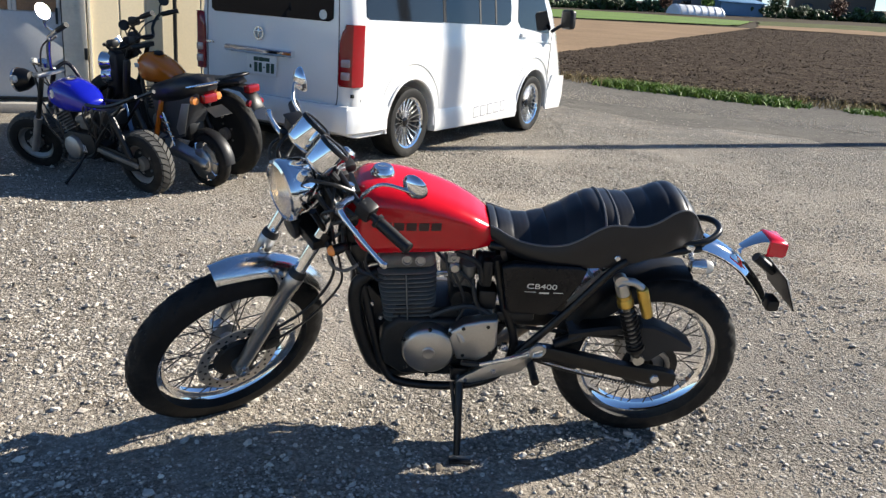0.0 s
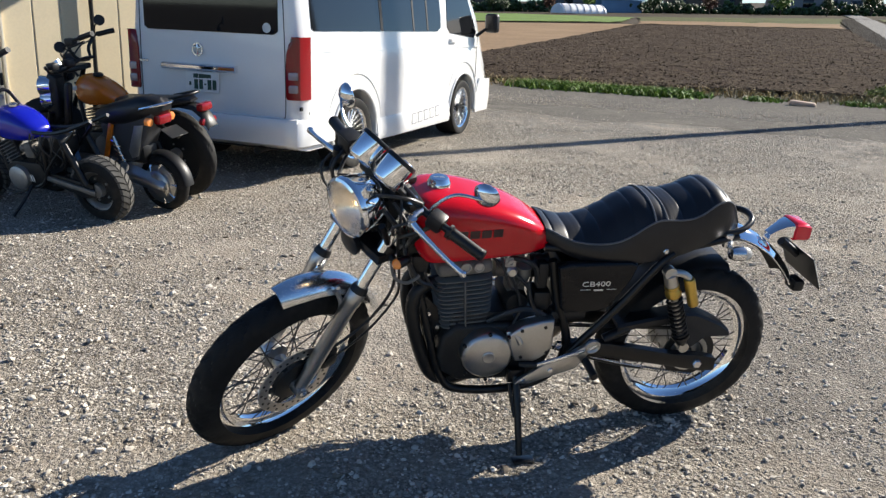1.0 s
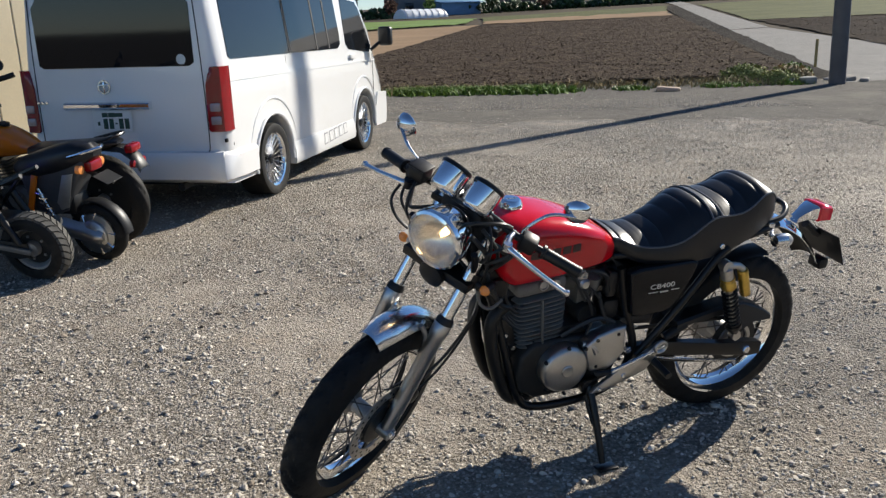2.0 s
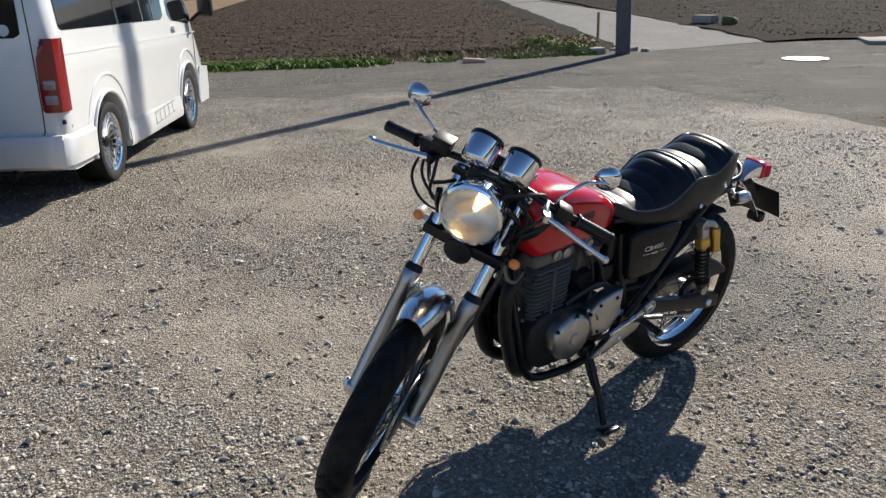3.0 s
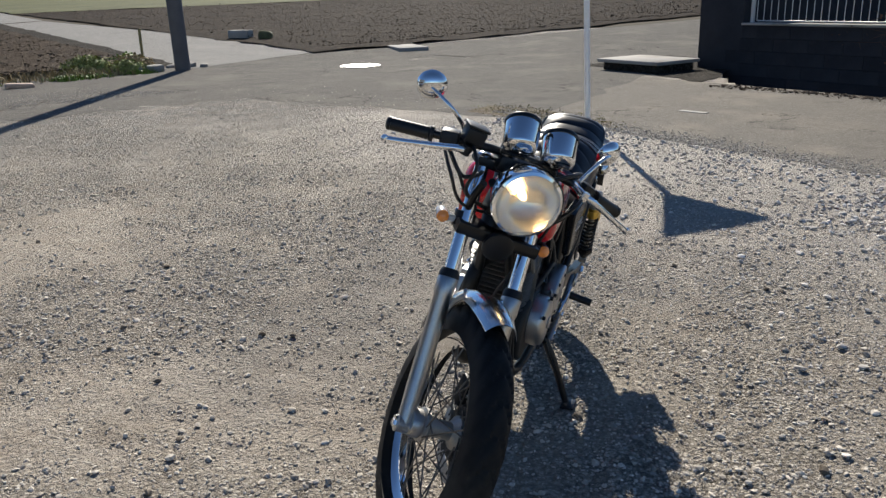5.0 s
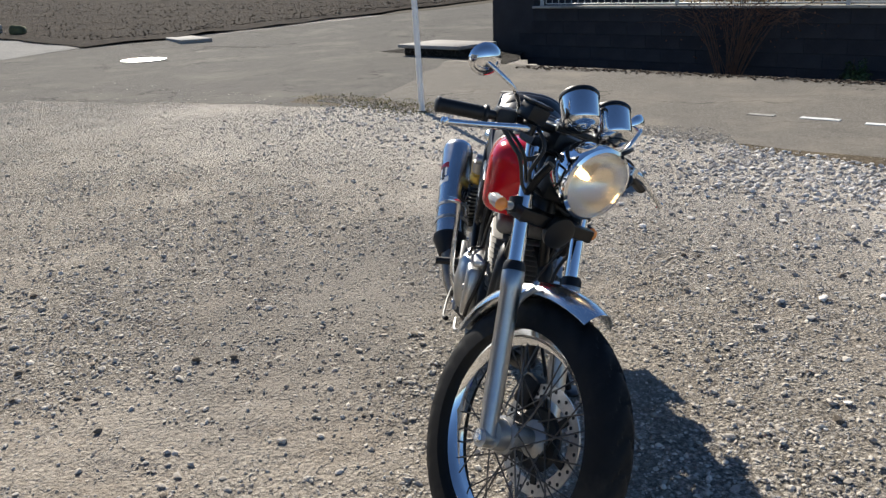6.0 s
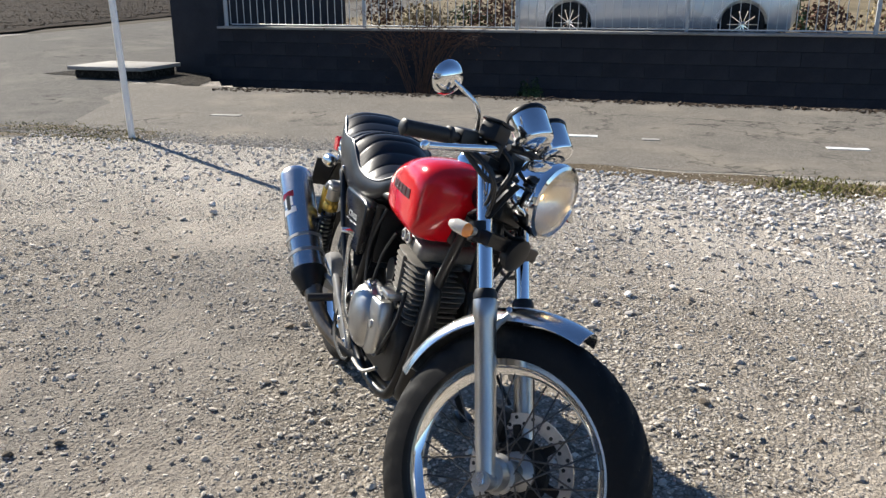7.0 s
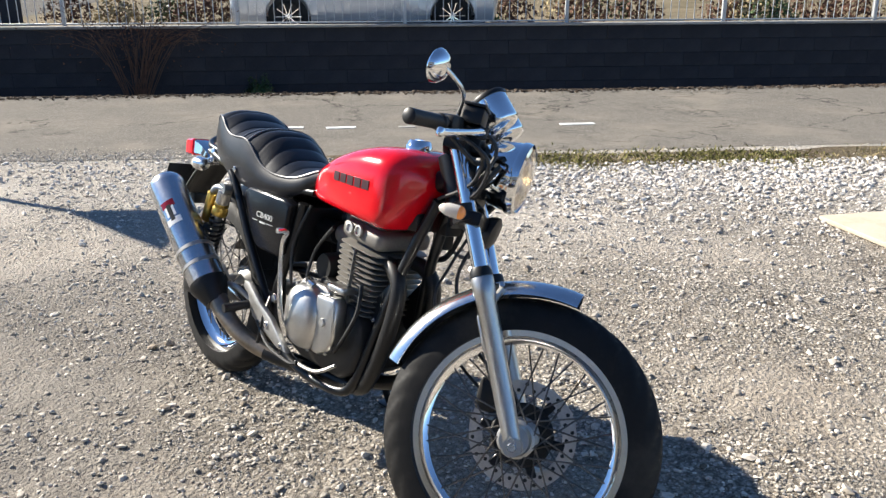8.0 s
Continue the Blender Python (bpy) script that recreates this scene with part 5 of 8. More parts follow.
    for k in range(27):
        a = radians(81 + (166 - 81) * k / 26)
        wd = 0.055 - 0.020 * max(0, (k - 18) / 8) ** 1.5 - 0.012 * max(0, (5 - k) / 5) ** 1.5
        ring = []
        for t in (0.0, -0.0025):
            row = []
            for j in range(11):
                u = -1 + 2 * j / 10
                r = 0.370 + t - 0.034 * abs(u) ** 2.6
                row.append((1.404 + r * math.cos(a), wd * u, 0.304 + r * math.sin(a)))
            ring += row if t == 0 else list(reversed(row))
        ff.append(ring)
    ffob = part("front_fender", loft(ff), M_FENDER, b, "short chrome front fender", m=STEER)
    for side in (-1, 1):
        part("fender_bolt", bolt((1.273, side * 0.05, 0.637), (0.2, side, 0.4), 0.008, 0.006), M_CHROME_WORN, ffob)
        part("fender_stay", tube([(1.278, side * 0.052, 0.628), (1.268, side * 0.068, 0.593), (1.271, side * 0.078, 0.553)], 0.008, 8), M_ALLOY_DULL, ffob)
    # headlight
    H0, HD = (1.235, 0, 0.90), (1, 0, -0.06)
    S = 0.835
    hl = part("headlight", turned([(S * p0, S * p1) for p0, p1 in [(0, -0.135), (0.045, -0.132), (0.075, -0.115), (0.095, -0.08), (0.104, -0.03), (0.105, 0.0), (0.100, 0.0), (0.098, -0.03), (0.088, -0.075), (0.068, -0.106), (0.04, -0.122), (0, -0.125)]], H0, HD, 40), M_CHROME, b, "round chrome headlight", m=STEER)
    part("headlight_ring", turned([(S * p0, S * p1) for p0, p1 in [(0.098, -0.012), (0.109, -0.012), (0.111, 0.0), (0.108, 0.014), (0.099, 0.019), (0.096, 0.012)]], H0, HD, 44, True), M_CHROME, hl)
    lens = part("headlight_lens", turned([(S * p0, S * p1) for p0, p1 in [(0, 0.028), (0.025, 0.027), (0.05, 0.023), (0.08, 0.015), (0.098, 0.005), (0.098, 0.012), (0.08, 0.022), (0.05, 0.030), (0.025, 0.034), (0, 0.035)]], H0, HD, 40), M_LENS, hl, "domed ribbed headlight glass")
    lens.visible_shadow = False
    part("reflector", turned([(S * p0, S * p1) for p0, p1 in [(0.097, 0.0), (0.090, -0.022), (0.07, -0.048), (0.045, -0.066), (0.015, -0.076), (0.015, -0.078), (0.046, -0.070), (0.072, -0.052), (0.092, -0.026), (0.098, 0.0)]], H0, HD, 40, True), M_REFLECTOR, hl, "warm polished reflector bowl")
    part("bulb", turned([(S * p0, S * p1) for p0, p1 in [(0, -0.078), (0.012, -0.078), (0.012, -0.05), (0.008, -0.034), (0, -0.03)]], H0, HD, 16), M_BULB, hl, "lit bulb")
    for side in (-1, 1):
        part("headlight_bracket", tube([(1.15, side * 0.10, 0.80), (1.18, side * 0.112, 0.86), (1.20, side * 0.112, 0.90)], 0.010, 8), M_BLACK_PAINT, b, m=STEER)
    part("horn", turned([(0, -0.02), (0.03, -0.02), (0.042, 0.0), (0.042, 0.012), (0.03, 0.018), (0, 0.018)], (1.20, 0.0, 0.755), (1, 0, -0.2), 24), M_BLACK_PLASTIC, b, m=STEER)
    # instruments
    ax = Vector((-0.70, 0, 0.71))
    for side in (-1, 1):
        c = Vector((1.137, side * 0.056, 1.038))
        g = part("gauge", turned([(0, -0.05), (0.034, -0.049), (0.042, -0.044), (0.0455, -0.036), (0.046, 0.028), (0.0, 0.028)], c, ax, 32), M_CHROME, b, "chrome instrument pod", m=STEER)
        part("gauge_rim", turned([(0.041, 0.024), (0.048, 0.024), (0.0485, 0.032), (0.045, 0.037), (0.041, 0.036)], c, ax, 32, True), M_BLACK_PLASTIC, g)
        part("gauge_dial", turned([(0, 0.02), (0.043, 0.02), (0.043, 0.033), (0, 0.0335)], c, ax, 32), M_DIAL, g, "dark instrument dial under glass")
        part("gauge_stay", rod(c + ax * -0.03 + Vector((-0.02, 0, 0)), (1.085, side * 0.04, 0.94), 0.009, 8), M_BLACK_PAINT, g)
    part("idiot_light_bar", moved(box(0, 0, 0, 0.04, 0.06, 0.02, 0.006), pose(1.07, 0, 0.985, 0, 40, 0)), M_BLACK_PLASTIC, b, m=STEER)
    part("ignition_lock", turned([(0, -0.03), (0.02, -0.03), (0.022, 0.01), (0.016, 0.016), (0, 0.016)], (1.04, -0.0, 0.975), (-0.7, 0, 0.7), 18), M_CHROME_WORN, b, m=STEER)
    # bars and controls
    bars = part("handlebar", tube([(1.04, 0.346, 0.915), (1.075, 0.25, 0.938), (1.10, 0.17, 0.955), (1.10, 0.09, 0.965), (1.095, 0, 0.965), (1.10, -0.09, 0.965), (1.10, -0.17, 0.955), (1.075, -0.25, 0.938), (1.04, -0.346, 0.915)], 0.0112, 12), M_BLACK_PAINT, b, "low black handlebar", m=STEER)
    for side in (-1, 1):
        part("bar_clamp", merge(box(1.095, side * 0.045, 0.955, 0.05, 0.028, 0.05, 0.01), bolt((1.112, side * 0.045, 0.98), (0, 0, 1), 0.007, 0.006), bolt((1.078, side * 0.045, 0.98), (0, 0, 1), 0.007, 0.006)), M_ALLOY, bars)
        g0, g1 = Vector((1.076, side * 0.247, 0.938)), Vector((1.036, side * 0.357, 0.912))
        gd = (g1 - g0).normalized()
        gl = (g1 - g0).length
        prof = [(0, 0), (0.021, 0), (0.021, 0.008), (0.0165, 0.012)]
        for k in range(8):
            h = 0.016 + (gl - 0.03) * k / 7
            prof += [(0.0175, h), (0.0165, h + 0.006)]
        prof += [(0.018, gl - 0.008), (0.018, gl), (0.013, gl + 0.004), (0, gl + 0.004)]
        part("grip", turned(prof, g0, gd, 18), M_BLACK_PLASTIC, bars, "black ribbed rubber grip")
        part("switch_box", moved(box(0, 0, 0, 0.048, 0.05, 0.05, 0.010), to_axis((1.085, side * 0.205, 0.945), gd) @ pose(0, 0, 0, 0, 0, 0)), M_BLACK_PLASTIC, bars)
        part("perch", merge(tube([(1.095, side * 0.16, 0.955), (1.13, side * 0.165, 0.955), (1.155, side * 0.175, 0.95)], 0.012, 10), turned([(0, -0.012), (0.013, -0.012), (0.013, 0.012), (0, 0.012)], (1.155, side * 0.178, 0.95), (0, 0, 1), 14)), M_CHROME_WORN if side > 0 else M_BLACK_PLASTIC, bars)
        part("lever", tube([(1.155, side * 0.178, 0.95), (1.158, side * 0.21, 0.945), (1.145, side * 0.27, 0.925), (1.132, side * 0.32, 0.908), (1.118, side * 0.365, 0.893)], [0.010, 0.009, 0.008, 0.0075, 0.0085], 9, 5), M_CHROME, bars, "bright alloy lever")
        part("lever_ball", turned([(0, -0.011), (0.008, -0.008), (0.011, 0), (0.008, 0.008), (0, 0.011)], (1.116, side * 0.369, 0.892), (0, 0, 1), 12), M_CHROME, bars)
    part("master_cylinder", merge(moved(box(0, 0, 0, 0.05, 0.055, 0.04, 0.006), pose(1.125, -0.165, 0.985)), moved(box(0, 0, 0, 0.055, 0.06, 0.008, 0.003), pose(1.125, -0.165, 1.009))), M_BLACK_PLASTIC, bars, "black brake fluid reservoir")
    for side, c, nrm in ((1, Vector((0.985, 0.272, 1.048)), Vector((-0.88, -0.42, 0.16))), (-1, Vector((1.045, -0.296, 1.047)), Vector((-0.93, 0.16, 0.14)))):
        mir = part("mirror", turned([(0, -0.026), (0.015, -0.024), (0.029, -0.017), (0.037, -0.006), (0.039, 0.002), (0.037, 0.005), (0, 0.004)], c, nrm, 30), M_CHROME, b, "round chrome mirror on a thin stalk", m=STEER)
        part("mirror_glass", turned([(0, 0.003), (0.035, 0.003), (0.035, 0.0062), (0, 0.0062)], c, nrm, 28), M_MIRROR, mir)
        back = c - nrm.normalized() * 0.022
        base = Vector((1.09, side * 0.185, 0.965))
        mid = base.lerp(back, 0.45) + (Vector((0.01, 0, 0.045)) if side > 0 else Vector((0.02, 0.0, 0.02)))
        part("mirror_stalk", tube([base - Vector((0, 0, 0.01)), base + Vector((0, 0, 0.018)), mid, back], 0.0052, 9), M_CHROME_WORN, mir)
    # cables and brake
    for pts, r in (([(1.15, 0.18, 0.945), (1.19, 0.15, 0.92), (1.16, 0.125, 0.86), (1.10, 0.06, 0.80), (1.02, 0.03, 0.78)], 0.0045),
                   ([(1.13, -0.165, 0.97), (1.19, -0.145, 0.93), (1.17, -0.13, 0.85), (1.13, 0.0, 0.805), (1.15, 0.125, 0.76), (1.125, 0.13, 0.63), (1.19, 0.115, 0.50), (1.30, 0.095, 0.42)], 0.005),
                   ([(1.10, 0.06, 0.98), (1.15, 0.13, 0.92), (1.14, 0.135, 0.80), (1.10, 0.125, 0.66), (1.09, 0.115, 0.55), (1.20, 0.105, 0.42), (1.38, 0.08, 0.32)], 0.0042),
                   ([(1.10, -0.21, 0.935), (1.17, -0.18, 0.90), (1.15, -0.12, 0.84), (1.06, -0.03, 0.80)], 0.0045),
                   ([(1.10, -0.22, 0.93), (1.19, -0.20, 0.89), (1.17, -0.13, 0.82), (1.07, 0.01, 0.79)], 0.0045),
                   ([(1.09, -0.2, 0.925), (1.15, -0.16, 0.885), (1.16, -0.125, 0.90), (1.10, -0.09, 0.90)], 0.006),
                   ([(1.09, 0.2, 0.92), (1.15, 0.15, 0.87), (1.12, 0.10, 0.83), (1.05, 0.0, 0.80)], 0.006)):
        part("cable", tube(pts, r, 7, 6), M_CABLE, b, m=STEER)
    part("brake_caliper", merge(box(1.30, 0.075, 0.372, 0.06, 0.05, 0.085, 0.014), turned([(0, 0), (0.02, 0), (0.022, 0.02), (0, 0.024)], (1.30, 0.085, 0.372), (0, 1, 0), 18)), M_DARK_METAL, b, "dark brake caliper", m=STEER @ Matrix.Translation((0, 0, 0)))
    for bx in (box(1.10, 0, 0.945, 0.07, 0.15, 0.05, 0.015), box(1.06, 0, 0.965, 0.05, 0.11, 0.03, 0.01), box(1.13, 0, 0.86, 0.06, 0.11, 0.10, 0.012)):
        part("wiring_box", bx, M_BLACK_PLASTIC, b, m=STEER)
    for bx in (box(1.065, 0.062, 0.845, 0.06, 0.055, 0.13, 0.012), box(1.02, 0.05, 0.735, 0.07, 0.06, 0.06, 0.012), box(0.99, 0.075, 0.69, 0.05, 0.04, 0.06, 0.010)):
        part("electrics_box", bx, M_BLACK_PLASTIC, b)
    for pts, r in (([(1.12, -0.08, 0.975), (1.14, 0.0, 0.985), (1.12, 0.08, 0.975), (1.10, 0.09, 0.94)], 0.009), ([(1.16, -0.08, 0.90), (1.14, -0.03, 0.87), (1.15, 0.05, 0.88)], 0.010),
                   ([(1.17, 0.05, 0.93), (1.16, 0.11, 0.90), (1.12, 0.12, 0.85), (1.09, 0.08, 0.80), (1.07, 0.02, 0.78)], 0.008), ([(1.15, 0.09, 0.95), (1.13, 0.14, 0.90), (1.09, 0.13, 0.83), (1.06, 0.06, 0.77)], 0.006),
                   ([(1.10, 0.20, 0.93), (1.13, 0.17, 0.87), (1.10, 0.13, 0.80), (1.08, 0.10, 0.73)], 0.006),
                   ([(1.10, 0.15, 0.97), (1.15, 0.14, 1.0), (1.19, 0.09, 0.99), (1.18, 0.04, 0.95)], 0.006),
                   ([(1.12, 0.12, 0.90), (1.08, 0.15, 0.86), (1.08, 0.13, 0.80)], 0.010)):
        part("wiring_loom", tube(pts, r, 7, 6), M_CABLE, b, m=STEER)
    part("cable_guide", tube([(1.045, 0.085, 0.755), (1.075, 0.11, 0.73), (1.07, 0.125, 0.67), (1.03, 0.12, 0.645), (0.99, 0.105, 0.66)], 0.0055, 7, 6), M_FIN, b, "bent grey cable guide")
    for pts, r in (([(1.04, 0.07, 0.80), (1.03, 0.10, 0.72), (0.99, 0.10, 0.64), (0.95, 0.09, 0.62)], 0.008), ([(1.05, 0.04, 0.78), (1.0, 0.07, 0.70), (0.97, 0.06, 0.60), (0.98, 0.06, 0.50)], 0.010)):
        part("harness", tube(pts, r, 7, 6), M_CABLE, b)
    # intake side clutter
    part("starter_motor", turned([(0, -0.07), (0.036, -0.07), (0.04, -0.06), (0.04, 0.07), (0.034, 0.08), (0, 0.082)], (0.665, 0.0, 0.535), (0, 1, 0), 24), M_DARK_METAL, b, "dark starter motor behind the cylinder")
    part("choke_plate", merge(box(0.705, 0.088, 0.690, 0.036, 0.008, 0.032, 0.003), turned([(0, 0), (0.012, 0), (0.012, 0.006), (0.006, 0.006), (0.004, 0.002), (0, 0.002)], (0.705, 0.092, 0.690), (0, 1, 0), 16)), M_ALLOY_DULL, b)
    part("float_bowl", turned([(0, -0.035), (0.022, -0.03), (0.026, 0.0), (0.026, 0.03), (0, 0.032)], (0.655, 0.065, 0.64), (0, 0.2, 1), 18), M_FIN, b)
    part("air_boot", turned([(0, 0), (0.03, 0), (0.034, 0.01), (0.03, 0.02), (0.034, 0.03), (0.03, 0.04), (0.036, 0.06), (0, 0.06)], (0.635, 0.05, 0.665), (-1, 0.1, 0), 20), M_BLACK_PLASTIC, b)
    for bx in (box(0.600, 0.085, 0.645, 0.035, 0.04, 0.09, 0.008), box(0.59, 0.06, 0.55, 0.06, 0.08, 0.07, 0.012), box(0.50, 0.09, 0.505, 0.12, 0.05, 0.035, 0.010)):
        part("frame_box", bx, M_BLACK_PLASTIC, b)
    for pts, r in (([(0.73, 0.075, 0.70), (0.715, 0.10, 0.64), (0.69, 0.10, 0.60), (0.67, 0.10, 0.63)], 0.0045), ([(0.70, 0.08, 0.70), (0.665, 0.11, 0.705), (0.63, 0.11, 0.68), (0.615, 0.10, 0.62)], 0.008), ([(0.64, 0.09, 0.62), (0.63, 0.11, 0.56), (0.60, 0.11, 0.50), (0.62, 0.11, 0.46)], 0.007), ([(0.76, 0.09, 0.48), (0.68, 0.11, 0.53), (0.62, 0.11, 0.53), (0.57, 0.11, 0.50)], 0.009)):
        part("hose", tube(pts, r, 7, 6), M_CABLE, b)
    for side in (-1, 1):
        for dx in (0.005,):
            part("fin_rib", moved(box(0, 0, 0, 0.004, 0.012, 0.16, 0.001, 1), pose(0.833 + dx, side * 0.098, 0.55, 0, 5, 0)), M_FIN, eng)
    return b


build_motorcycle()


# ---- the white van ----
def build_van():
    VAN = Matrix.Translation((-1.83, 7.11, 0)) @ Matrix.Rotation(math.atan2(0.898, 0.44), 4, "Z")
    v = thing("van", VAN, "white van with dark windows and chrome handle on the gravel", "van")
    # stations along the van: x, half width, sill, roof
    side = [(0.26, 0.985), (0.40, 1.0), (0.60, 1.005), (0.90, 1.005), (1.02, 1.0), (1.06, 0.99), (1.18, 0.985), (1.45, 0.945), (1.75, 0.90), (1.86, 0.86), (1.93, 0.76), (1.965, 0.5), (1.98, 0.0)]
    st = [(-0.005, 0.88, 0.30, 1.86), (0.012, 0.94, 0.28, 1.92), (0.06, 0.985, 0.26, 1.96), (0.14, 1.0, 0.25, 1.975), (0.5, 1.0, 0.25, 1.98), (2.0, 1.0, 0.25, 1.985), (3.0, 1.0, 0.25, 1.98), (3.4, 1.0, 0.25, 1.95), (3.75, 0.995, 0.25, 1.78), (4.05, 0.985, 0.25, 1.50), (4.28, 0.955, 0.26, 1.22), (4.42, 0.91, 0.28, 1.05), (4.50, 0.84, 0.30, 0.98), (4.53, 0.74, 0.34, 0.9)]
    rings = []
    for x, wk, sill, roof in st:
        ring = []
        for z, k in side:
            zz = sill + (z - 0.26) * (roof - sill) / (1.98 - 0.26)
            ring.append((x, -0.85 * k * wk, zz))
        ring += [(x, -y, z) for x, y, z in reversed(ring[:-1])]
        rings.append(ring)
    body = part("body", loft(rings), M_VAN, v, "white van body")
    cut(body, [turned([(0, -0.3), (0.385, -0.3), (0.385, 0.3), (0, 0.3)], (x, s * 0.85, 0.31), (0, 1, 0), 40) for x in (0.9, 3.47) for s in (-1, 1)])

    def skin_y(z):
        for (z0, k0), (z1, k1) in zip(side, side[1:]):
            if z0 <= z <= z1:
                return 0.85 * (k0 + (k1 - k0) * (z - z0) / (z1 - z0))
        return 0.85

    def side_panel(name, outline, out, material, parent, label="", s=-1, thick=0.012):
        """A pane or strip that follows the leaning side of the body."""
        a = [(x, s * (skin_y(z) + out), z) for x, z in outline]
        c = [(x, s * (skin_y(z) + out - thick), z) for x, z in outline]
        return part(name, loft([c, a]), material, parent, label)

    for s in (-1, 1):
        side_panel("side_window", [(0.20, 1.22), (0.24, 1.20), (1.38, 1.19), (1.40, 1.21), (1.40, 1.70), (1.37, 1.72), (0.30, 1.72), (0.22, 1.66)], 0.005, M_VAN_GLASS, v, "dark reflecting side window", s)
        side_panel("side_window", [(1.44, 1.19), (2.70, 1.18), (2.80, 1.22), (2.82, 1.35), (2.80, 1.70), (2.76, 1.72), (1.46, 1.72), (1.44, 1.70)], 0.005, M_VAN_GLASS, v, "dark reflecting sliding window", s)
        side_panel("window_divider", [(1.395, 1.195), (1.445, 1.195), (1.445, 1.72), (1.395, 1.72)], 0.008, M_SEAM, v, s=s)
        side_panel("window_divider", [(2.10, 1.19), (2.13, 1.19), (2.13, 1.72), (2.10, 1.72)], 0.008, M_SEAM, v, s=s)
        side_panel("window_divider", [(2.44, 1.19), (2.47, 1.19), (2.47, 1.72), (2.44, 1.72)], 0.008, M_SEAM, v, s=s)
        side_panel("front_window", [(2.98, 1.22), (3.05, 1.16), (3.78, 1.10), (3.86, 1.16), (3.62, 1.58), (3.52, 1.66), (3.02, 1.70)], 0.004, M_VAN_GLASS, v, "dark front door window", s)
        for pts in ([(2.90, 0.30), (2.908, 0.30), (2.908, 1.75), (2.90, 1.75)], [(3.86, 0.60), (3.867, 0.60), (3.92, 1.10), (3.913, 1.10)], [(1.30, 0.42), (1.306, 0.42), (1.306, 1.18), (1.30, 1.18)], [(0.13, 0.55), (0.136, 0.55), (0.136, 1.80), (0.13, 1.80)]):
            side_panel("panel_gap", pts, 0.0012, M_SEAM, v, s=s, thick=0.004)
        side_panel("belt_crease", [(0.16, 1.035), (2.9, 1.005), (3.95, 1.0), (3.95, 1.012), (2.9, 1.018), (0.16, 1.05)], 0.004, M_VAN, v, s=s, thick=0.006)
        side_panel("door_handle", [(3.05, 1.06), (3.22, 1.06), (3.22, 1.10), (3.05, 1.10)], 0.03, M_VAN, v, s=s, thick=0.035)
        # flared arches and skirts
        for x in (0.9, 3.47):
            arc = []
            for k in range(25):
                a = radians(-8 + 196 * k / 24)
                arc.append((x + 0.40 * math.cos(a), s * (skin_y(0.31 + 0.40 * math.sin(a)) + 0.004), 0.31 + 0.40 * math.sin(a)))
            part("wheel_arch", tube(arc, 0.016, 8, 1), M_VAN, v)
            flare = [(x + (0.50 if x < 2 else 0.47) * math.cos(a), s * (skin_y(0.34 + 0.50 * math.sin(a)) - 0.004), 0.34 + 0.50 * math.sin(a)) for a in [radians(4 + 172 * k / 24) for k in range(25)]]
            part("arch_crease", tube(flare, [0.004, 0.012, 0.014, 0.012, 0.004], 8, 1), M_VAN, v)
        part("side_skirt", loft([[(x, s * (0.85 + dy), z) for dy, z in ((-0.06, 0.20), (0.012, 0.20), (0.022, 0.23), (0.018, 0.33), (0.004, 0.40), (-0.06, 0.40))] for x in (1.31, 1.35, 2.2, 3.0, 3.05)]), M_VAN, v, "white lower side skirt")
        side_panel("front_skirt", [(3.88, 0.22), (4.30, 0.22), (4.36, 0.36), (4.34, 0.60), (4.0, 0.62), (3.90, 0.45)], 0.012, M_VAN, v, s=s, thick=0.03)
        # ghosted letters on the skirt
        def skirt(name, q, out, material):
            y = lambda z: lerp_table([(0.20, 0.862), (0.23, 0.872), (0.33, 0.868), (0.40, 0.855), (0.50, 0.853)], z) + out
            part(name, loft([[(x, s * (y(z) - 0.004), z) for x, z in q], [(x, s * y(z), z) for x, z in q]]), material, v)

        for k in range(5):
            x0 = 2.05 + 0.15 * k if s < 0 else 2.65 - 0.15 * k
            zz = 0.262 + 0.006 * k
            q = [(x0, zz), (x0 + 0.115, zz + 0.004), (x0 + 0.120, zz + 0.06), (x0 + 0.135, zz + 0.115), (x0 + 0.02, zz + 0.111), (x0 + 0.008, zz + 0.056)]
            cx, cz = x0 + 0.067, zz + 0.057
            skirt("faded_letter", q, 0.0012, M_GHOST)
            skirt("faded_letter_face", [(cx + 0.78 * (x - cx), cz + 0.78 * (z - cz)) for x, z in q], 0.0024, M_VAN)
        # tail lights
        prof = [(0.675, 0.0), (0.70, 1.0), (1.06, 1.0), (1.12, 0.8), (1.15, 0.3)]
        tl = part("tail_light", loft([[(x, s * y, z) for x, y, z in ((-0.022, 0.735 + cut_in, z), (-0.024, 0.80, z), (-0.002, 0.855, z), (0.06, 0.872, z), (0.14, 0.866, z), (0.14, 0.80, z), (0.02, 0.74, z))] for z, cut_in in ((0.67, 0.015), (0.69, 0.0), (0.90, 0.0), (1.02, 0.005), (1.10, 0.03), (1.14, 0.07), (1.155, 0.11))]), M_RED_LENS, v, "tall red tail light with clear lower lamps")
        for z in (0.755, 0.855):
            part("clear_lamp", merge(box(-0.016, s * 0.800, z, 0.03, 0.082, 0.066, 0.012)), M_LAMP_GREY, tl)
        part("mirror", merge(moved(box(0, 0, 0, 0.10, 0.17, 0.22, 0.035, 3), pose(4.0, s * 0.99, 1.27, 0, 0, s * 12)), tube([(3.88, s * 0.84, 1.12), (3.95, s * 0.90, 1.18), (4.0, s * 0.95, 1.22)], 0.02, 8)), M_BLACK_PLASTIC, v, "black door mirror")
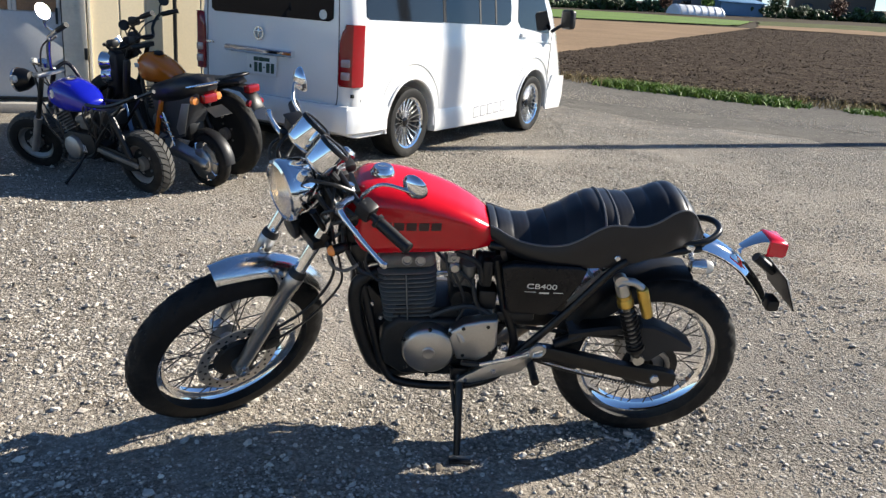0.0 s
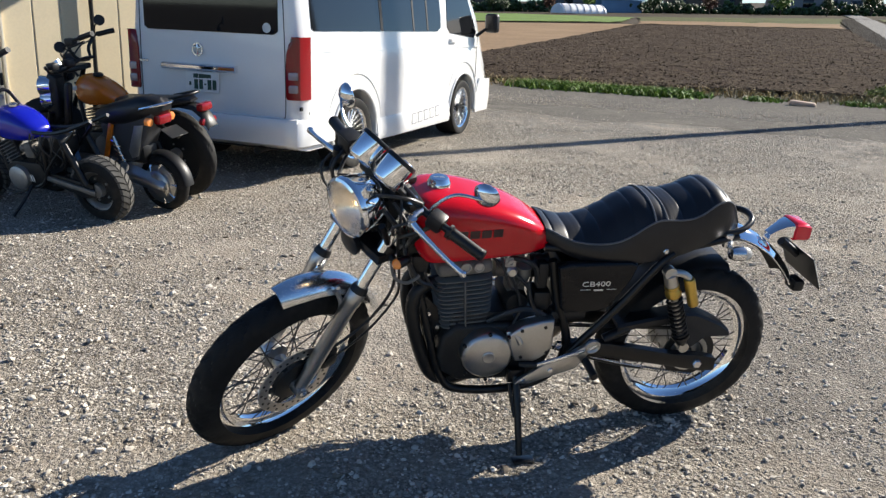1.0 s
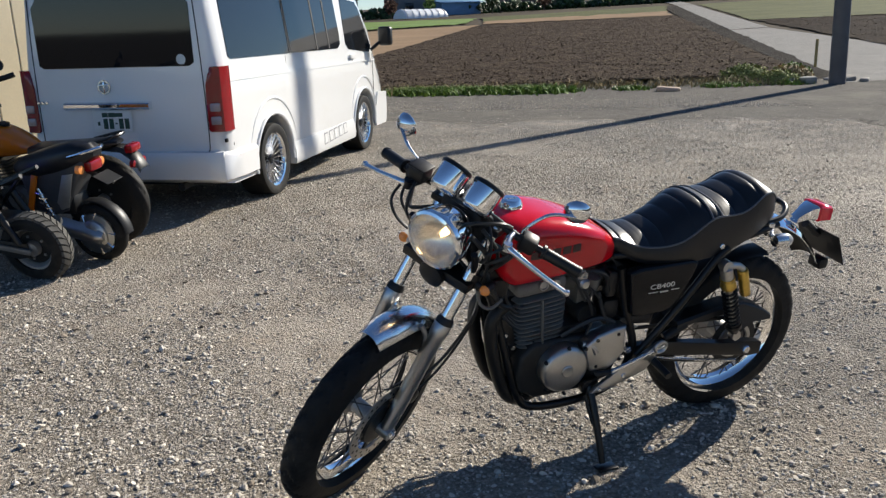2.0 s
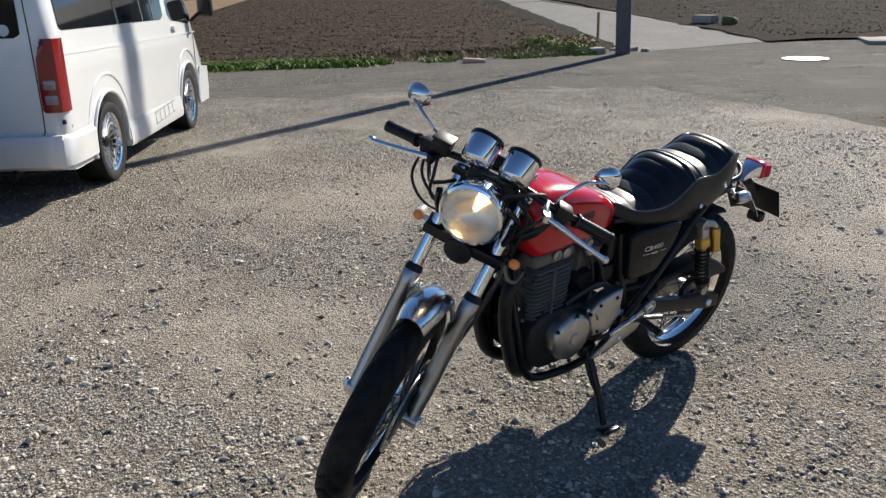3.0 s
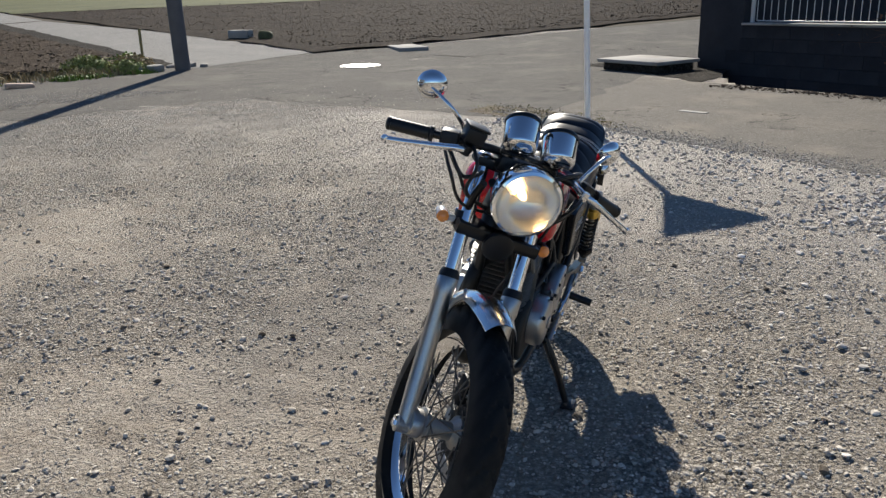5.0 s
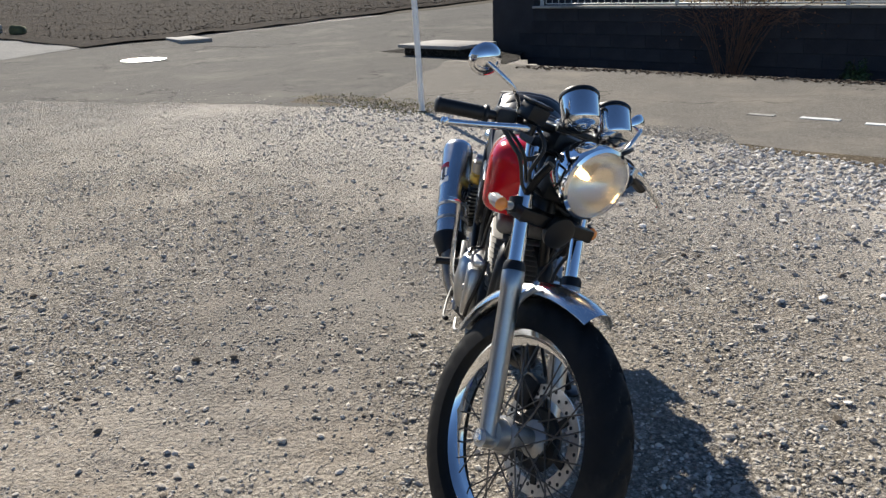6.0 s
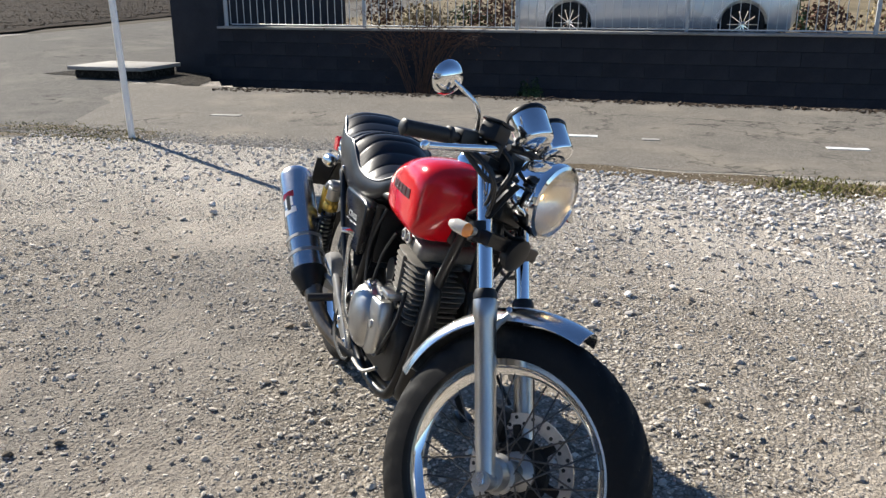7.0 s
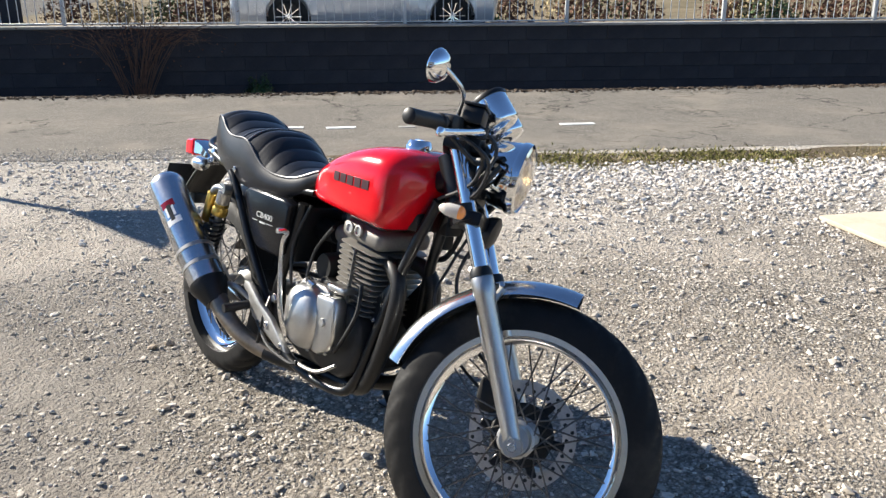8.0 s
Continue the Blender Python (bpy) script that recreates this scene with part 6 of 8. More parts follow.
    # rear face
    part("rear_window", loft([[(x, y, z) for y, z in ((-0.66, 1.19), (-0.62, 1.165), (0.62, 1.165), (0.66, 1.19), (0.66, 1.62), (0.60, 1.70), (-0.60, 1.70), (-0.66, 1.62))] for x in (0.02, -0.014)]), M_VAN_GLASS, v, "dark tinted rear window")
    part("window_sticker", turned([(0, 0), (0.038, 0), (0.038, 0.002), (0, 0.002)], (-0.0145, -0.56, 1.215), (-1, 0, 0), 20), M_STEEL_GREY, v)
    part("tailgate_gap", tube([(-0.006, 0.70, 0.52), (-0.006, 0.72, 0.60), (-0.006, 0.715, 1.2), (-0.004, 0.69, 1.75)], 0.004, 6), M_SEAM, v)
    part("tailgate_gap", tube([(-0.006, -0.70, 0.52), (-0.006, -0.72, 0.60), (-0.006, -0.715, 1.2), (-0.004, -0.69, 1.75)], 0.004, 6), M_SEAM, v)
    part("bumper", loft([[(x * k, y, z) for x, z in ((-0.035, 0.29), (-0.075, 0.31), (-0.085, 0.40), (-0.082, 0.485), (-0.06, 0.515), (0.0, 0.52), (0.0, 0.28))] for y, k in ((-0.83, 0.3), (-0.80, 0.7), (-0.72, 0.95), (-0.3, 1.0), (0.3, 1.0), (0.72, 0.95), (0.80, 0.7), (0.83, 0.3))]), M_VAN, v, "white wrap-round rear bumper")
    for s in (-1, 1):
        part("bumper_side", loft([[(x, s * (y + dy), z) for dy, z in ((0.0, 0.28), (0.03, 0.30), (0.034, 0.48), (0.0, 0.515))] for x, y in ((-0.02, 0.80), (0.03, 0.835), (0.25, 0.85), (0.49, 0.85))]), M_VAN, v, "white bumper corner")
    part("tailgate_handle", loft([[(-0.03 - dx, y, 0.878 + dz) for dx, dz in ((-0.02, -0.03), (0.012, -0.028), (0.028, -0.012), (0.028, 0.012), (0.014, 0.026), (-0.02, 0.03))] for y in (-0.27, -0.25, 0.0, 0.43, 0.47)]), M_CHROME, v, "wide chrome tailgate handle")
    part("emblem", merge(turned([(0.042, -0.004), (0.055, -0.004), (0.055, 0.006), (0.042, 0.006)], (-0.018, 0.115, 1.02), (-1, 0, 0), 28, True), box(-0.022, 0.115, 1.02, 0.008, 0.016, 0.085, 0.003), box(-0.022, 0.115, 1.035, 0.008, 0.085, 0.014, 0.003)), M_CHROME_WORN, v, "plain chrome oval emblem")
    for k in range(5):
        part("name_bar", box(-0.014, 0.79 - 0.035 * k, 0.905, 0.006, 0.026, 0.022, 0.002, 1), M_CHROME_WORN, v)
    plate = part("number_plate", box(-0.026, 0.075, 0.76, 0.008, 0.335, 0.165, 0.003, 1), M_PLATE, v, "white number plate with dark green marks")
    for y, z, w, h in ((0.135, 0.808, 0.05, 0.035), (0.08, 0.808, 0.05, 0.035), (0.02, 0.808, 0.075, 0.03), (0.195, 0.742, 0.02, 0.03), (0.135, 0.74, 0.038, 0.08), (0.085, 0.74, 0.038, 0.08), (0.042, 0.742, 0.02, 0.012), (0.0, 0.74, 0.038, 0.08), (-0.05, 0.74, 0.038, 0.08)):
        part("plate_bar", box(-0.0305, y, z, 0.003, w, h, 0), M_PLATE_INK, plate)
    part("reflector", box(0.03, -0.842, 0.60, 0.03, 0.02, 0.03, 0.004), M_BLACK_PLASTIC, v)
    part("exhaust_tip", rod((-0.03, -0.45, 0.24), (0.25, -0.45, 0.26), 0.03, 14), M_DARK_METAL, v)
    part("underbody", box(2.2, 0, 0.30, 4.2, 1.3, 0.14, 0.03), M_BLACK_PLASTIC, v)
    for x in (0.9, 3.47):
        for s in (-1, 1):
            wh = part("wheel", ring_mesh([(0.205, -0.11), (0.232, -0.11), (0.238, -0.10), (0.215, -0.085), (0.205, 0.08), (0.238, 0.10), (0.232, 0.108), (0.214, 0.10), (0.20, 0.06)], 56), M_RIM, v, "multi-spoke black and silver alloy wheel", m=pose(x, s * 0.735, 0.312, 0, 0, 0 if s > 0 else 180))
            part("tyre", ring_mesh([(0.23, -0.11), (0.28, -0.122), (0.305, -0.115), (0.312, -0.09), (0.312, 0.09), (0.305, 0.115), (0.28, 0.122), (0.23, 0.108)], 64), M_RUBBER, wh, "low-profile tyre")
            part("wheel_well", turned([(0, 0), (0.21, 0), (0.21, 0.01), (0, 0.01)], (0, 0.02, 0), (0, 1, 0), 32), M_SEAM, wh)
            part("wheel_centre", turned([(0, 0.03), (0.05, 0.03), (0.046, 0.062), (0.03, 0.07), (0, 0.07)], (0, 0, 0), (0, 1, 0), 24), M_GLOSS_BLACK, wh)
            for i in range(20):
                a = 2 * math.pi * i / 20
                mm = Matrix.Rotation(a, 4, "Y")
                if i == 0:
                    sp = part("wheel_spoke", loft([[(r, y + dy, w * c) for dy, c in ((0, -1), (0.012, -0.5), (0.012, 0.5), (0, 1))] for r, y, w in ((0.04, 0.05, 0.004), (0.12, 0.058, 0.0045), (0.21, 0.085, 0.0075))]), M_CHROME_WORN, wh, m=mm)
                else:
                    again(sp, mm, wh)


build_van()


# ---- parked small motorcycles ----
def at_line(x, dep):
    """A place beside the blue bike: x forwards from its rear wheel, dep to the far side."""
    a = radians(155.1)
    return (-2.15 + x * math.cos(a) + dep * math.sin(a), 5.36 + x * math.sin(a) - dep * math.cos(a) * 1.0, 0)


def chevron_tread(R, w, n, rise_=0.006):
    """Slanting tread blocks in pairs round a tyre about the y axis."""
    bms = []
    for i in range(n):
        a0 = 2 * math.pi * i / n
        da = 2 * math.pi / n * 0.78
        for s in (-1, 1):
            lo_r, hi_r = [], []
            for y, lag in ((0.004, 0.0), (0.22 * w, 0.55), (0.40 * w, 0.95)):
                r = R - 0.55 * (R * 0.16) * (y / (0.5 * w)) ** 2.6
                for q in (0, 1):
                    a = a0 + da * q - lag * da
                    lo_r.append(((r - 0.012) * math.cos(a), s * y, (r - 0.012) * math.sin(a)))
                    hi_r.append(((r + rise_) * math.cos(a), s * y, (r + rise_) * math.sin(a)))
            order = (0, 2, 4, 5, 3, 1)
            bms.append(loft([[lo_r[k] for k in order], [hi_r[k] for k in order]]))
    return merge(*bms)


def small_wheel(name, parent, m, R, w, r, knob, rim_mat=M_ALLOY_DULL, disc_mat=M_DARK_METAL, tread=0):
    wh = part(name, rim_mesh(r, w * 0.7), rim_mat, parent, m=m)
    ty = part("tyre", tyre_mesh(R - (0.005 if tread else 0), w, r + 0.006, 98, 97 if tread else knob, 0.0 if tread else 0.008), M_RUBBER, wh, "black block-tread tyre")
    if tread:
        part("tread", chevron_tread(R - 0.004, w, tread), M_TREAD_DUST, ty, "dusty grey chevron tread")
    part("wheel_disc", ring_mesh([(0.01, -0.02), (r - 0.02, -0.012), (r - 0.015, 0.012), (0.01, 0.02)], 36), disc_mat, wh)
    part("hub", ring_mesh([(0.008, -0.06), (0.045, -0.055), (0.05, 0.0), (0.045, 0.055), (0.008, 0.06)], 24), M_ALLOY_DULL, wh)
    for k in range(5):
        part("rim_bolt", bolt((0.075 * math.cos(k * 1.257), 0.012, 0.075 * math.sin(k * 1.257)), (0, 1, 0), 0.009, 0.012), M_ALLOY_DULL, wh)
    return wh


def turned_front(pivot, axis, angle):
    return Matrix.Translation(pivot) @ Matrix.Rotation(angle, 4, Vector(axis)) @ Matrix.Translation(-Vector(pivot))


def tank_mesh(tp, lo, wd, e=2.6, n=24):
    x0, x1 = tp[0][0], tp[-1][0]
    return loft([superloop(x, soft_table(lo, x), soft_table(tp, x), soft_table(wd, x), e, 3.0, 30) for x in [x0 + (x1 - x0) * k / (n - 1) for k in range(n)]])


def build_blue_bike():
    a = radians(155.1)
    m = Matrix.Translation((-2.13, 5.46, 0)) @ Matrix.Rotation(a, 4, "Z") @ Matrix.Rotation(radians(-10), 4, "X")
    b = thing("motorcycle", m, "small stripped motorcycle with blue tank and no seat", "motorcycle", "parked small motorcycles")
    ST = turned_front((1.15, 0, 0.21), (-0.468, 0, 0.884), radians(26))
    small_wheel("rear_wheel", b, pose(0.06, 0, 0.212), 0.222, 0.120, 0.128, 7, tread=30)
    small_wheel("front_wheel", b, ST @ pose(1.17, 0, 0.212), 0.222, 0.115, 0.128, 7, tread=30)
    tank = part("fuel_tank", tank_mesh([(0.44, 0.575), (0.465, 0.62), (0.52, 0.665), (0.61, 0.708), (0.70, 0.722), (0.79, 0.705), (0.85, 0.66), (0.865, 0.625)],
                                       [(0.44, 0.545), (0.465, 0.52), (0.55, 0.505), (0.66, 0.50), (0.78, 0.52), (0.84, 0.56), (0.865, 0.59)],
                                       [(0.44, 0.045), (0.465, 0.085), (0.55, 0.122), (0.68, 0.134), (0.79, 0.118), (0.84, 0.085), (0.865, 0.05)]), M_BLUE, b, "glossy deep blue fuel tank", angle=60)
    part("fuel_cap", turned([(0, 0), (0.032, 0), (0.032, 0.012), (0.02, 0.02), (0, 0.02)], (0.66, 0, 0.717), (0, 0, 1), 20), M_CHROME_WORN, tank)
    part("badge", turned([(0, 0), (0.030, 0), (0.030, 0.003), (0, 0.004)], (0.735, 0.121, 0.63), (0.2, 1, 0.15), 20), M_BADGE, tank, "plain pale oval badge")
    for s in (-1, 1):
        part("fork_leg", rod((1.165, s * 0.088, 0.18), (1.045, s * 0.088, 0.42), 0.025, 14), M_ALLOY_DULL, b, "grey alloy fork leg", m=ST)
        part("fork_tube", rod((1.045, s * 0.088, 0.42), (0.89, s * 0.088, 0.74), 0.017, 12), M_DARK_METAL, b, m=ST)
        part("fork_cap", rod((1.055, s * 0.088, 0.40), (1.035, s * 0.088, 0.44), 0.029, 14), M_ALLOY_DULL, b, m=ST)
        part("lower_frame_tube", tube([(0.86, s * 0.03, 0.66), (0.80, s * 0.06, 0.45), (0.72, s * 0.08, 0.25), (0.55, s * 0.09, 0.20), (0.42, s * 0.09, 0.28), (0.40, s * 0.085, 0.50)], 0.013, 8), M_BLACK_PAINT, b)
        part("seat_rail", tube([(0.84, s * 0.03, 0.60), (0.45, s * 0.07, 0.575), (0.22, s * 0.08, 0.60), (-0.04, s * 0.075, 0.69)], 0.013, 8), M_BLACK_PAINT, b)
        part("rear_stay", tube([(0.10, s * 0.08, 0.62), (0.25, s * 0.09, 0.48), (0.40, s * 0.09, 0.33)], 0.012, 8), M_BLACK_PAINT, b)
        part("swingarm", moved(box(0, 0, 0, 0.40, 0.018, 0.034, 0.006), pose(0.23, s * 0.088, 0.245, 0, -10, 0)), M_FIN, b, "scuffed grey swingarm")
        part("shock_absorber", rod((0.20, s * 0.10, 0.54), (0.08, s * 0.10, 0.27), 0.022, 10), M_BLACK_PAINT, b)
        part("turn_signal", turned([(0, -0.02), (0.024, -0.012), (0.028, 0.012), (0.016, 0.022), (0, 0.024)], (1.06, s * 0.14, 0.76), (1, 0, 0), 16), M_CLEAR_LENS, b, m=ST)
    part("handlebar", tube([(0.87, -0.05, 0.76), (0.86, 0.0, 0.77), (0.80, 0.03, 0.90), (0.735, 0.05, 0.99), (0.66, 0.06, 1.035), (0.58, 0.065, 1.065)], 0.016, 10), M_CHROME_WORN, b, "tall chrome handlebar")
    part("grip", rod((0.61, 0.063, 1.055), (0.50, 0.07, 1.10), 0.018, 12), M_BLACK_PLASTIC, b)
    part("folded_bar", tube([(0.86, -0.04, 0.76), (0.84, -0.12, 0.78), (0.80, -0.17, 0.66), (0.78, -0.18, 0.52)], 0.013, 10), M_BLACK_PAINT, b, "folded-down handlebar half")
    part("lever", tube([(0.72, 0.06, 1.0), (0.66, 0.10, 0.985), (0.57, 0.11, 1.03)], 0.006, 7), M_CHROME_WORN, b)
    part("yoke", box(0.89, 0, 0.735, 0.07, 0.22, 0.03, 0.008), M_ALLOY_DULL, b)
    hl = part("headlight", turned([(0, -0.11), (0.05, -0.10), (0.076, -0.05), (0.082, 0.0), (0, 0.0)], (1.13, 0, 0.69), (1, 0, -0.05), 28), M_BLACK_PAINT, b, "black round headlight with a chrome ring", m=ST)
    part("headlight_ring", turned([(0.074, -0.008), (0.084, -0.008), (0.086, 0.006), (0.076, 0.012)], (1.13, 0, 0.69), (1, 0, -0.05), 28, True), M_CHROME, hl)
    part("headlight_lens", turned([(0, 0), (0.076, 0), (0.07, 0.015), (0.04, 0.025), (0, 0.028)], (1.13, 0, 0.69), (1, 0, -0.05), 28), M_LENS, hl)
    part("gauge", turned([(0, -0.03), (0.035, -0.02), (0.038, 0.02), (0, 0.022)], (0.90, 0.02, 0.80), (-0.4, 0, 1), 22), M_CHROME_WORN, b)
    c = Vector((0.60, 0.15, 1.19))
    mir = part("mirror", turned([(0, -0.02), (0.04, -0.015), (0.056, 0.0), (0.053, 0.006), (0, 0.006)], c, m.to_3x3().inverted() @ Vector((0.86, -0.34, 0.38)), 26), M_CHROME_WORN, b, "round chrome mirror catching the sun")
    part("mirror_stalk", tube([(0.66, 0.06, 1.04), (0.665, 0.10, 1.08), (0.63, 0.13, 1.12), c - Vector((0, 0.01, 0.03))], 0.010, 8), M_CHROME, mir)
    eng = part("engine", merge(prism([(0.76, 0.24), (0.76, 0.33), (0.68, 0.37), (0.46, 0.37), (0.42, 0.28), (0.48, 0.19), (0.68, 0.19)], -0.09, 0.09, 0.012), prism([(0.62, 0.36), (0.74, 0.34), (0.80, 0.48), (0.68, 0.52)], -0.06, 0.06, 0.01)), M_DARK_METAL, b, "small dark alloy engine")
    part("engine_cover", turned([(0, 0), (0.082, 0), (0.078, 0.035), (0.06, 0.045), (0, 0.047)], (0.64, 0.085, 0.265), (0, 1, 0), 28), M_ALLOY_DULL, eng, "round grey engine cover")
    for k in range(3):
        part("cover_slot", moved(box(0, 0, 0, 0.008, 0.004, 0.05, 0.002, 1), pose(0.565 - 0.018 * k, 0.098, 0.265, 0, 12, 0)), M_LABEL_WHITE, eng)
    for k in range(7):
        part("cooling_fin", moved(box(0, 0, 0, 0.13, 0.15, 0.005, 0.002, 1), pose(0.70 + 0.010 * k, 0, 0.375 + 0.019 * k, 0, 24, 0)), M_ALLOY_DULL, eng)
    part("carburettor", merge(box(0.55, 0.03, 0.44, 0.08, 0.08, 0.10, 0.015), rod((0.50, 0.03, 0.46), (0.64, 0.03, 0.44), 0.025, 12)), M_FIN, eng, "small grey carburettor")
    part("exhaust_pipe", tube([(0.78, -0.04, 0.42), (0.84, -0.08, 0.34), (0.79, -0.12, 0.20), (0.50, -0.14, 0.19), (0.20, -0.15, 0.26), (-0.02, -0.15, 0.32)], [0.016, 0.016, 0.016, 0.02, 0.035, 0.035], 10), M_EXHAUST, b)
    part("battery_tray", merge(box(0.33, 0, 0.50, 0.17, 0.14, 0.10, 0.01), box(0.42, 0, 0.42, 0.10, 0.12, 0.16, 0.01)), M_BLACK_PLASTIC, b, "black tray where the seat is missing")
    for i in range(9):
        p0 = Vector((0.48 - 0.03 * i, 0.085, 0.57 - 0.01 * (i % 3)))
        part("wire", tube([p0, p0 + Vector((0.03 * math.sin(i * 2.1), 0.02, -0.07)), p0 + Vector((-0.04 * math.cos(i * 1.7), 0.01, -0.14)), p0 + Vector((0.02, -0.01, -0.20))], 0.0055, 6), M_CABLE, b)
    part("side_stand", tube([(0.55, 0.10, 0.22), (0.58, 0.17, 0.13), (0.61, 0.255, 0.048)], 0.010, 8), M_BLACK_PAINT, b)
    part("foot_lever", tube([(0.56, 0.13, 0.20), (0.64, 0.15, 0.17), (0.74, 0.15, 0.19)], 0.008, 7), M_DARK_METAL, b)
    part("chain_case", prism([(0.42, 0.31), (0.14, 0.27), (0.06, 0.26), (0.06, 0.17), (0.14, 0.16), (0.42, 0.24)], 0.060, 0.075, 0.004), M_DARK_METAL, b)
    for pts in ([(0.84, 0.08, 0.80), (0.95, 0.06, 0.80), (0.95, 0.02, 0.68), (0.86, 0.0, 0.60)], [(0.72, 0.06, 0.99), (0.80, 0.08, 0.92), (0.90, 0.04, 0.76), (0.86, 0.02, 0.62)], [(0.98, 0.05, 0.70), (0.92, 0.08, 0.55), (0.84, 0.07, 0.42), (0.76, 0.08, 0.32)], [(1.0, 0.03, 0.66), (0.95, 0.08, 0.48), (0.90, 0.08, 0.36), (0.76, 0.09, 0.27)]):
        part("cable", tube(pts, 0.006, 6), M_CABLE, b)


def build_scooter():
    o = at_line(0.03, 0.52)
    m = Matrix.Translation(o) @ Matrix.Rotation(radians(153), 4, "Z") @ Matrix.Rotation(radians(-7), 4, "X")
    b = thing("scooter", m, "small scooter with black seat, grey panels and orange strut", "scooter", "parked small motorcycles")
    rw = small_wheel("rear_wheel", b, pose(-0.09, 0, 0.195), 0.195, 0.088, 0.135, 96, M_RIM, M_ALLOY)
    small_wheel("front_wheel", b, pose(0.98, 0, 0.195, 0, 0, 12), 0.195, 0.088, 0.135, 96, M_RIM, M_ALLOY)
    for k in range(9):
        r = Matrix.Rotation(2 * math.pi * k / 9, 4, "Y")
        part("swirl_spoke", moved(loft([[(x, y - 0.005, z - h), (x, y + 0.008, z), (x, y - 0.005, z + h)] for x, y, z, h in ((0.035, 0.05, 0.0, 0.010), (0.085, 0.055, 0.018, 0.013), (0.132, 0.045, 0.05, 0.010))]), r), M_RIM, rw)
    part("seat", loft([superloop(x, zb, zt, w, 2.6, 3, 24) for x, zb, zt, w in ((-0.20, 0.705, 0.74, 0.045), (-0.16, 0.67, 0.785, 0.08), (-0.05, 0.635, 0.80, 0.105), (0.08, 0.60, 0.775, 0.118), (0.22, 0.575, 0.735, 0.112), (0.33, 0.575, 0.70, 0.09), (0.40, 0.60, 0.66, 0.045))]), M_VINYL, b, "black scooter seat")
    part("tail_panel", prism([(0.34, 0.60), (0.0, 0.68), (-0.15, 0.70), (-0.12, 0.63), (-0.02, 0.48), (0.04, 0.36), (0.14, 0.33), (0.30, 0.36)], -0.085, 0.085, 0.02, 3), M_SCOOT_GREY, b, "dark grey body panel")
    part("side_panel", prism([(0.02, 0.60), (-0.06, 0.61), (-0.02, 0.50), (0.02, 0.39), (0.08, 0.37), (0.10, 0.42)], 0.088, 0.094, 0.003), M_ALLOY_DULL, b, "plain grey side panel")
    for s in (-1, 1):
        part("strut", moved(box(0, 0, 0, 0.042, 0.014, 0.30, 0.005), pose(0.265, s * 0.10, 0.46, 0, -21, 0)), M_ORANGE, b, "orange body strut")
        part("fork_leg", rod((0.98, s * 0.07, 0.19), (0.80, s * 0.06, 0.62), 0.02, 10), M_BLACK_PAINT, b)
        part("shock_absorber", merge(rod((0.20, s * 0.11, 0.52), (0.12, s * 0.11, 0.29), 0.012, 10), tube([(0.195 - 0.06 * k / 40 + 0.024 * math.cos(k * 0.95), s * 0.11 + 0.024 * math.sin(k * 0.95), 0.50 - 0.19 * k / 40) for k in range(41)], 0.005, 5, 1)), M_CHROME_WORN, b, "bright coil spring shock")
        part("turn_signal", turned([(0, -0.02), (0.027, -0.01), (0.027, 0.02), (0, 0.026)], (-0.12, s * 0.105, 0.64), (-1, 0, 0), 16), M_AMBER_ON, b, "amber rear signal")
    part("tail_light", moved(box(0, 0, 0, 0.06, 0.12, 0.065, 0.014), pose(-0.15, 0, 0.645)), M_RED_LENS, b, "red tail lens")
    part("grab_rail", tube([(-0.06, 0.10, 0.72), (-0.17, 0.085, 0.745), (-0.225, 0, 0.755), (-0.17, -0.085, 0.745), (-0.06, -0.10, 0.72)], 0.010, 8), M_CHROME, b)
    part("number_plate", moved(box(0, 0, 0, 0.004, 0.16, 0.11, 0.002, 1), pose(-0.235, 0, 0.565, 0, 62, 0)), M_DARK_METAL, b, "plain grey back of a tilted plate")
    part("plate_stay", tube([(-0.10, 0, 0.60), (-0.20, 0, 0.56), (-0.27, 0, 0.53)], 0.014, 8), M_BLACK_PLASTIC, b)
    part("rear_fender", loft([[(-0.09 + 0.225 * math.cos(t) * k, y, 0.195 + 0.225 * math.sin(t) * k) for y, k in ((-0.046, 0.95), (-0.03, 1.0), (0.03, 1.0), (0.046, 0.95), (0.03, 0.985), (-0.03, 0.985))] for t in [radians(v) for v in range(80, 190, 10)]]), M_BLACK_PLASTIC, b)
    part("drive_case", loft([[(x, 0.065 + 0.05 * math.sin(math.pi * j / 9) * k, z - h + 2 * h * j / 9) for j in range(10)] for x, z, h, k in ((0.32, 0.28, 0.05, 0.9), (0.28, 0.28, 0.08, 1.2), (0.12, 0.25, 0.07, 1.1), (0.0, 0.22, 0.065, 1.1), (-0.09, 0.20, 0.08, 1.4), (-0.15, 0.195, 0.06, 1.2), (-0.175, 0.195, 0.03, 0.9))]), M_ALLOY, b, "alloy drive casing")
    part("wheel_face", ring_mesh([(0.085, 0.045), (0.132, 0.038), (0.132, 0.048), (0.085, 0.062)], 40), M_ALLOY, rw, "bright alloy wheel face")
    part("hub_cover", turned([(0, 0.03), (0.10, 0.03), (0.095, 0.075), (0.06, 0.10), (0, 0.11)], (-0.09, 0, 0.195), (0, 1, 0), 30), M_ALLOY, b, "round alloy hub casing")
    part("kick_cover", turned([(0, 0), (0.05, 0), (0.046, 0.02), (0.02, 0.024), (0, 0.02)], (0.20, 0.10, 0.30), (0, 1, 0), 22), M_CHROME_WORN, b)
    part("air_box", box(0.10, 0.0, 0.40, 0.22, 0.14, 0.14, 0.02), M_BLACK_PLASTIC, b)
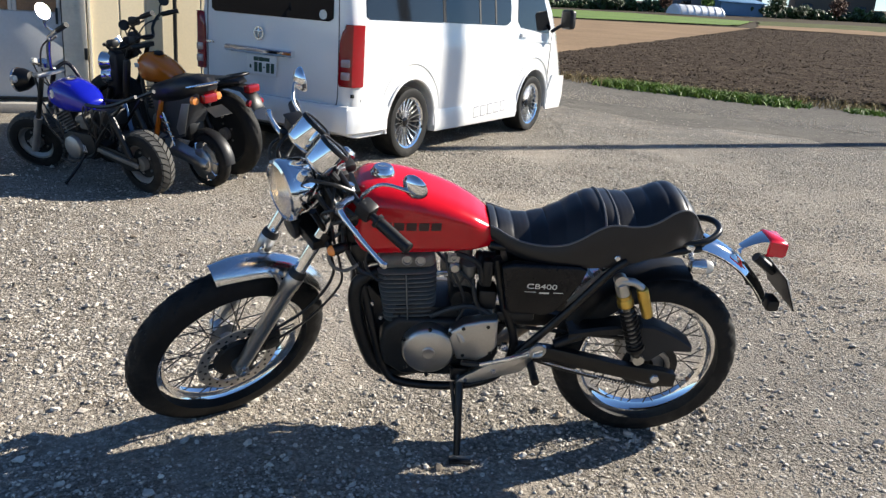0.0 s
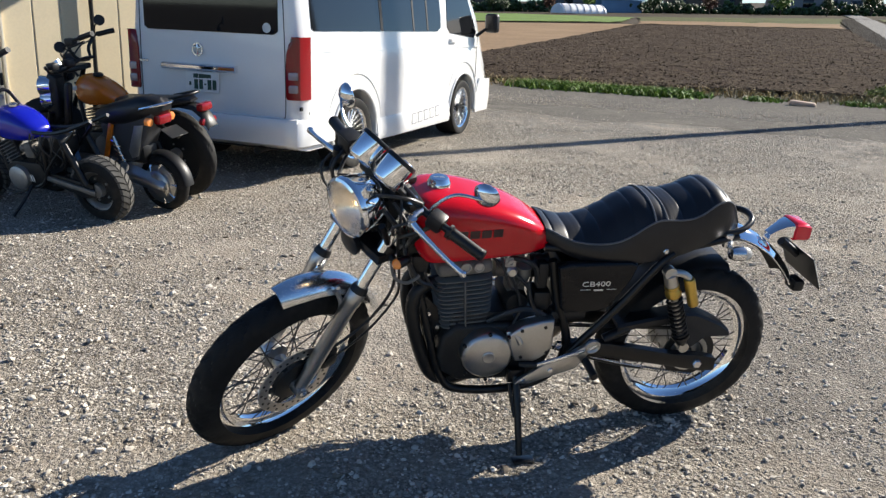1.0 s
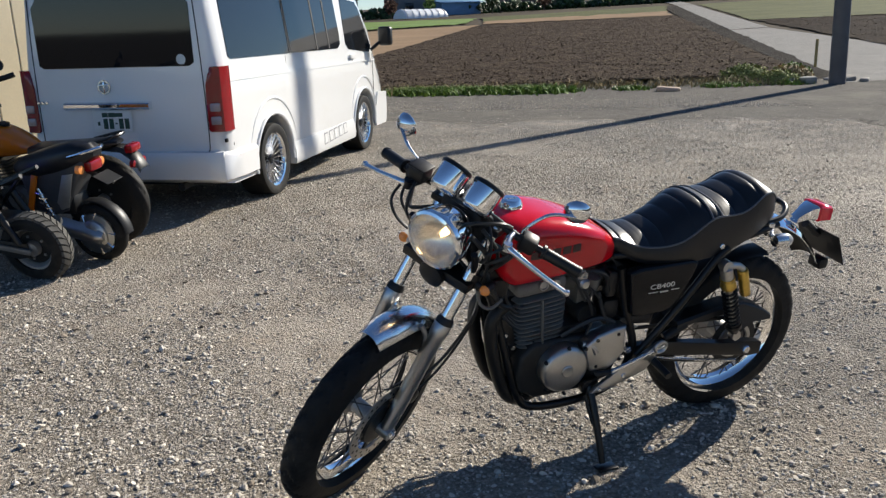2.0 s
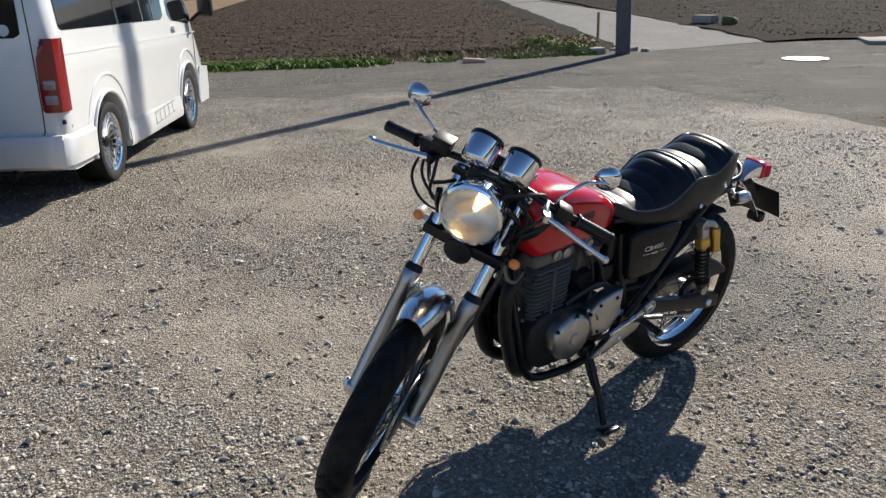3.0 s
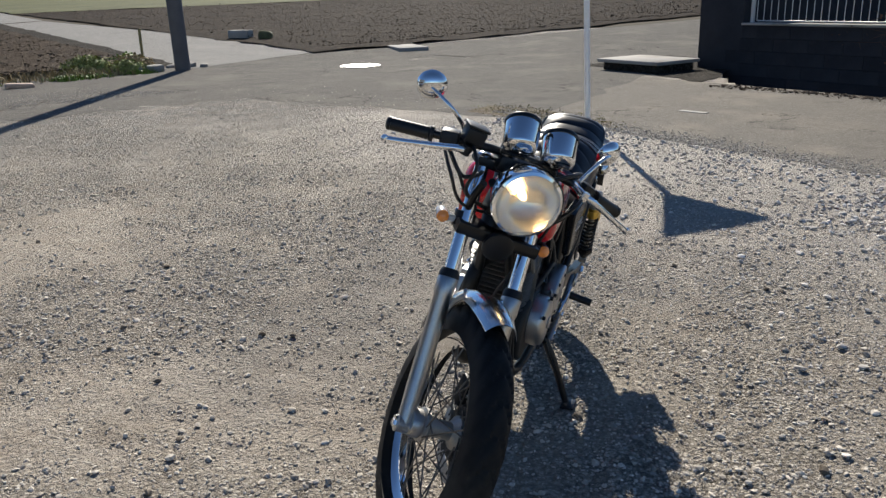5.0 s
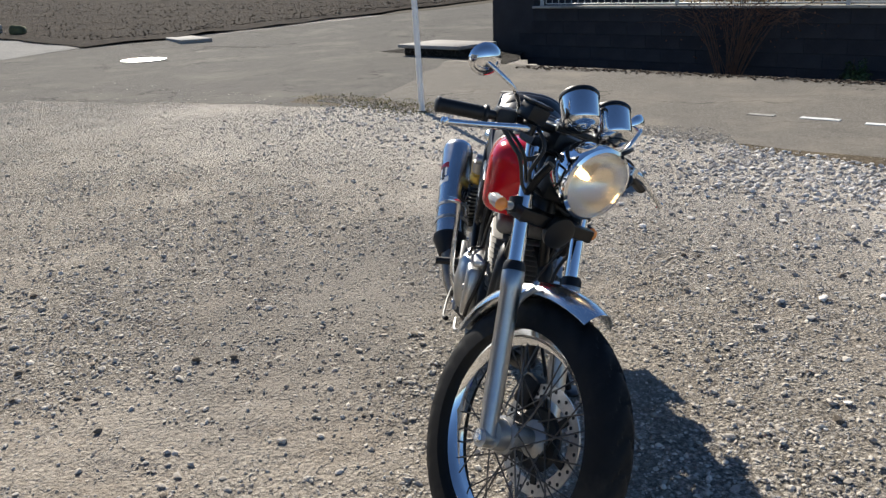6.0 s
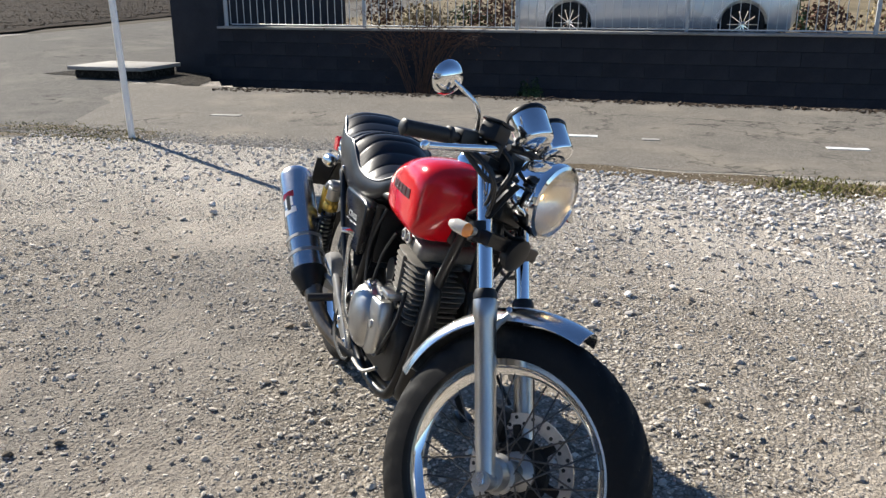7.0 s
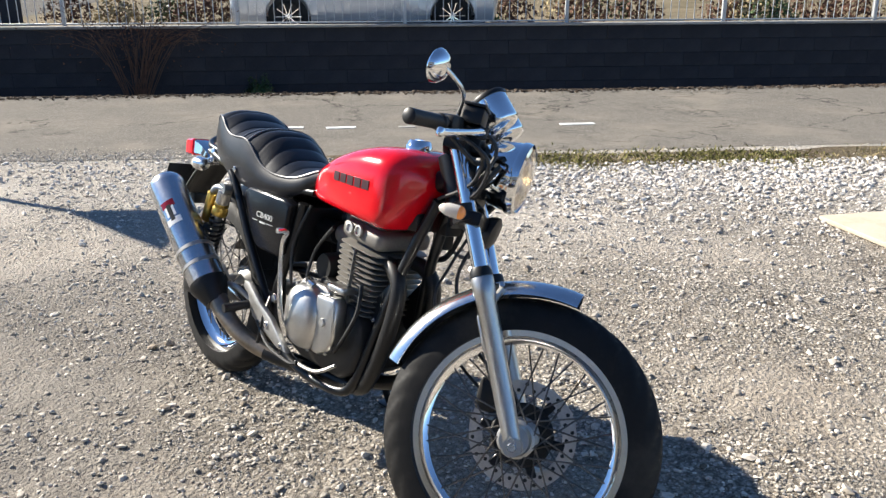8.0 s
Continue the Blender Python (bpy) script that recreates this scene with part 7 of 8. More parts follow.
    part("floor", box(0.56, 0, 0.27, 0.44, 0.22, 0.05, 0.015), M_BLACK_PLASTIC, b)
    part("leg_tube", moved(box(0, 0, 0, 0.05, 0.05, 0.58, 0.02), pose(0.72, 0, 0.55, 0, -14, 0)), M_BLACK_PAINT, b)
    part("leg_strip", moved(box(0, 0, 0, 0.045, 0.008, 0.30, 0.003), pose(0.60, 0.09, 0.38, 0, 12, 0)), M_TARP, b, "pale blue frame strip")
    part("front_cowl", prism([(0.82, 0.52), (0.86, 0.58), (0.84, 0.82), (0.79, 0.90), (0.72, 0.86), (0.74, 0.58)], -0.045, 0.045, 0.02, 3), M_BLACK_PLASTIC, b, "black front cowl")
    hl = part("headlight", turned([(0, -0.09), (0.06, -0.08), (0.074, 0.0), (0, 0.0)], (0.86, 0.04, 0.80), (1, 0.35, 0), 22), M_CHROME, b, "chrome-rimmed round headlight")
    part("headlight_lens", turned([(0, 0), (0.068, 0), (0.04, 0.02), (0, 0.025)], (0.86, 0.04, 0.80), (1, 0.35, 0), 22), M_LENS, hl)
    hl2 = part("headlight", turned([(0, -0.08), (0.05, -0.07), (0.064, 0.0), (0, 0.0)], (0.86, 0.04, 0.70), (1, 0.35, -0.1), 22), M_CHROME, b, "chrome-rimmed round headlight")
    part("headlight_lens", turned([(0, 0), (0.058, 0), (0.03, 0.02), (0, 0.022)], (0.86, 0.04, 0.70), (1, 0.35, -0.1), 22), M_LENS, hl2)
    part("handlebar", tube([(0.56, 0.24, 0.97), (0.64, 0.17, 0.96), (0.73, 0.06, 0.90), (0.73, -0.06, 0.90), (0.68, -0.17, 0.96), (0.62, -0.24, 0.97)], 0.011, 8), M_BLACK_PAINT, b)
    part("switch_box", box(0.68, 0.08, 0.95, 0.07, 0.06, 0.05, 0.012), M_BLACK_PLASTIC, b)
    part("switch_box", box(0.70, -0.08, 0.95, 0.07, 0.06, 0.05, 0.012), M_BLACK_PLASTIC, b)
    part("gauge", turned([(0, -0.03), (0.042, -0.02), (0.046, 0.02), (0, 0.022)], (0.74, 0, 0.95), (0.5, 0.3, 1), 20), M_CHROME_WORN, b)
    part("side_stand", tube([(0.26, 0.10, 0.18), (0.20, 0.15, 0.10), (0.18, 0.20, 0.03)], 0.009, 8), M_BLACK_PAINT, b)
    return b


def build_orange_bike():
    o = at_line(0.12, 0.93)
    m = Matrix.Translation(o) @ Matrix.Rotation(radians(152), 4, "Z") @ Matrix.Rotation(radians(-9), 4, "X")
    b = thing("motorcycle", m, "motorcycle with orange tank and high bars beside the van", "motorcycle", "parked small motorcycles")
    small_wheel("rear_wheel", b, pose(0.0, 0, 0.325), 0.325, 0.12, 0.225, 8, M_BLACK_PAINT, M_BLACK_PLASTIC)
    small_wheel("front_wheel", b, pose(1.27, 0, 0.325, 0, 0, 20), 0.325, 0.105, 0.23, 8, M_BLACK_PAINT, M_BLACK_PLASTIC)
    tank = part("fuel_tank", tank_mesh([(0.42, 0.715), (0.46, 0.752), (0.56, 0.812), (0.66, 0.855), (0.76, 0.87), (0.83, 0.84), (0.87, 0.78)],
                                       [(0.42, 0.685), (0.46, 0.665), (0.58, 0.65), (0.74, 0.635), (0.83, 0.66), (0.87, 0.72)],
                                       [(0.42, 0.04), (0.46, 0.075), (0.58, 0.105), (0.72, 0.122), (0.82, 0.10), (0.87, 0.05)], 2.5), M_ORANGE, b, "glossy orange fuel tank", angle=60)
    part("fuel_cap", turned([(0, 0), (0.036, 0), (0.036, 0.014), (0, 0.018)], (0.66, 0, 0.855), (-0.25, 0, 1), 20), M_BLACK_PLASTIC, tank)
    part("badge", moved(box(0, 0, 0, 0.035, 0.004, 0.035, 0.004), pose(0.80, 0.112, 0.775, -10, 0, 25)), M_LABEL_WHITE, tank, "plain white badge")
    part("seat", loft([superloop(x, zb, zt, w, 3, 3, 24) for x, zb, zt, w in ((-0.22, 0.73, 0.75, 0.04), (-0.16, 0.71, 0.765, 0.08), (0.05, 0.68, 0.745, 0.105), (0.30, 0.655, 0.73, 0.11), (0.46, 0.65, 0.725, 0.08), (0.50, 0.67, 0.70, 0.05))]), M_VINYL, b, "black motorcycle seat")
    part("rear_fender", loft([[(x, y, z + dz) for y, dz in ((-0.06, -0.03), (-0.04, 0.0), (0.04, 0.0), (0.06, -0.03), (0.04, -0.008), (-0.04, -0.008))] for x, z in ((0.20, 0.65), (0.05, 0.69), (-0.12, 0.72), (-0.24, 0.71), (-0.32, 0.65), (-0.36, 0.57))]), M_BLACK_PLASTIC, b)
    part("grab_rail", tube([(0.05, 0.10, 0.73), (-0.18, 0.09, 0.78), (-0.23, 0, 0.79), (-0.18, -0.09, 0.78), (0.05, -0.10, 0.73)], 0.010, 8), M_BLACK_PAINT, b)
    part("tail_light", moved(box(0, 0, 0, 0.06, 0.11, 0.055, 0.012), pose(-0.30, 0, 0.70)), M_RED_LENS, b, "red tail lens")
    for s in (-1, 1):
        part("fork_leg", merge(rod((1.27, s * 0.09, 0.32), (1.08, s * 0.09, 0.58), 0.026, 12), rod((1.08, s * 0.09, 0.58), (0.88, s * 0.09, 0.90), 0.018, 12)), M_BLACK_PAINT, b)
        part("frame_tube", tube([(0.87, s * 0.03, 0.80), (0.80, s * 0.08, 0.48), (0.72, s * 0.10, 0.28), (0.50, s * 0.11, 0.27), (0.42, s * 0.10, 0.5), (0.42, s * 0.09, 0.68)], 0.015, 8), M_BLACK_PAINT, b)
        part("swingarm", rod((0.46, s * 0.10, 0.38), (0.0, s * 0.11, 0.325), 0.02, 10), M_BLACK_PAINT, b)
        part("shock_absorber", rod((0.18, s * 0.11, 0.66), (0.06, s * 0.11, 0.37), 0.026, 10), M_BLACK_PAINT, b)
        part("turn_signal", turned([(0, -0.02), (0.026, -0.01), (0.026, 0.02), (0, 0.026)], (-0.31, s * 0.05, 0.60), (-1, 0, 0), 16), M_RED_LENS, b)
    part("handlebar", tube([(0.460, 0.16, 1.195), (0.580, 0.15, 1.160), (0.730, 0.13, 1.115), (0.781, 0.10, 1.053), (0.755, 0.06, 0.979), (0.777, -0.06, 0.965), (0.835, -0.12, 1.031), (0.830, -0.20, 1.110), (0.750, -0.28, 1.130)], 0.012, 10), M_BLACK_PAINT, b, "high black handlebar")
    part("grip", rod((0.460, 0.16, 1.195), (0.600, 0.148, 1.155), 0.019, 12), M_BLACK_PLASTIC, b)
    part("grip", rod((0.820, -0.21, 1.112), (0.730, -0.30, 1.132), 0.019, 12), M_BLACK_PLASTIC, b)
    part("switch_box", box(0.72, 0.13, 1.115, 0.09, 0.05, 0.06, 0.014), M_BLACK_PLASTIC, b)
    part("lever", tube([(0.730, 0.16, 1.090), (0.650, 0.18, 1.100), (0.510, 0.20, 1.145)], 0.007, 7), M_DARK_METAL, b)
    part("yoke", box(0.87, 0, 0.90, 0.08, 0.22, 0.04, 0.01), M_BLACK_PAINT, b)
    part("gauge", turned([(0, -0.04), (0.045, -0.03), (0.048, 0.02), (0, 0.024)], (0.88, 0.03, 0.97), (-0.4, 0.1, 1), 20), M_BLACK_PLASTIC, b)
    hl = part("headlight", turned([(0, -0.10), (0.06, -0.08), (0.085, 0.0), (0, 0.0)], (1.02, 0.02, 0.86), (1, 0.3, -0.05), 26), M_BLACK_PAINT, b, "round black headlight")
    part("headlight_lens", turned([(0, 0), (0.082, 0), (0.05, 0.02), (0, 0.026)], (1.02, 0.02, 0.86), (1, 0.3, -0.05), 26), M_LENS, hl)
    for s, c, base in ((1, Vector((0.82, 0.15, 1.08)), Vector((0.74, 0.10, 1.03))), (-1, Vector((0.76, -0.20, 1.22)), Vector((0.82, -0.19, 1.11)))):
        mir = part("mirror", turned([(0, -0.018), (0.035, -0.01), (0.04, 0.004), (0, 0.006)], c, (-0.8, 0.5, 0.2), 22), M_BLACK_PLASTIC, b)
        part("mirror_stalk", tube([base, base.lerp(c, 0.5) + Vector((0.02, 0, 0.01)), c], 0.006, 8), M_BLACK_PAINT, mir)
    eng = part("engine", prism([(0.80, 0.30), (0.78, 0.44), (0.52, 0.46), (0.46, 0.36), (0.54, 0.26), (0.72, 0.26)], -0.10, 0.10, 0.015), M_DARK_METAL, b, "dark alloy engine")
    part("engine_cover", turned([(0, 0), (0.085, 0), (0.075, 0.04), (0, 0.045)], (0.60, 0.10, 0.36), (0, 1, 0), 28), M_ALLOY, eng, "round alloy engine cover")
    for k in range(8):
        part("cooling_fin", moved(box(0, 0, 0, 0.15, 0.17, 0.006, 0.002, 1), pose(0.69 + 0.004 * k, 0, 0.46 + 0.022 * k, 0, 8, 0)), M_DARK_METAL, eng)
    part("side_panel", prism([(0.44, 0.66), (0.18, 0.68), (0.24, 0.50), (0.40, 0.44)], -0.11, 0.11, 0.012), M_BLACK_PLASTIC, b)
    part("side_stand", tube([(0.50, 0.12, 0.26), (0.51, 0.18, 0.14), (0.51, 0.25, 0.045)], 0.010, 8), M_BLACK_PAINT, b)
    for pts in ([(0.74, 0.13, 1.10), (0.84, 0.12, 1.06), (0.92, 0.06, 0.98), (0.86, 0.0, 0.84)], [(0.72, 0.12, 1.09), (0.80, 0.14, 1.02), (0.84, 0.08, 0.93), (0.84, 0.03, 0.84)], [(0.82, -0.18, 1.08), (0.90, -0.10, 1.04), (0.93, 0.0, 0.92)]):
        part("cable", tube(pts, 0.006, 6), M_CABLE, b)


build_blue_bike()
build_scooter()
build_orange_bike()


# ---- workshop behind the van ----
def build_workshop():
    A = math.atan2(0.675, 0.738)
    BM = Matrix.Translation((-4.18, 8.57, 0)) @ Matrix.Rotation(A, 4, "Z")
    RB = Matrix.Rotation(math.atan2(0.456, 0.89) - A, 4, "Z")
    w = thing("workshop", BM, "workshop building with beige sheet walls and grey sliding doors", "building")
    part("wall_core", box(1.7, 0.16, 1.6, 3.4, 0.20, 3.2, 0), M_BEIGE, w, "beige sheet-metal wall")
    part("foundation", box(1.7, 0.035, 0.05, 3.4, 0.10, 0.10, 0.01), M_CONCRETE, w, "low concrete plinth")
    part("side_wall", box(3.5, 3.1, 1.6, 0.2, 6.0, 3.2, 0), M_BEIGE, w)
    part("door_wall", box(-2.2, 0.18, 1.6, 4.3, 0.20, 3.2, 0), M_GREY_DOOR, w, m=RB)
    part("side_wall", box(-4.4, 3.1, 1.6, 0.2, 6.0, 3.2, 0), M_BEIGE, w, m=RB)
    part("roof", moved(box(0, 0, 0, 9.5, 8.0, 0.12, 0.02), pose(-0.9, 3.6, 3.30, 3, 0, -10)), M_STEEL_GREY, w)
    widths = (0.30, 0.27, 0.31, 0.30, 0.29, 0.31, 0.30, 0.30, 0.30, 0.30)
    x = 0.06
    for wd in widths:
        part("wall_panel", merge(box(x + wd / 2, 0.045, 1.66, wd - 0.014, 0.03, 3.08, 0.006, 1)), M_BEIGE, w)
        part("panel_joint", box(x + wd, 0.05, 1.66, 0.012, 0.02, 3.08, 0), M_PALE_POST, w)
        x += wd
    part("door_post", box(-0.10, 0.02, 1.6, 0.22, 0.10, 3.2, 0.006), M_PALE_POST, w, "pale peeling door post", m=RB)
    part("corner_strip", box(0.045, 0.02, 1.6, 0.03, 0.05, 3.2, 0.004), M_PALE_POST, w)
    for i in range(3):
        x0 = -0.66 - 0.90 * i
        d = part("sliding_door", box(x0, 0.045, 0.56, 0.88, 0.05, 0.86, 0.004), M_GREY_DOOR, w, "grey sliding door with brown panes", m=RB)
        part("door_head", box(x0, 0.045, 2.6, 0.88, 0.05, 1.2, 0.004), M_GREY_DOOR, d)
        for dx in (-0.22, 0.22):
            part("pane", box(x0 + dx, 0.05, 1.49, 0.36, 0.012, 0.98, 0), M_BROWN_PANE, d)
            for q in (-0.2, 0.2):
                part("pane_stile", box(x0 + dx + q, 0.04, 1.49, 0.035, 0.03, 1.0, 0.003), M_GREY_DOOR, d)
            for zz in (1.2, 1.5, 1.8):
                part("pane_bar", box(x0 + dx, 0.038, zz, 0.36, 0.012, 0.014, 0), M_BROWN_PANE, d)
        part("door_joint", box(x0 + 0.445, 0.02, 1.1, 0.012, 0.03, 2.0, 0), M_DARK_METAL, d)
        part("pull", box(x0 + 0.40, 0.012, 0.96, 0.025, 0.02, 0.16, 0.004), M_DARK_METAL, d)
        part("door_rail", box(x0, 0.015, 0.13, 0.89, 0.03, 0.03, 0.004), M_DARK_METAL, d)
    part("sill_step", box(-2.2, -0.06, 0.05, 4.3, 0.22, 0.10, 0.01), M_CONCRETE, w, "dark low door sill", m=RB)
    part("down_pipe", rod((0.93, -0.02, 0.0), (0.93, -0.02, 3.2), 0.022, 12), M_DARK_METAL, w, "dark rain pipe")
    for zz in (0.6, 1.4, 2.3):
        part("door_hinge", box(-0.005, -0.04, zz, 0.03, 0.02, 0.12, 0.004), M_DARK_METAL, w, m=RB)


build_workshop()

# ---- block wall, fence and the yard behind ----
WALL = Matrix.Translation((10.0, -0.14, 0)) @ Matrix.Rotation(math.atan2(0.88, 0.47), 4, "Z")
wall = thing("block_wall", WALL, "low retaining wall of dark weathered stone blocks beside the lane", "wall", kind="structure")
part("wall_core", box(-6.4, -0.17, 0.06, 21.6, 0.20, 1.32, 0), M_BLOCK, wall)
part("coping", box(-6.4, -0.14, 0.738, 21.6, 0.30, 0.036, 0.008), M_CONCRETE, wall, "thin concrete coping")
part("wall_pier", box(4.83, -0.18, 0.74, 0.86, 0.28, 2.10, 0.012), M_BLOCK, wall, "taller dark corner pier")
part("return_wall", box(5.15, -3.65, 0.74, 0.2, 6.6, 2.08, 0.012), M_BLOCK, wall)
yard = sheet("ground", [(12.78, 4.22), (-3.75, -26.7), (30, -46), (48, -12)], 30, 20, 0.50, M_YARD, 0.0, "raised yard of dry grass behind the wall", "ground", 0.06)

fence = thing("fence", WALL @ Matrix.Translation((0, 0, 0.752)), "white steel picket fence on the block wall", "fence")
for z in (0.035, 0.98):
    part("rail", box(-6.5, -0.14, z, 21.4, 0.025, 0.02, 0.004, 1), M_FENCE, fence)
picket = None
for i in range(172):
    x = 4.22 - 0.122 * i
    mm = Matrix.Translation((x, -0.14, 0.52))
    if picket is None:
        picket = part("picket", box(0, 0, 0, 0.011, 0.011, 0.98, 0.002, 1), M_FENCE, fence, m=mm)
    else:
        again(picket, mm, fence)
post = None
for i in range(9):
    mm = Matrix.Translation((4.30 - 2.4 * i, -0.14, 0.52))
    if post is None:
        post = part("post", box(0, 0, 0, 0.05, 0.05, 1.1, 0.004), M_FENCE, fence, m=mm)
    else:
        again(post, mm, fence)


def build_silver_car():
    CM = Matrix.Translation((10.88, -1.93, 0.54)) @ Matrix.Rotation(math.atan2(0.88, 0.47), 4, "Z")
    c = thing("car", CM, "silver hatchback parked behind the white fence", "car")
    prof = [(0.86, 0.32, 0.55, 0.70), (0.84, 0.22, 0.68, 0.78), (0.70, 0.18, 0.80, 0.83), (0.35, 0.17, 0.88, 0.85), (0.0, 0.17, 0.98, 0.85), (-0.5, 0.17, 1.30, 0.85), (-0.9, 0.17, 1.47, 0.85), (-1.6, 0.17, 1.52, 0.85), (-2.4, 0.17, 1.48, 0.85), (-2.9, 0.18, 1.25, 0.84), (-3.15, 0.24, 1.0, 0.80), (-3.22, 0.34, 0.9, 0.72)]
    rings = []
    for x, zb, zt, w in prof:
        belt = min(0.92, zt)
        ring = [(x, -w * 0.94, zb), (x, -w, zb + 0.15), (x, -w, 0.62 if zt > 0.7 else zb + 0.2), (x, -w * 0.97, belt), (x, -w * (0.78 if zt > 1.0 else 0.90), max(belt, zt - 0.07)), (x, -w * 0.55, zt), (x, 0, zt + 0.015)]
        ring += [(x, -y, z) for x, y, z in reversed(ring[:-1])]
        rings.append(ring)
    body = part("body", loft(rings), M_SILVER_PAINT, c, "silver car body")
    cut(body, [turned([(0, -0.3), (0.345, -0.3), (0.345, 0.3), (0, 0.3)], (x, s * 0.85, 0.30), (0, 1, 0), 36) for x in (0.0, -2.5) for s in (-1, 1)])
    for s in (-1, 1):
        part("window", loft([[(x, s * (y + dy), z) for x, y, z in ((-0.28, 0.80, 0.98), (-2.7, 0.80, 0.98), (-2.45, 0.70, 1.36), (-0.85, 0.70, 1.38))] for dy in (-0.02, 0.035)]), M_VAN_GLASS, c)
        part("sill", box(-1.25, s * 0.85, 0.22, 1.75, 0.03, 0.05, 0.01), M_SCOOT_GREY, c)
        part("mirror", box(-0.30, s * 0.93, 0.98, 0.10, 0.15, 0.12, 0.03), M_SILVER_PAINT, c)
        part("headlight", box(0.74, s * 0.62, 0.66, 0.18, 0.24, 0.12, 0.03), M_CLEAR_LENS, c)
        for x in (0.0, -2.5):
            wh = part("wheel", ring_mesh([(0.19, -0.08), (0.21, -0.08), (0.20, 0.07), (0.215, 0.085), (0.205, 0.09), (0.185, 0.05)], 40), M_RIM, c, m=pose(x, s * 0.76, 0.30, 0, 0, 0 if s > 0 else 180))
            part("tyre", ring_mesh([(0.205, -0.095), (0.27, -0.10), (0.30, -0.08), (0.30, 0.08), (0.27, 0.10), (0.205, 0.095)], 44), M_RUBBER, wh)
            part("wheel_well", turned([(0, 0), (0.2, 0), (0.2, 0.01), (0, 0.01)], (0, 0.0, 0), (0, 1, 0), 28), M_SEAM, wh)
            for i in range(10):
                mm = Matrix.Rotation(2 * math.pi * i / 10, 4, "Y")
                if i == 0:
                    sp = part("wheel_spoke", loft([[(r, y + dy, w * k) for dy, k in ((0, -1), (0.015, -0.5), (0.015, 0.5), (0, 1))] for r, y, w in ((0.0, 0.05, 0.016), (0.1, 0.055, 0.012), (0.195, 0.06, 0.016))]), M_RIM, wh, m=mm)
                else:
                    again(sp, mm, wh)
    part("underbody", box(-1.25, 0, 0.24, 3.6, 1.2, 0.12, 0.02), M_SEAM, c)


build_silver_car()

# ---- poles, sign and slabs ----
pole = tagged(part("utility_pole", turned([(0, 0), (0.15, 0), (0.148, 1.0), (0.11, 9.2), (0, 9.2)], (10.1, 13.95, -0.05), (-0.012, 0.01, 1), 24), M_POLE), "tall grey concrete utility pole at the corner of the field", "utility pole")
sign = thing("road_sign", Matrix.Translation((5.90, 4.27, 0)), "thin white sign pole with a red triangular plate", "road sign")
part("pole", turned([(0, 0), (0.03, 0), (0.03, 2.25), (0, 2.25)], (0, 0, 0), (-0.01, 0.03, 1), 14), M_WHITE_METAL, sign, "white steel pole")
e = Vector((-0.8, 0.6, 0))
tri = [Vector((-0.02, 0.06, 1.70)), e * 0.42 + Vector((0, 0, 2.24)), e * -0.42 + Vector((0, 0, 2.24))]
nn = Vector((0.6, 0.8, 0)) * 0.006
part("sign_plate", loft([[p - nn for p in tri], [p + nn for p in tri]]), M_SIGN_RED, sign, "red triangular plate")

tagged(part("manhole_cover", turned([(0, 0), (0.40, 0), (0.40, 0.012), (0.36, 0.014), (0.34, 0.010), (0.1, 0.011), (0, 0.012)], (11.6, 10.75, 0.010), (0, 0, 1), 36), M_IRON), "round worn iron manhole cover in the asphalt", "manhole cover")


def slab(name, m, size, label, material=M_CONCRETE, bev=0.015):
    ob = part(name, box(0, 0, size[2] / 2, *size, bev), material, m=m)
    return tagged(ob, label, "concrete slab")


slab("concrete_slab", pose(12.0, 5.2, 0.13, 0, 0, 62), (1.35, 1.05, 0.06), "grey concrete slab bridging the ditch")
# solid box in dark soil colour, in place of the shaded hollow below the slab
tagged(part("culvert", box(0, 0, 0.07, 1.2, 0.9, 0.14, 0.02), M_DITCH, m=pose(12.0, 5.2, 0.0, 0, 0, 62)), "solid dark box standing in for the shaded opening under the slab", "culvert", kind="structure")
slab("concrete_slab", pose(15.4, 11.9, 0.0, 0, 0, 45), (1.5, 0.7, 0.14), "flat concrete slab at the edge of the field")
slab("concrete_slab", pose(16.45, 17.9, rise(16.45, 17.9) + 0.02, 0, 0, 100), (0.62, 0.34, 0.24), "rough concrete block lying by the lane")
tagged(part("rock", moved(box(0, 0, 0, 0.5, 0.36, 0.26, 0.09, 3), pose(16.5, 17.05, rise(16.5, 17.05) + 0.12, 8, 4, 30)), M_WEED_STONE), "mossy lump of stone by the lane", "rock")
for k, (x, y, sx) in enumerate(((10.55, 14.25, 0.30), (10.75, 14.0, 0.22), (9.75, 14.35, 0.35), (9.45, 14.55, 0.26), (10.4, 14.55, 0.2))):
    tagged(part("rubble", moved(box(0, 0, 0, sx, sx * 0.7, sx * 0.45, sx * 0.12, 2), pose(x, y, sx * 0.16, 9 - 6 * k, 5 * k - 8, 40 * k)), M_CONCRETE), "lump of grey rubble at the foot of the pole", "rubble", "rubble round the pole")
ca = math.degrees(math.atan2(0.40, -0.61))
slab("concrete_board", pose(0.65, -0.69, 0.0, 0, 0, -111) @ pose(0.6, -0.45, 0.004), (1.2, 0.9, 0.03), "pale flat board lying on the gravel", M_BOARD, 0.006)
stake = tagged(part("stake", box(11.85, 16.9, 0.15, 0.05, 0.05, 1.15, 0.006), M_WOOD_STAKE), "yellow-brown marker stake at the field corner", "stake")

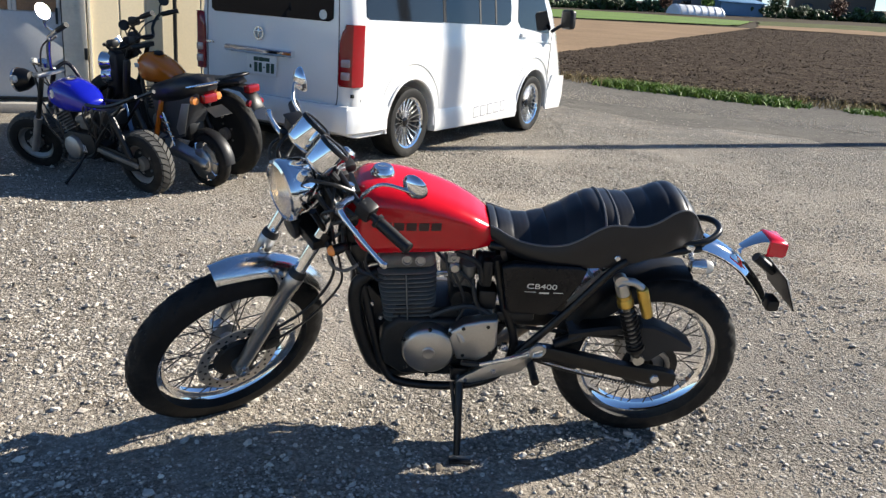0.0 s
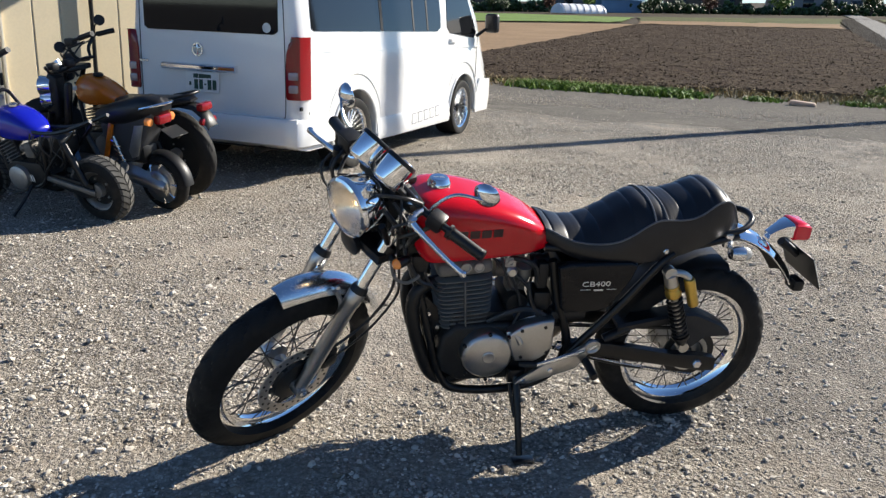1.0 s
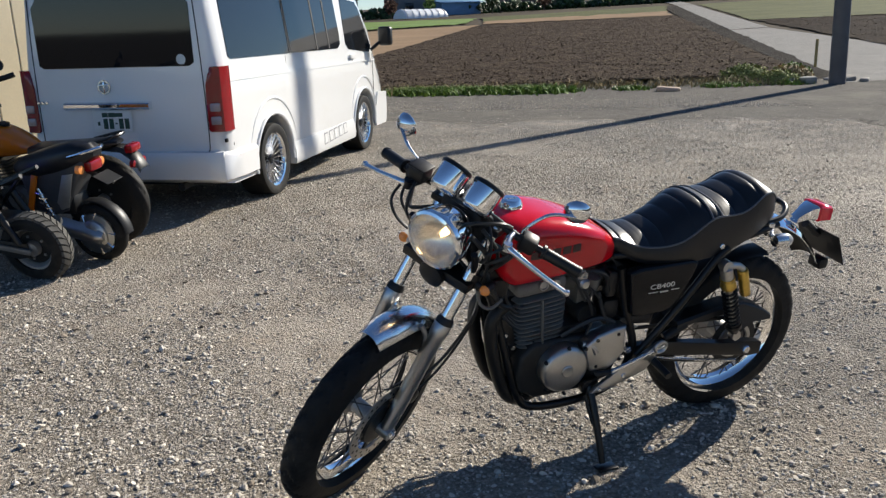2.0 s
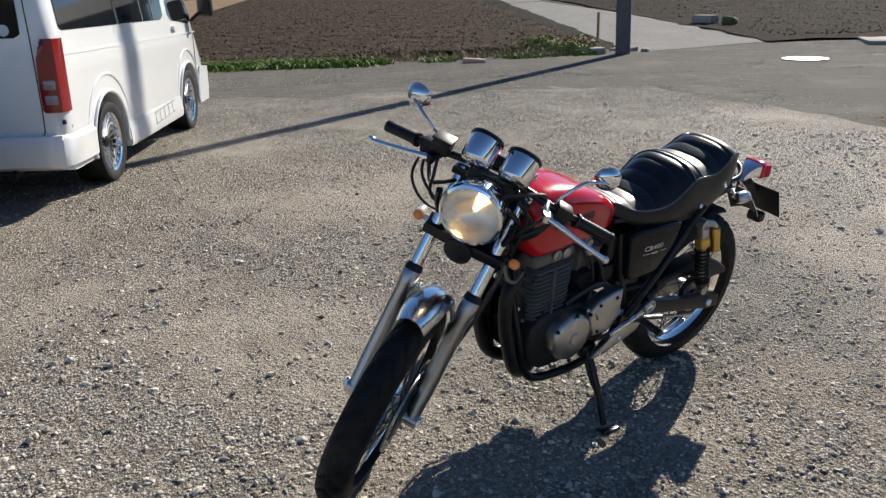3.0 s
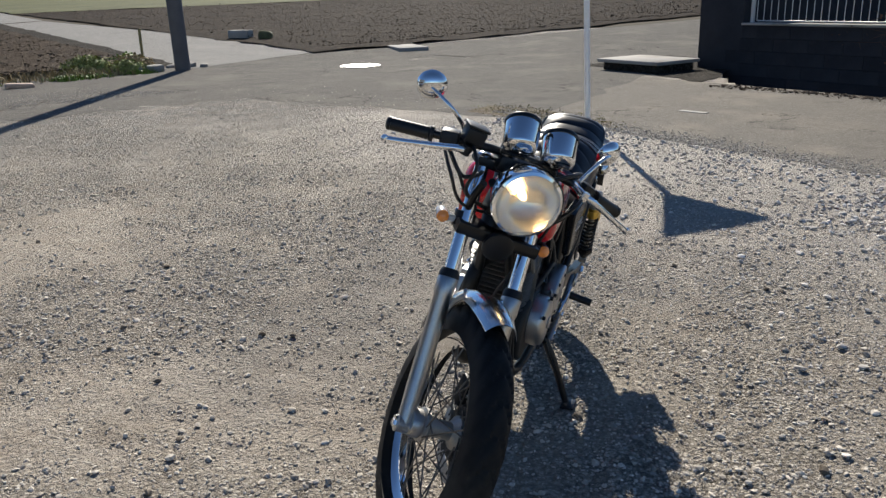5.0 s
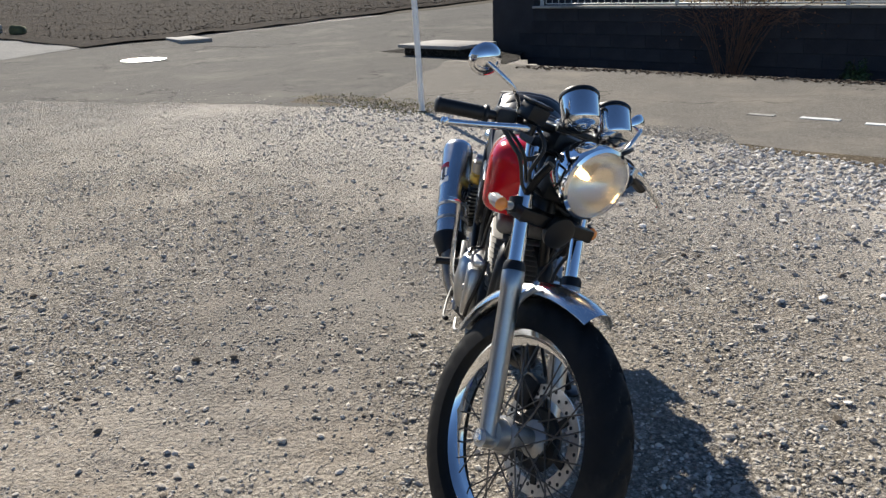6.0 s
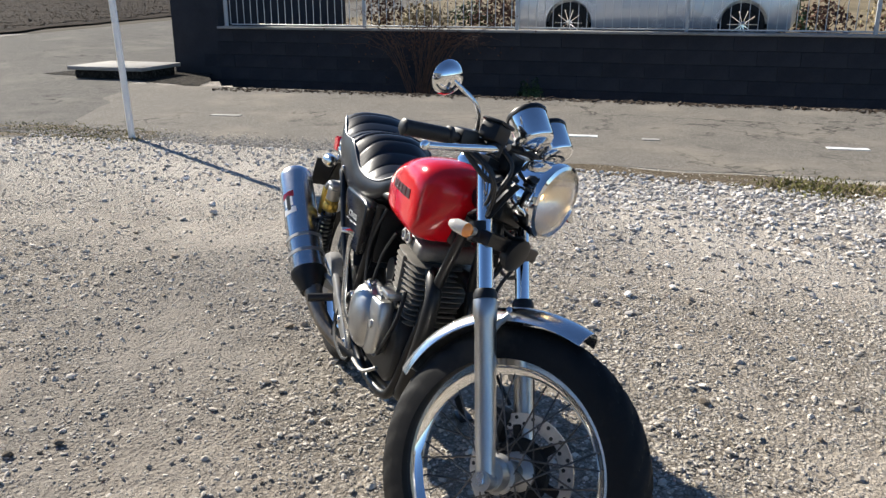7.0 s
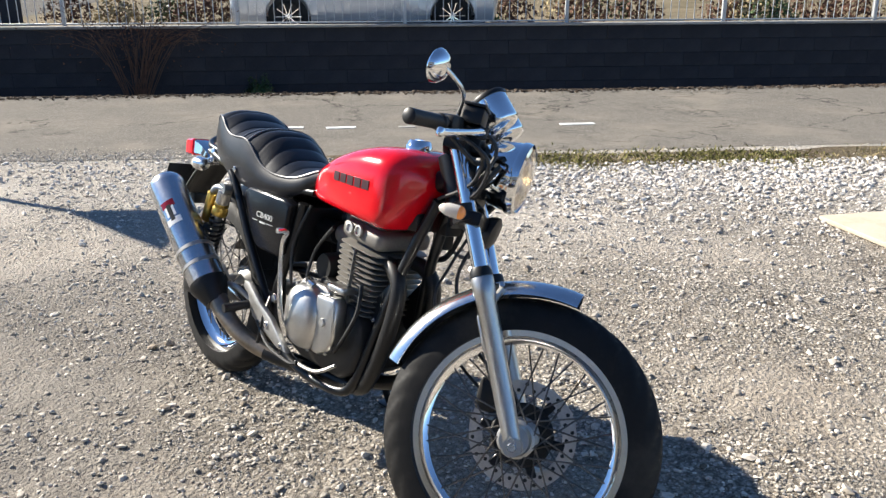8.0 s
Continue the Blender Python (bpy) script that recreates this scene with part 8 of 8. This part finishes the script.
# worn lane marks
for x0, y0, x1, y1 in ((7.26, 3.63, 7.12, 3.31), (5.67, 1.13, 5.57, 0.92), (5.47, 0.72, 5.33, 0.42), (5.17, 0.26, 5.06, 0.0), (4.83, -0.34, 4.76, -0.48), (4.08, -1.72, 3.94, -2.03)):
    d = Vector((x1 - x0, y1 - y0, 0))
    L = d.length
    d.normalize()
    n2 = Vector((-d.y, d.x, 0)) * 0.045
    K = 6
    lo_v, hi_v = [], []
    for k in range(K + 1):
        p = Vector((x0, y0, 0)) + d * (L * k / K)
        j = 0.35 * noise.noise((p.x * 20, p.y * 20, 2))
        lo_v.append(p - n2 * (1 + j))
        hi_v.append(p + n2 * (1 - j))
    ring = lo_v + list(reversed(hi_v))
    dash = loft([[q + Vector((0, 0, 0.002)) for q in ring], [q + Vector((0, 0, 0.0085)) for q in ring]])
    tagged(part("lane_mark", dash, M_FADED_LINE if x0 in (7.26, 4.83, 5.67) else M_WHITE_LINE), "worn white dash painted on the lane", "lane mark", "lane dashes", "structure")


tagged(part("ditch_edge", box(-7.6, 1.79, -0.14, 21.2, 0.12, 0.27, 0.02), M_DITCH, m=WALL), "earthy lip of the drainage ditch beside the lane", "kerb", kind="structure")

# ---- stones, clods, grass and shrubs ----
ICO = bmesh.new()
bmesh.ops.create_icosphere(ICO, subdivisions=1, radius=1.0)
ICO_V = np.array([v.co[:] for v in ICO.verts])
ICO_F = np.array([[v.index for v in f.verts] for f in ICO.faces])
ICO.free()
rng = np.random.default_rng(7)


def scatter(name, pts, sizes, material, label, category, flat=(0.35, 0.72), sink=0.35):
    """Many small angular stones in one mesh."""
    n = len(pts)
    V = ICO_V[None] * (1 + rng.uniform(-0.32, 0.32, (n, len(ICO_V), 1)))
    V = V * np.stack([rng.uniform(0.75, 1.25, n), rng.uniform(0.6, 1.0, n), rng.uniform(*flat, n)], 1)[:, None, :]
    a = rng.uniform(0, 2 * np.pi, n)
    c, s = np.cos(a)[:, None], np.sin(a)[:, None]
    tilt = rng.uniform(-0.5, 0.5, n)[:, None]
    x, y, z = V[..., 0], V[..., 1], V[..., 2]
    y, z = y * np.cos(tilt) - z * np.sin(tilt), y * np.sin(tilt) + z * np.cos(tilt)
    V = np.stack([x * c - y * s, x * s + y * c, z], 2) * sizes[:, None, None]
    V = V + pts[:, None, :]
    V[..., 2] += (sizes * (0.6 - sink))[:, None]
    F = (ICO_F[None] + (np.arange(n) * len(ICO_V))[:, None, None]).reshape(-1, 3)
    V = V.reshape(-1, 3)
    me = bpy.data.meshes.new(name)
    me.vertices.add(len(V))
    me.vertices.foreach_set("co", V.ravel())
    me.loops.add(F.size)
    me.loops.foreach_set("vertex_index", F.ravel().astype(np.int32))
    me.polygons.add(len(F))
    me.polygons.foreach_set("loop_start", np.arange(0, F.size, 3, dtype=np.int32))
    me.polygons.foreach_set("loop_total", np.full(len(F), 3, dtype=np.int32))
    me.polygons.foreach_set("use_smooth", np.zeros(len(F), dtype=bool))
    me.update(calc_edges=True)
    me.validate()
    me.materials.append(material)
    return tagged(new(name, me), label, category, kind="stuff")


def yard_height(x, y):
    r = math.hypot(x - GX, y - GY)
    if r >= 14:
        return 0.0
    k = (1 - r / 14) * min(1, max(0, 3.0 - road_side(x, y))) * min(1, max(0, 14.0 - 0.443 * x - y))
    return k * yard_relief(x, y)


def yard_points(n, cx, cy, sx, sy, lo, hi, power=2.2):
    out, siz = [], []
    while len(out) < n:
        x, y = cx + rng.normal() * sx, cy + rng.normal() * sy
        if not in_yard(x, y) or math.hypot(x - cx, y - cy) > 11:
            continue
        clump = stony(x, y) * (0.75 + 0.6 * noise.noise((x * 5, y * 5, 2)))
        if rng.uniform() > 0.10 + 0.95 * clump:
            continue
        out.append((x, y, yard_height(x, y)))
        siz.append(lo + (hi - lo) * rng.uniform() ** power)
    return np.array(out), np.array(siz)


p, s = yard_points(100000, -0.5, 2.7, 2.1, 2.0, 0.0022, 0.0070, 1.8)
scatter("gravel", p, s, M_STONE, "small angular grey gravel", "gravel", sink=0.45)
p, s = yard_points(6500, -0.6, 2.8, 2.3, 2.2, 0.005, 0.012, 1.8)
scatter("gravel", p, s, M_STONE, "loose grey stones in patches", "gravel", sink=0.35)
p, s = yard_points(2600, -0.4, 3.0, 2.6, 2.4, 0.007, 0.021, 2.8)
scatter("gravel", p, s, M_STONE, "scattered larger grey stones", "gravel", sink=0.4)
p, s = yard_points(26000, 0.5, 4.5, 3.6, 3.4, 0.005, 0.014, 2.0)
scatter("gravel", p, s, M_STONE, "grey gravel spread over the yard", "gravel", sink=0.45)
p, s = yard_points(15000, 1.9, -0.1, 1.0, 1.5, 0.0025, 0.008, 1.8)
scatter("gravel", p, s, M_STONE_PALE, "pale dusty gravel towards the lane", "gravel", sink=0.4)
p, s = yard_points(480, -1.0, 2.4, 1.9, 1.8, 0.006, 0.022, 2.4)
scatter("earth_lumps", p, s, M_LUMP, "crumbs and lumps of dry brown earth", "earth", sink=0.3)
edge_pts, edge_siz = [], []
while len(edge_pts) < 11000:
    t = rng.uniform(-3, 6.5)
    off = 0.10 + abs(rng.normal()) * 0.9
    base = Vector((3.55 + 0.471 * (t - 0.6), 0.882 * (t - 0.6) + 0.0, 0)) + Vector((0.0, 0.0, 0))
    off += 0.5 * min(1, max(0, (1.4 - base.y) / 2.4))
    q = base - Vector((0.882, -0.471, 0)) * (off - 0.05)
    fade = 1.0 if t < 2.2 else 0.25
    if rng.uniform() > fade or not in_yard(q.x, q.y):
        continue
    edge_pts.append((q.x, q.y, yard_height(q.x, q.y)))
    edge_siz.append(0.005 + 0.017 * rng.uniform() ** 2.0)
scatter("coarse_gravel", np.array(edge_pts), np.array(edge_siz), M_STONE_PALE, "band of coarse pale crushed stone along the lane", "gravel", sink=0.2)

strewn, strewn_siz = [], []
while len(strewn) < 17000:
    if rng.uniform() < 0.62:
        x = rng.uniform(-3, 7.2)
        y = 14.6 - 0.443 * x + abs(rng.normal()) * 0.95 - 0.35
    else:
        t = rng.uniform(1.6, 6.4)
        x, y = 3.54 + 0.471 * t + abs(rng.normal()) * 0.22, 0.882 * t
    strewn.append((x, y, 0.003))
    strewn_siz.append(0.003 + 0.007 * rng.uniform() ** 2)
scatter("strewn_gravel", np.array(strewn), np.array(strewn_siz), M_STONE, "fine gravel strewn over the edge of the asphalt", "gravel", sink=0.4)

# clods on the near fields
pts, siz = [], []
while len(pts) < 11000:
    u, v = rng.uniform(), rng.uniform() ** 2.2
    x = (-1.0 + 11.3 * u) * (1 - v) + (16.6 + 11.8 * u) * v
    y = (18.6 - 3.5 * u) * (1 - v) + (59.6 - 6.5 * u) * v
    pts.append((x, y, rise(x, y) + 0.085 + 0.06 * noise.noise((x * 1.1, y * 1.1, 5))))
    siz.append(0.010 + 0.026 * rng.uniform() ** 2.5)
scatter("soil_clods", np.array(pts), np.array(siz), M_CLOD, "crumbled dark clods on the ploughed field", "soil")
pts, siz = [], []
while len(pts) < 15000:
    u, v = rng.uniform(), rng.uniform() ** 2.2
    x = (14.6 + 47.4 * u) * (1 - v) + (25.9 + 34.1 * u) * v
    y = (13.6 - 22.6 * u) * (1 - v) + (40.5 - 26.5 * u) * v
    pts.append((x, y, rise(x, y) + 0.085 + 0.06 * noise.noise((x * 1.1, y * 1.1, 5))))
    siz.append(0.010 + 0.026 * rng.uniform() ** 2.5)
scatter("soil_clods", np.array(pts), np.array(siz), M_CLOD, "crumbled dark clods on the far field", "soil")
# litter along the foot of the wall
pts, siz = [], []
while len(pts) < 2500:
    t = rng.uniform(-11, 3.3)
    off = abs(rng.normal()) * 0.13 + (0.25 * max(0, t - 1.5) / 2) * rng.uniform()
    q = WALL @ Vector((t, 1.76 + off, 0))
    pts.append((q.x, q.y, 0.008))
    siz.append(0.008 + 0.022 * rng.uniform() ** 2)
scatter("leaf_litter", np.array(pts), np.array(siz), M_CLOD, "dry dirt and leaf litter along the wall", "litter", flat=(0.2, 0.5))


def blades(name, roots, heights, material, label, category, width=0.012, spread=0.5):
    """Grass: each blade a bent three-sided strip."""
    V, F = [], []
    for (x, y, z), h in zip(roots, heights):
        a = rng.uniform(0, 2 * math.pi)
        lx, ly = rng.normal() * spread * h, rng.normal() * spread * h
        dx, dy = math.cos(a) * width, math.sin(a) * width
        i = len(V)
        V += [(x - dx, y - dy, z), (x + dx, y + dy, z), (x - dx * 0.7 + lx * 0.35, y - dy * 0.7 + ly * 0.35, z + h * 0.6), (x + dx * 0.7 + lx * 0.35, y + dy * 0.7 + ly * 0.35, z + h * 0.6), (x + lx, y + ly, z + h)]
        F += [(i, i + 1, i + 3, i + 2), (i + 2, i + 3, i + 4)]
    me = bpy.data.meshes.new(name)
    me.from_pydata(V, [], F)
    me.materials.append(material)
    return tagged(new(name, me), label, category, kind="stuff")


def strip_roots(n, a, b, spread, clump=0.0):
    out = []
    while len(out) < n:
        t = rng.uniform()
        if clump and noise.noise((t * 14, a[0], 0)) < clump:
            continue
        x, y = a[0] + (b[0] - a[0]) * t + rng.normal() * spread, a[1] + (b[1] - a[1]) * t + rng.normal() * spread
        out.append((x, y, rise(x, y) + 0.0))
    return out


r = strip_roots(9000, (2.3, 16.85), (5.1, 15.55), 0.20, -0.15)
blades("grass", r, rng.uniform(0.04, 0.15, len(r)), M_GRASS, "thick green weeds at the edge of the field", "grass", 0.020, 0.9)
r = strip_roots(2200, (5.0, 15.6), (9.6, 14.4), 0.14, 0.12)
blades("grass", r, rng.uniform(0.03, 0.09, len(r)), M_GRASS, "sparse green weeds at the edge of the field", "grass", 0.016, 0.9)
r = strip_roots(1600, (1.0, 17.6), (9.6, 14.6), 0.25)
blades("dry_grass", r, rng.uniform(0.05, 0.2, len(r)), M_STRAW, "dry straw-coloured grass by the field", "grass", 0.012, 0.7)
r = strip_roots(1800, (6.9, 5.7), (5.9, 4.2), 0.20, -0.05)
blades("dry_grass", r, rng.uniform(0.006, 0.018, len(r)), M_MOSS, "low yellow-green moss and grass at the edge of the lane", "grass", 0.007, 0.9)
r = strip_roots(5200, (2.85, -0.50), (0.1, -5.3), 0.17, 0.02)
blades("dry_grass", r, rng.uniform(0.008, 0.035, len(r)), M_MOSS, "short yellow-green grass along the edge of the lane", "grass", 0.006, 0.9)
r = strip_roots(1400, (2.75, -0.40), (0.1, -5.4), 0.16)
blades("dry_grass", r, rng.uniform(0.01, 0.04, len(r)), M_STRAW, "short dry grass along the edge of the lane", "grass", 0.005, 0.9)


def leaf_clump(name, centre, size, n, leaf, material, label, category, twigs=0, twig_mat=M_TWIG):
    """A low plant of crossing stems and many small leaves."""
    t = thing(name, Matrix.Translation(centre), label, category)
    bm = bmesh.new()
    for _ in range(n):
        d = Vector((rng.normal(), rng.normal(), abs(rng.normal()) + 0.1)).normalized()
        rr = rng.uniform(0.45, 1.0) ** 0.5
        p = Vector((d.x * size[0], d.y * size[1], d.z * size[2])) * rr * (1 + 0.35 * noise.noise(d * 2.3))
        a = Vector((rng.normal(), rng.normal(), rng.normal())).normalized()
        b2 = a.cross(d).normalized() * leaf * 0.45
        a = a * leaf * rng.uniform(0.6, 1.3)
        vs = [bm.verts.new(p - a * 0.5), bm.verts.new(p + b2), bm.verts.new(p + a * 0.5 + d * leaf * 0.2), bm.verts.new(p - b2)]
        bm.faces.new(vs)
    part("foliage", bm, material, t, angle=180)
    if twigs:
        bms = []
        for _ in range(twigs):
            d = Vector((rng.normal(), rng.normal() * 0.7, abs(rng.normal()) + 0.6)).normalized()
            tip = Vector((d.x * size[0], d.y * size[1], d.z * size[2])) * rng.uniform(0.7, 1.25)
            mid = tip * 0.5 + Vector((rng.normal(), rng.normal(), rng.normal())) * 0.05
            bms.append(tube([(rng.normal() * 0.03, rng.normal() * 0.03, 0), mid, tip], [0.009, 0.005, 0.002], 5, 3))
            for _k in range(3):
                q = mid.lerp(tip, rng.uniform())
                bms.append(tube([q, q + Vector((rng.normal(), rng.normal(), rng.normal() * 0.6)) * 0.09], [0.003, 0.0015], 4, 1))
        part("branchwork", merge(*bms), twig_mat, t)
    return t


q = WALL @ Vector((0.9, 0.20, -0.40))
bare = thing("shrub", Matrix.Translation(q) @ Matrix.Rotation(math.atan2(0.88, 0.47), 4, "Z"), "bare reddish-brown shrub climbing the block wall", "shrub")
bms = []
for k in range(46):
    u = rng.uniform(-1, 1)
    tip = Vector((u * 1.25 + rng.normal() * 0.10, rng.normal() * 0.10, (1.02 + 0.68 * rng.uniform()) * (1.1 - 0.25 * abs(u))))
    root = Vector((0.05 * (k % 5 - 2) + rng.normal() * 0.02, rng.normal() * 0.03, 0))
    mid = Vector((root.x * 0.6 + tip.x * 0.4, root.y, 0.80 + 0.22 * rng.uniform())) + Vector((rng.normal() * 0.06, rng.normal() * 0.04, rng.normal() * 0.05))
    bms.append(tube([root, mid, tip], [0.007, 0.004, 0.0015], 5, 3))
    for _k in range(6):
        o2 = mid.lerp(tip, rng.uniform(-0.4, 1.0))
        bms.append(tube([o2, o2 + Vector((rng.normal(), rng.normal() * 0.5, rng.normal() * 0.7)) * 0.10], [0.0028, 0.0012], 4, 1))
part("branchwork", merge(*bms), M_TWIG, bare)
bm = bmesh.new()
for _ in range(380):
    p = Vector((rng.normal() * 0.6, rng.normal() * 0.08, 1.15 + rng.normal() * 0.28))
    a = Vector((rng.normal(), rng.normal(), rng.normal())).normalized() * 0.018
    b2 = a.orthogonal() * 0.6
    bm.faces.new([bm.verts.new(p - a), bm.verts.new(p + b2), bm.verts.new(p + a), bm.verts.new(p - b2)])
part("foliage", bm, M_LEAF_BROWN, bare, angle=180)
q = WALL @ Vector((-0.83, 0.35, -0.45))
leaf_clump("shrub", q, (0.45, 0.22, 0.50), 1600, 0.04, M_LEAF_DARK, "low dark green shrub at the foot of the wall", "shrub", 8)
for k, (x, y, sz) in enumerate(((9.2, 15.6, 0.55), (10.0, 15.2, 0.5), (9.4, 14.7, 0.4), (10.6, 16.0, 0.45))):
    leaf_clump("weed_heap", (x, y, 0), (sz, sz * 0.8, sz * 0.6), 1500, 0.06, (M_WEED, M_STRAW, M_WEED, M_GRASS)[k], "heap of cut green weeds at the field corner", "weeds")
for k in range(30):
    t = 3.9 - 0.86 * k
    q = WALL @ Vector((t + rng.normal() * 0.4, -5.2 - rng.uniform(0, 2.5), 0.5))
    leaf_clump("yard_shrub", q, (0.7, 0.6, 0.55 + 0.4 * rng.uniform()), 420, 0.08, (M_LEAF_BROWN, M_STRAW, M_LEAF_DARK, M_LEAF_BROWN)[k % 4], "dry shrub in the yard behind the fence", "shrub", 14)
rock = tagged(part("rock", moved(box(0, 0, 0, 0.45, 0.2, 0.10, 0.04, 3), pose(6.85, 14.45, 0.03, 2, 4, -30)), M_PINK), "flat pale pinkish stone at the field edge", "rock")


# ---- houses, greenhouse and trees far off ----
def house(x, y, w, d, h, turn, wall_mat, label):
    z = rise(x, y)
    t = thing("house", Matrix.Translation((x, y, z)) @ Matrix.Rotation(turn, 4, "Z"), label, "house", "houses beyond the fields")
    part("wall", box(0, 0, h / 2, w, d, h, 0.02), wall_mat, t)
    e = 0.6
    part("roof", merge(loft([[(sx * (w / 2 + e), -d / 2 - e, h), (sx * (w / 2 + e), 0, h + d * 0.28), (sx * (w / 2 + e), d / 2 + e, h), (sx * (w / 2 + e), d / 2 + e, h - 0.15), (sx * (w / 2 + e), -d / 2 - e, h - 0.15)] for sx in (-1, 1)])), M_ROOF, t)
    k = max(2, int(w / 2.6))
    for i in range(k):
        xx = -w / 2 + w * (i + 0.5) / k
        for zz in ([1.3, 4.0] if h > 4.5 else [1.3]):
            wn_ = part("window", box(xx, -d / 2 - 0.02, zz, 1.3, 0.08, 1.1, 0.01), M_VAN_GLASS, t)
            part("sill", box(xx, -d / 2 - 0.06, zz - 0.6, 1.45, 0.12, 0.06, 0.01), M_STEEL_GREY, wn_)
    return t


for x, y, w, d, h, turn, wm, lab in ((-4, 150, 12, 8, 5.6, 0.05, M_HOUSE_A, "grey two-storey house with a dark roof"), (12, 152, 11, 8, 3.2, -0.1, M_HOUSE_C, "low brown house with a dark roof"), (28, 148, 12, 8, 5.6, 0.1, M_HOUSE_A, "grey two-storey house with a dark roof"),
                                    (44, 146, 10, 8, 3.4, -0.2, M_HOUSE_C, "brown house with a dark roof"), (58, 140, 12, 9, 5.4, -0.3, M_HOUSE_B, "pale house with a dark roof"), (-22, 156, 12, 8, 5.6, 0.15, M_HOUSE_B, "pale house with a dark roof"), (74, 132, 12, 8, 3.4, -0.4, M_HOUSE_C, "long low brown shed"), (92, 122, 14, 9, 5.6, -0.5, M_HOUSE_A, "grey house with a dark roof"), (-42, 160, 13, 8, 5.6, 0.2, M_HOUSE_A, "grey house with a dark roof")):
    house(x, y - 22, w, d, h, turn, wm, lab)
gh = thing("greenhouse", Matrix.Translation((22.3, 106.5, rise(22.3, 106.5))) @ Matrix.Rotation(0.42, 4, "Z"), "white plastic-film tunnel greenhouse", "greenhouse")
part("film", loft([[(x, 1.4 * math.cos(a), 1.15 * k * math.sin(a)) for a in [math.pi * i / 16 for i in range(17)]] for x, k in ((-3.3, 0.9), (-3.2, 1.0), (-1.6, 0.98), (0, 1.0), (1.6, 0.98), (3.2, 1.0), (3.3, 0.9))]), M_FILM, gh)
for k in range(7):
    part("hoop", tube([(-3 + k, 1.43 * math.cos(a), 1.18 * math.sin(a)) for a in [math.pi * i / 12 for i in range(13)]], 0.03, 6, 1), M_STEEL_GREY, gh)
tagged(part("shed", merge(box(0, 0, 0.9, 6, 3, 1.8, 0.05), moved(box(0, 0, 0, 6.6, 3.6, 0.12, 0.02), pose(0, 0, 1.9, 8, 0, 0))), M_TARP, m=Matrix.Translation((29.5, 116, rise(29.5, 116))) @ Matrix.Rotation(0.2, 4, "Z")), "low blue-roofed shed beside the greenhouse", "shed")
hedge = []
for _ in range(5200):
    u = rng.uniform()
    x = -45 + 150 * u
    y = 121 - 0.32 * max(0, x - 20) + rng.normal() * 1.2
    top = 1.0 + 0.9 * noise.noise((x * 0.22, 3, 0)) + 0.5 * noise.noise((x * 0.9, 7, 0))
    if top < 0.35:
        continue
    hedge.append((x, y, rise(x, y) + rng.uniform() * top))
scatter("hedge", np.array(hedge), 0.16 + 0.25 * rng.uniform(size=len(hedge)), M_LEAF_DARK, "ragged dark hedge and scrub before the houses", "hedge", flat=(0.5, 1.2))


def tree(x, y, h, spread, leaf_mat, label):
    z = rise(x, y)
    t = thing("tree", Matrix.Translation((x, y, z)), label, "tree", "trees among the houses")
    bms = [tube([(0, 0, 0), (0.05 * h * rng.normal() * 0.3, 0, h * 0.4), (0, 0, h * 0.85)], [0.06 * h * 0.5, 0.04 * h * 0.5, 0.01 * h], 8, 3)]
    for k in range(7):
        a = rng.uniform(0, 6.28)
        z0 = h * rng.uniform(0.25, 0.7)
        bms.append(tube([(0, 0, z0), (math.cos(a) * spread * 0.5, math.sin(a) * spread * 0.5, z0 + h * 0.12), (math.cos(a) * spread * 0.85, math.sin(a) * spread * 0.85, z0 + h * 0.2)], [0.015 * h, 0.01 * h, 0.004 * h], 6, 2))
    part("trunk", merge(*bms), M_BARK, t)
    bm = bmesh.new()
    for _ in range(520):
        d = Vector((rng.normal(), rng.normal(), rng.normal())).normalized()
        rr = rng.uniform(0.2, 1) ** 0.4
        p = Vector((d.x * spread, d.y * spread, h * 0.58 + d.z * h * 0.42)) * 1.0
        p = Vector((0, 0, h * 0.58)).lerp(p, rr * (0.8 + 0.4 * noise.noise(d * 2 + Vector((x, y, 0)))))
        a = Vector((rng.normal(), rng.normal(), rng.normal())).normalized() * h * 0.06
        b2 = a.orthogonal() * 0.7
        vs = [bm.verts.new(p - a), bm.verts.new(p + b2), bm.verts.new(p + a), bm.verts.new(p - b2)]
        bm.faces.new(vs)
    part("crown", bm, leaf_mat, t, angle=180)


for k in range(26):
    x = -10 + 5.2 * k + rng.normal() * 1.5
    y = 116 - 0.35 * max(0, x - 20) + rng.normal() * 3
    h = rng.uniform(1.6, 4.0)
    tree(x, y, h, h * rng.uniform(0.35, 0.6), (M_LEAF_DARK, M_LEAF_DARK, M_LEAF_BROWN, M_GRASS)[k % 4], ("dark evergreen tree", "dark evergreen tree", "bare brown tree", "light green tree")[k % 4] + " beyond the fields")


# ---- blocks of the low wall ----
course = 0.2
proto = {}
for row in range(6):
    x = -17.1 + (0.0 if row % 2 else 0.3)
    i = 0
    while x < 4.35:
        L = (0.58, 0.62, 0.60, 0.56)[(i * 3 + row) % 4]
        mm = Matrix.Translation((x + L / 2, -0.10 + 0.006 * noise.noise((x * 3, row, 0)), -0.482 + course * (row + 0.5)))
        if L not in proto:
            proto[L] = part("block", box(0, 0, 0, L - 0.002, 0.12, course - 0.003, 0.003, 1), M_BLOCK, wall, m=mm)
        else:
            again(proto[L], mm, wall)
        x += L
        i += 1
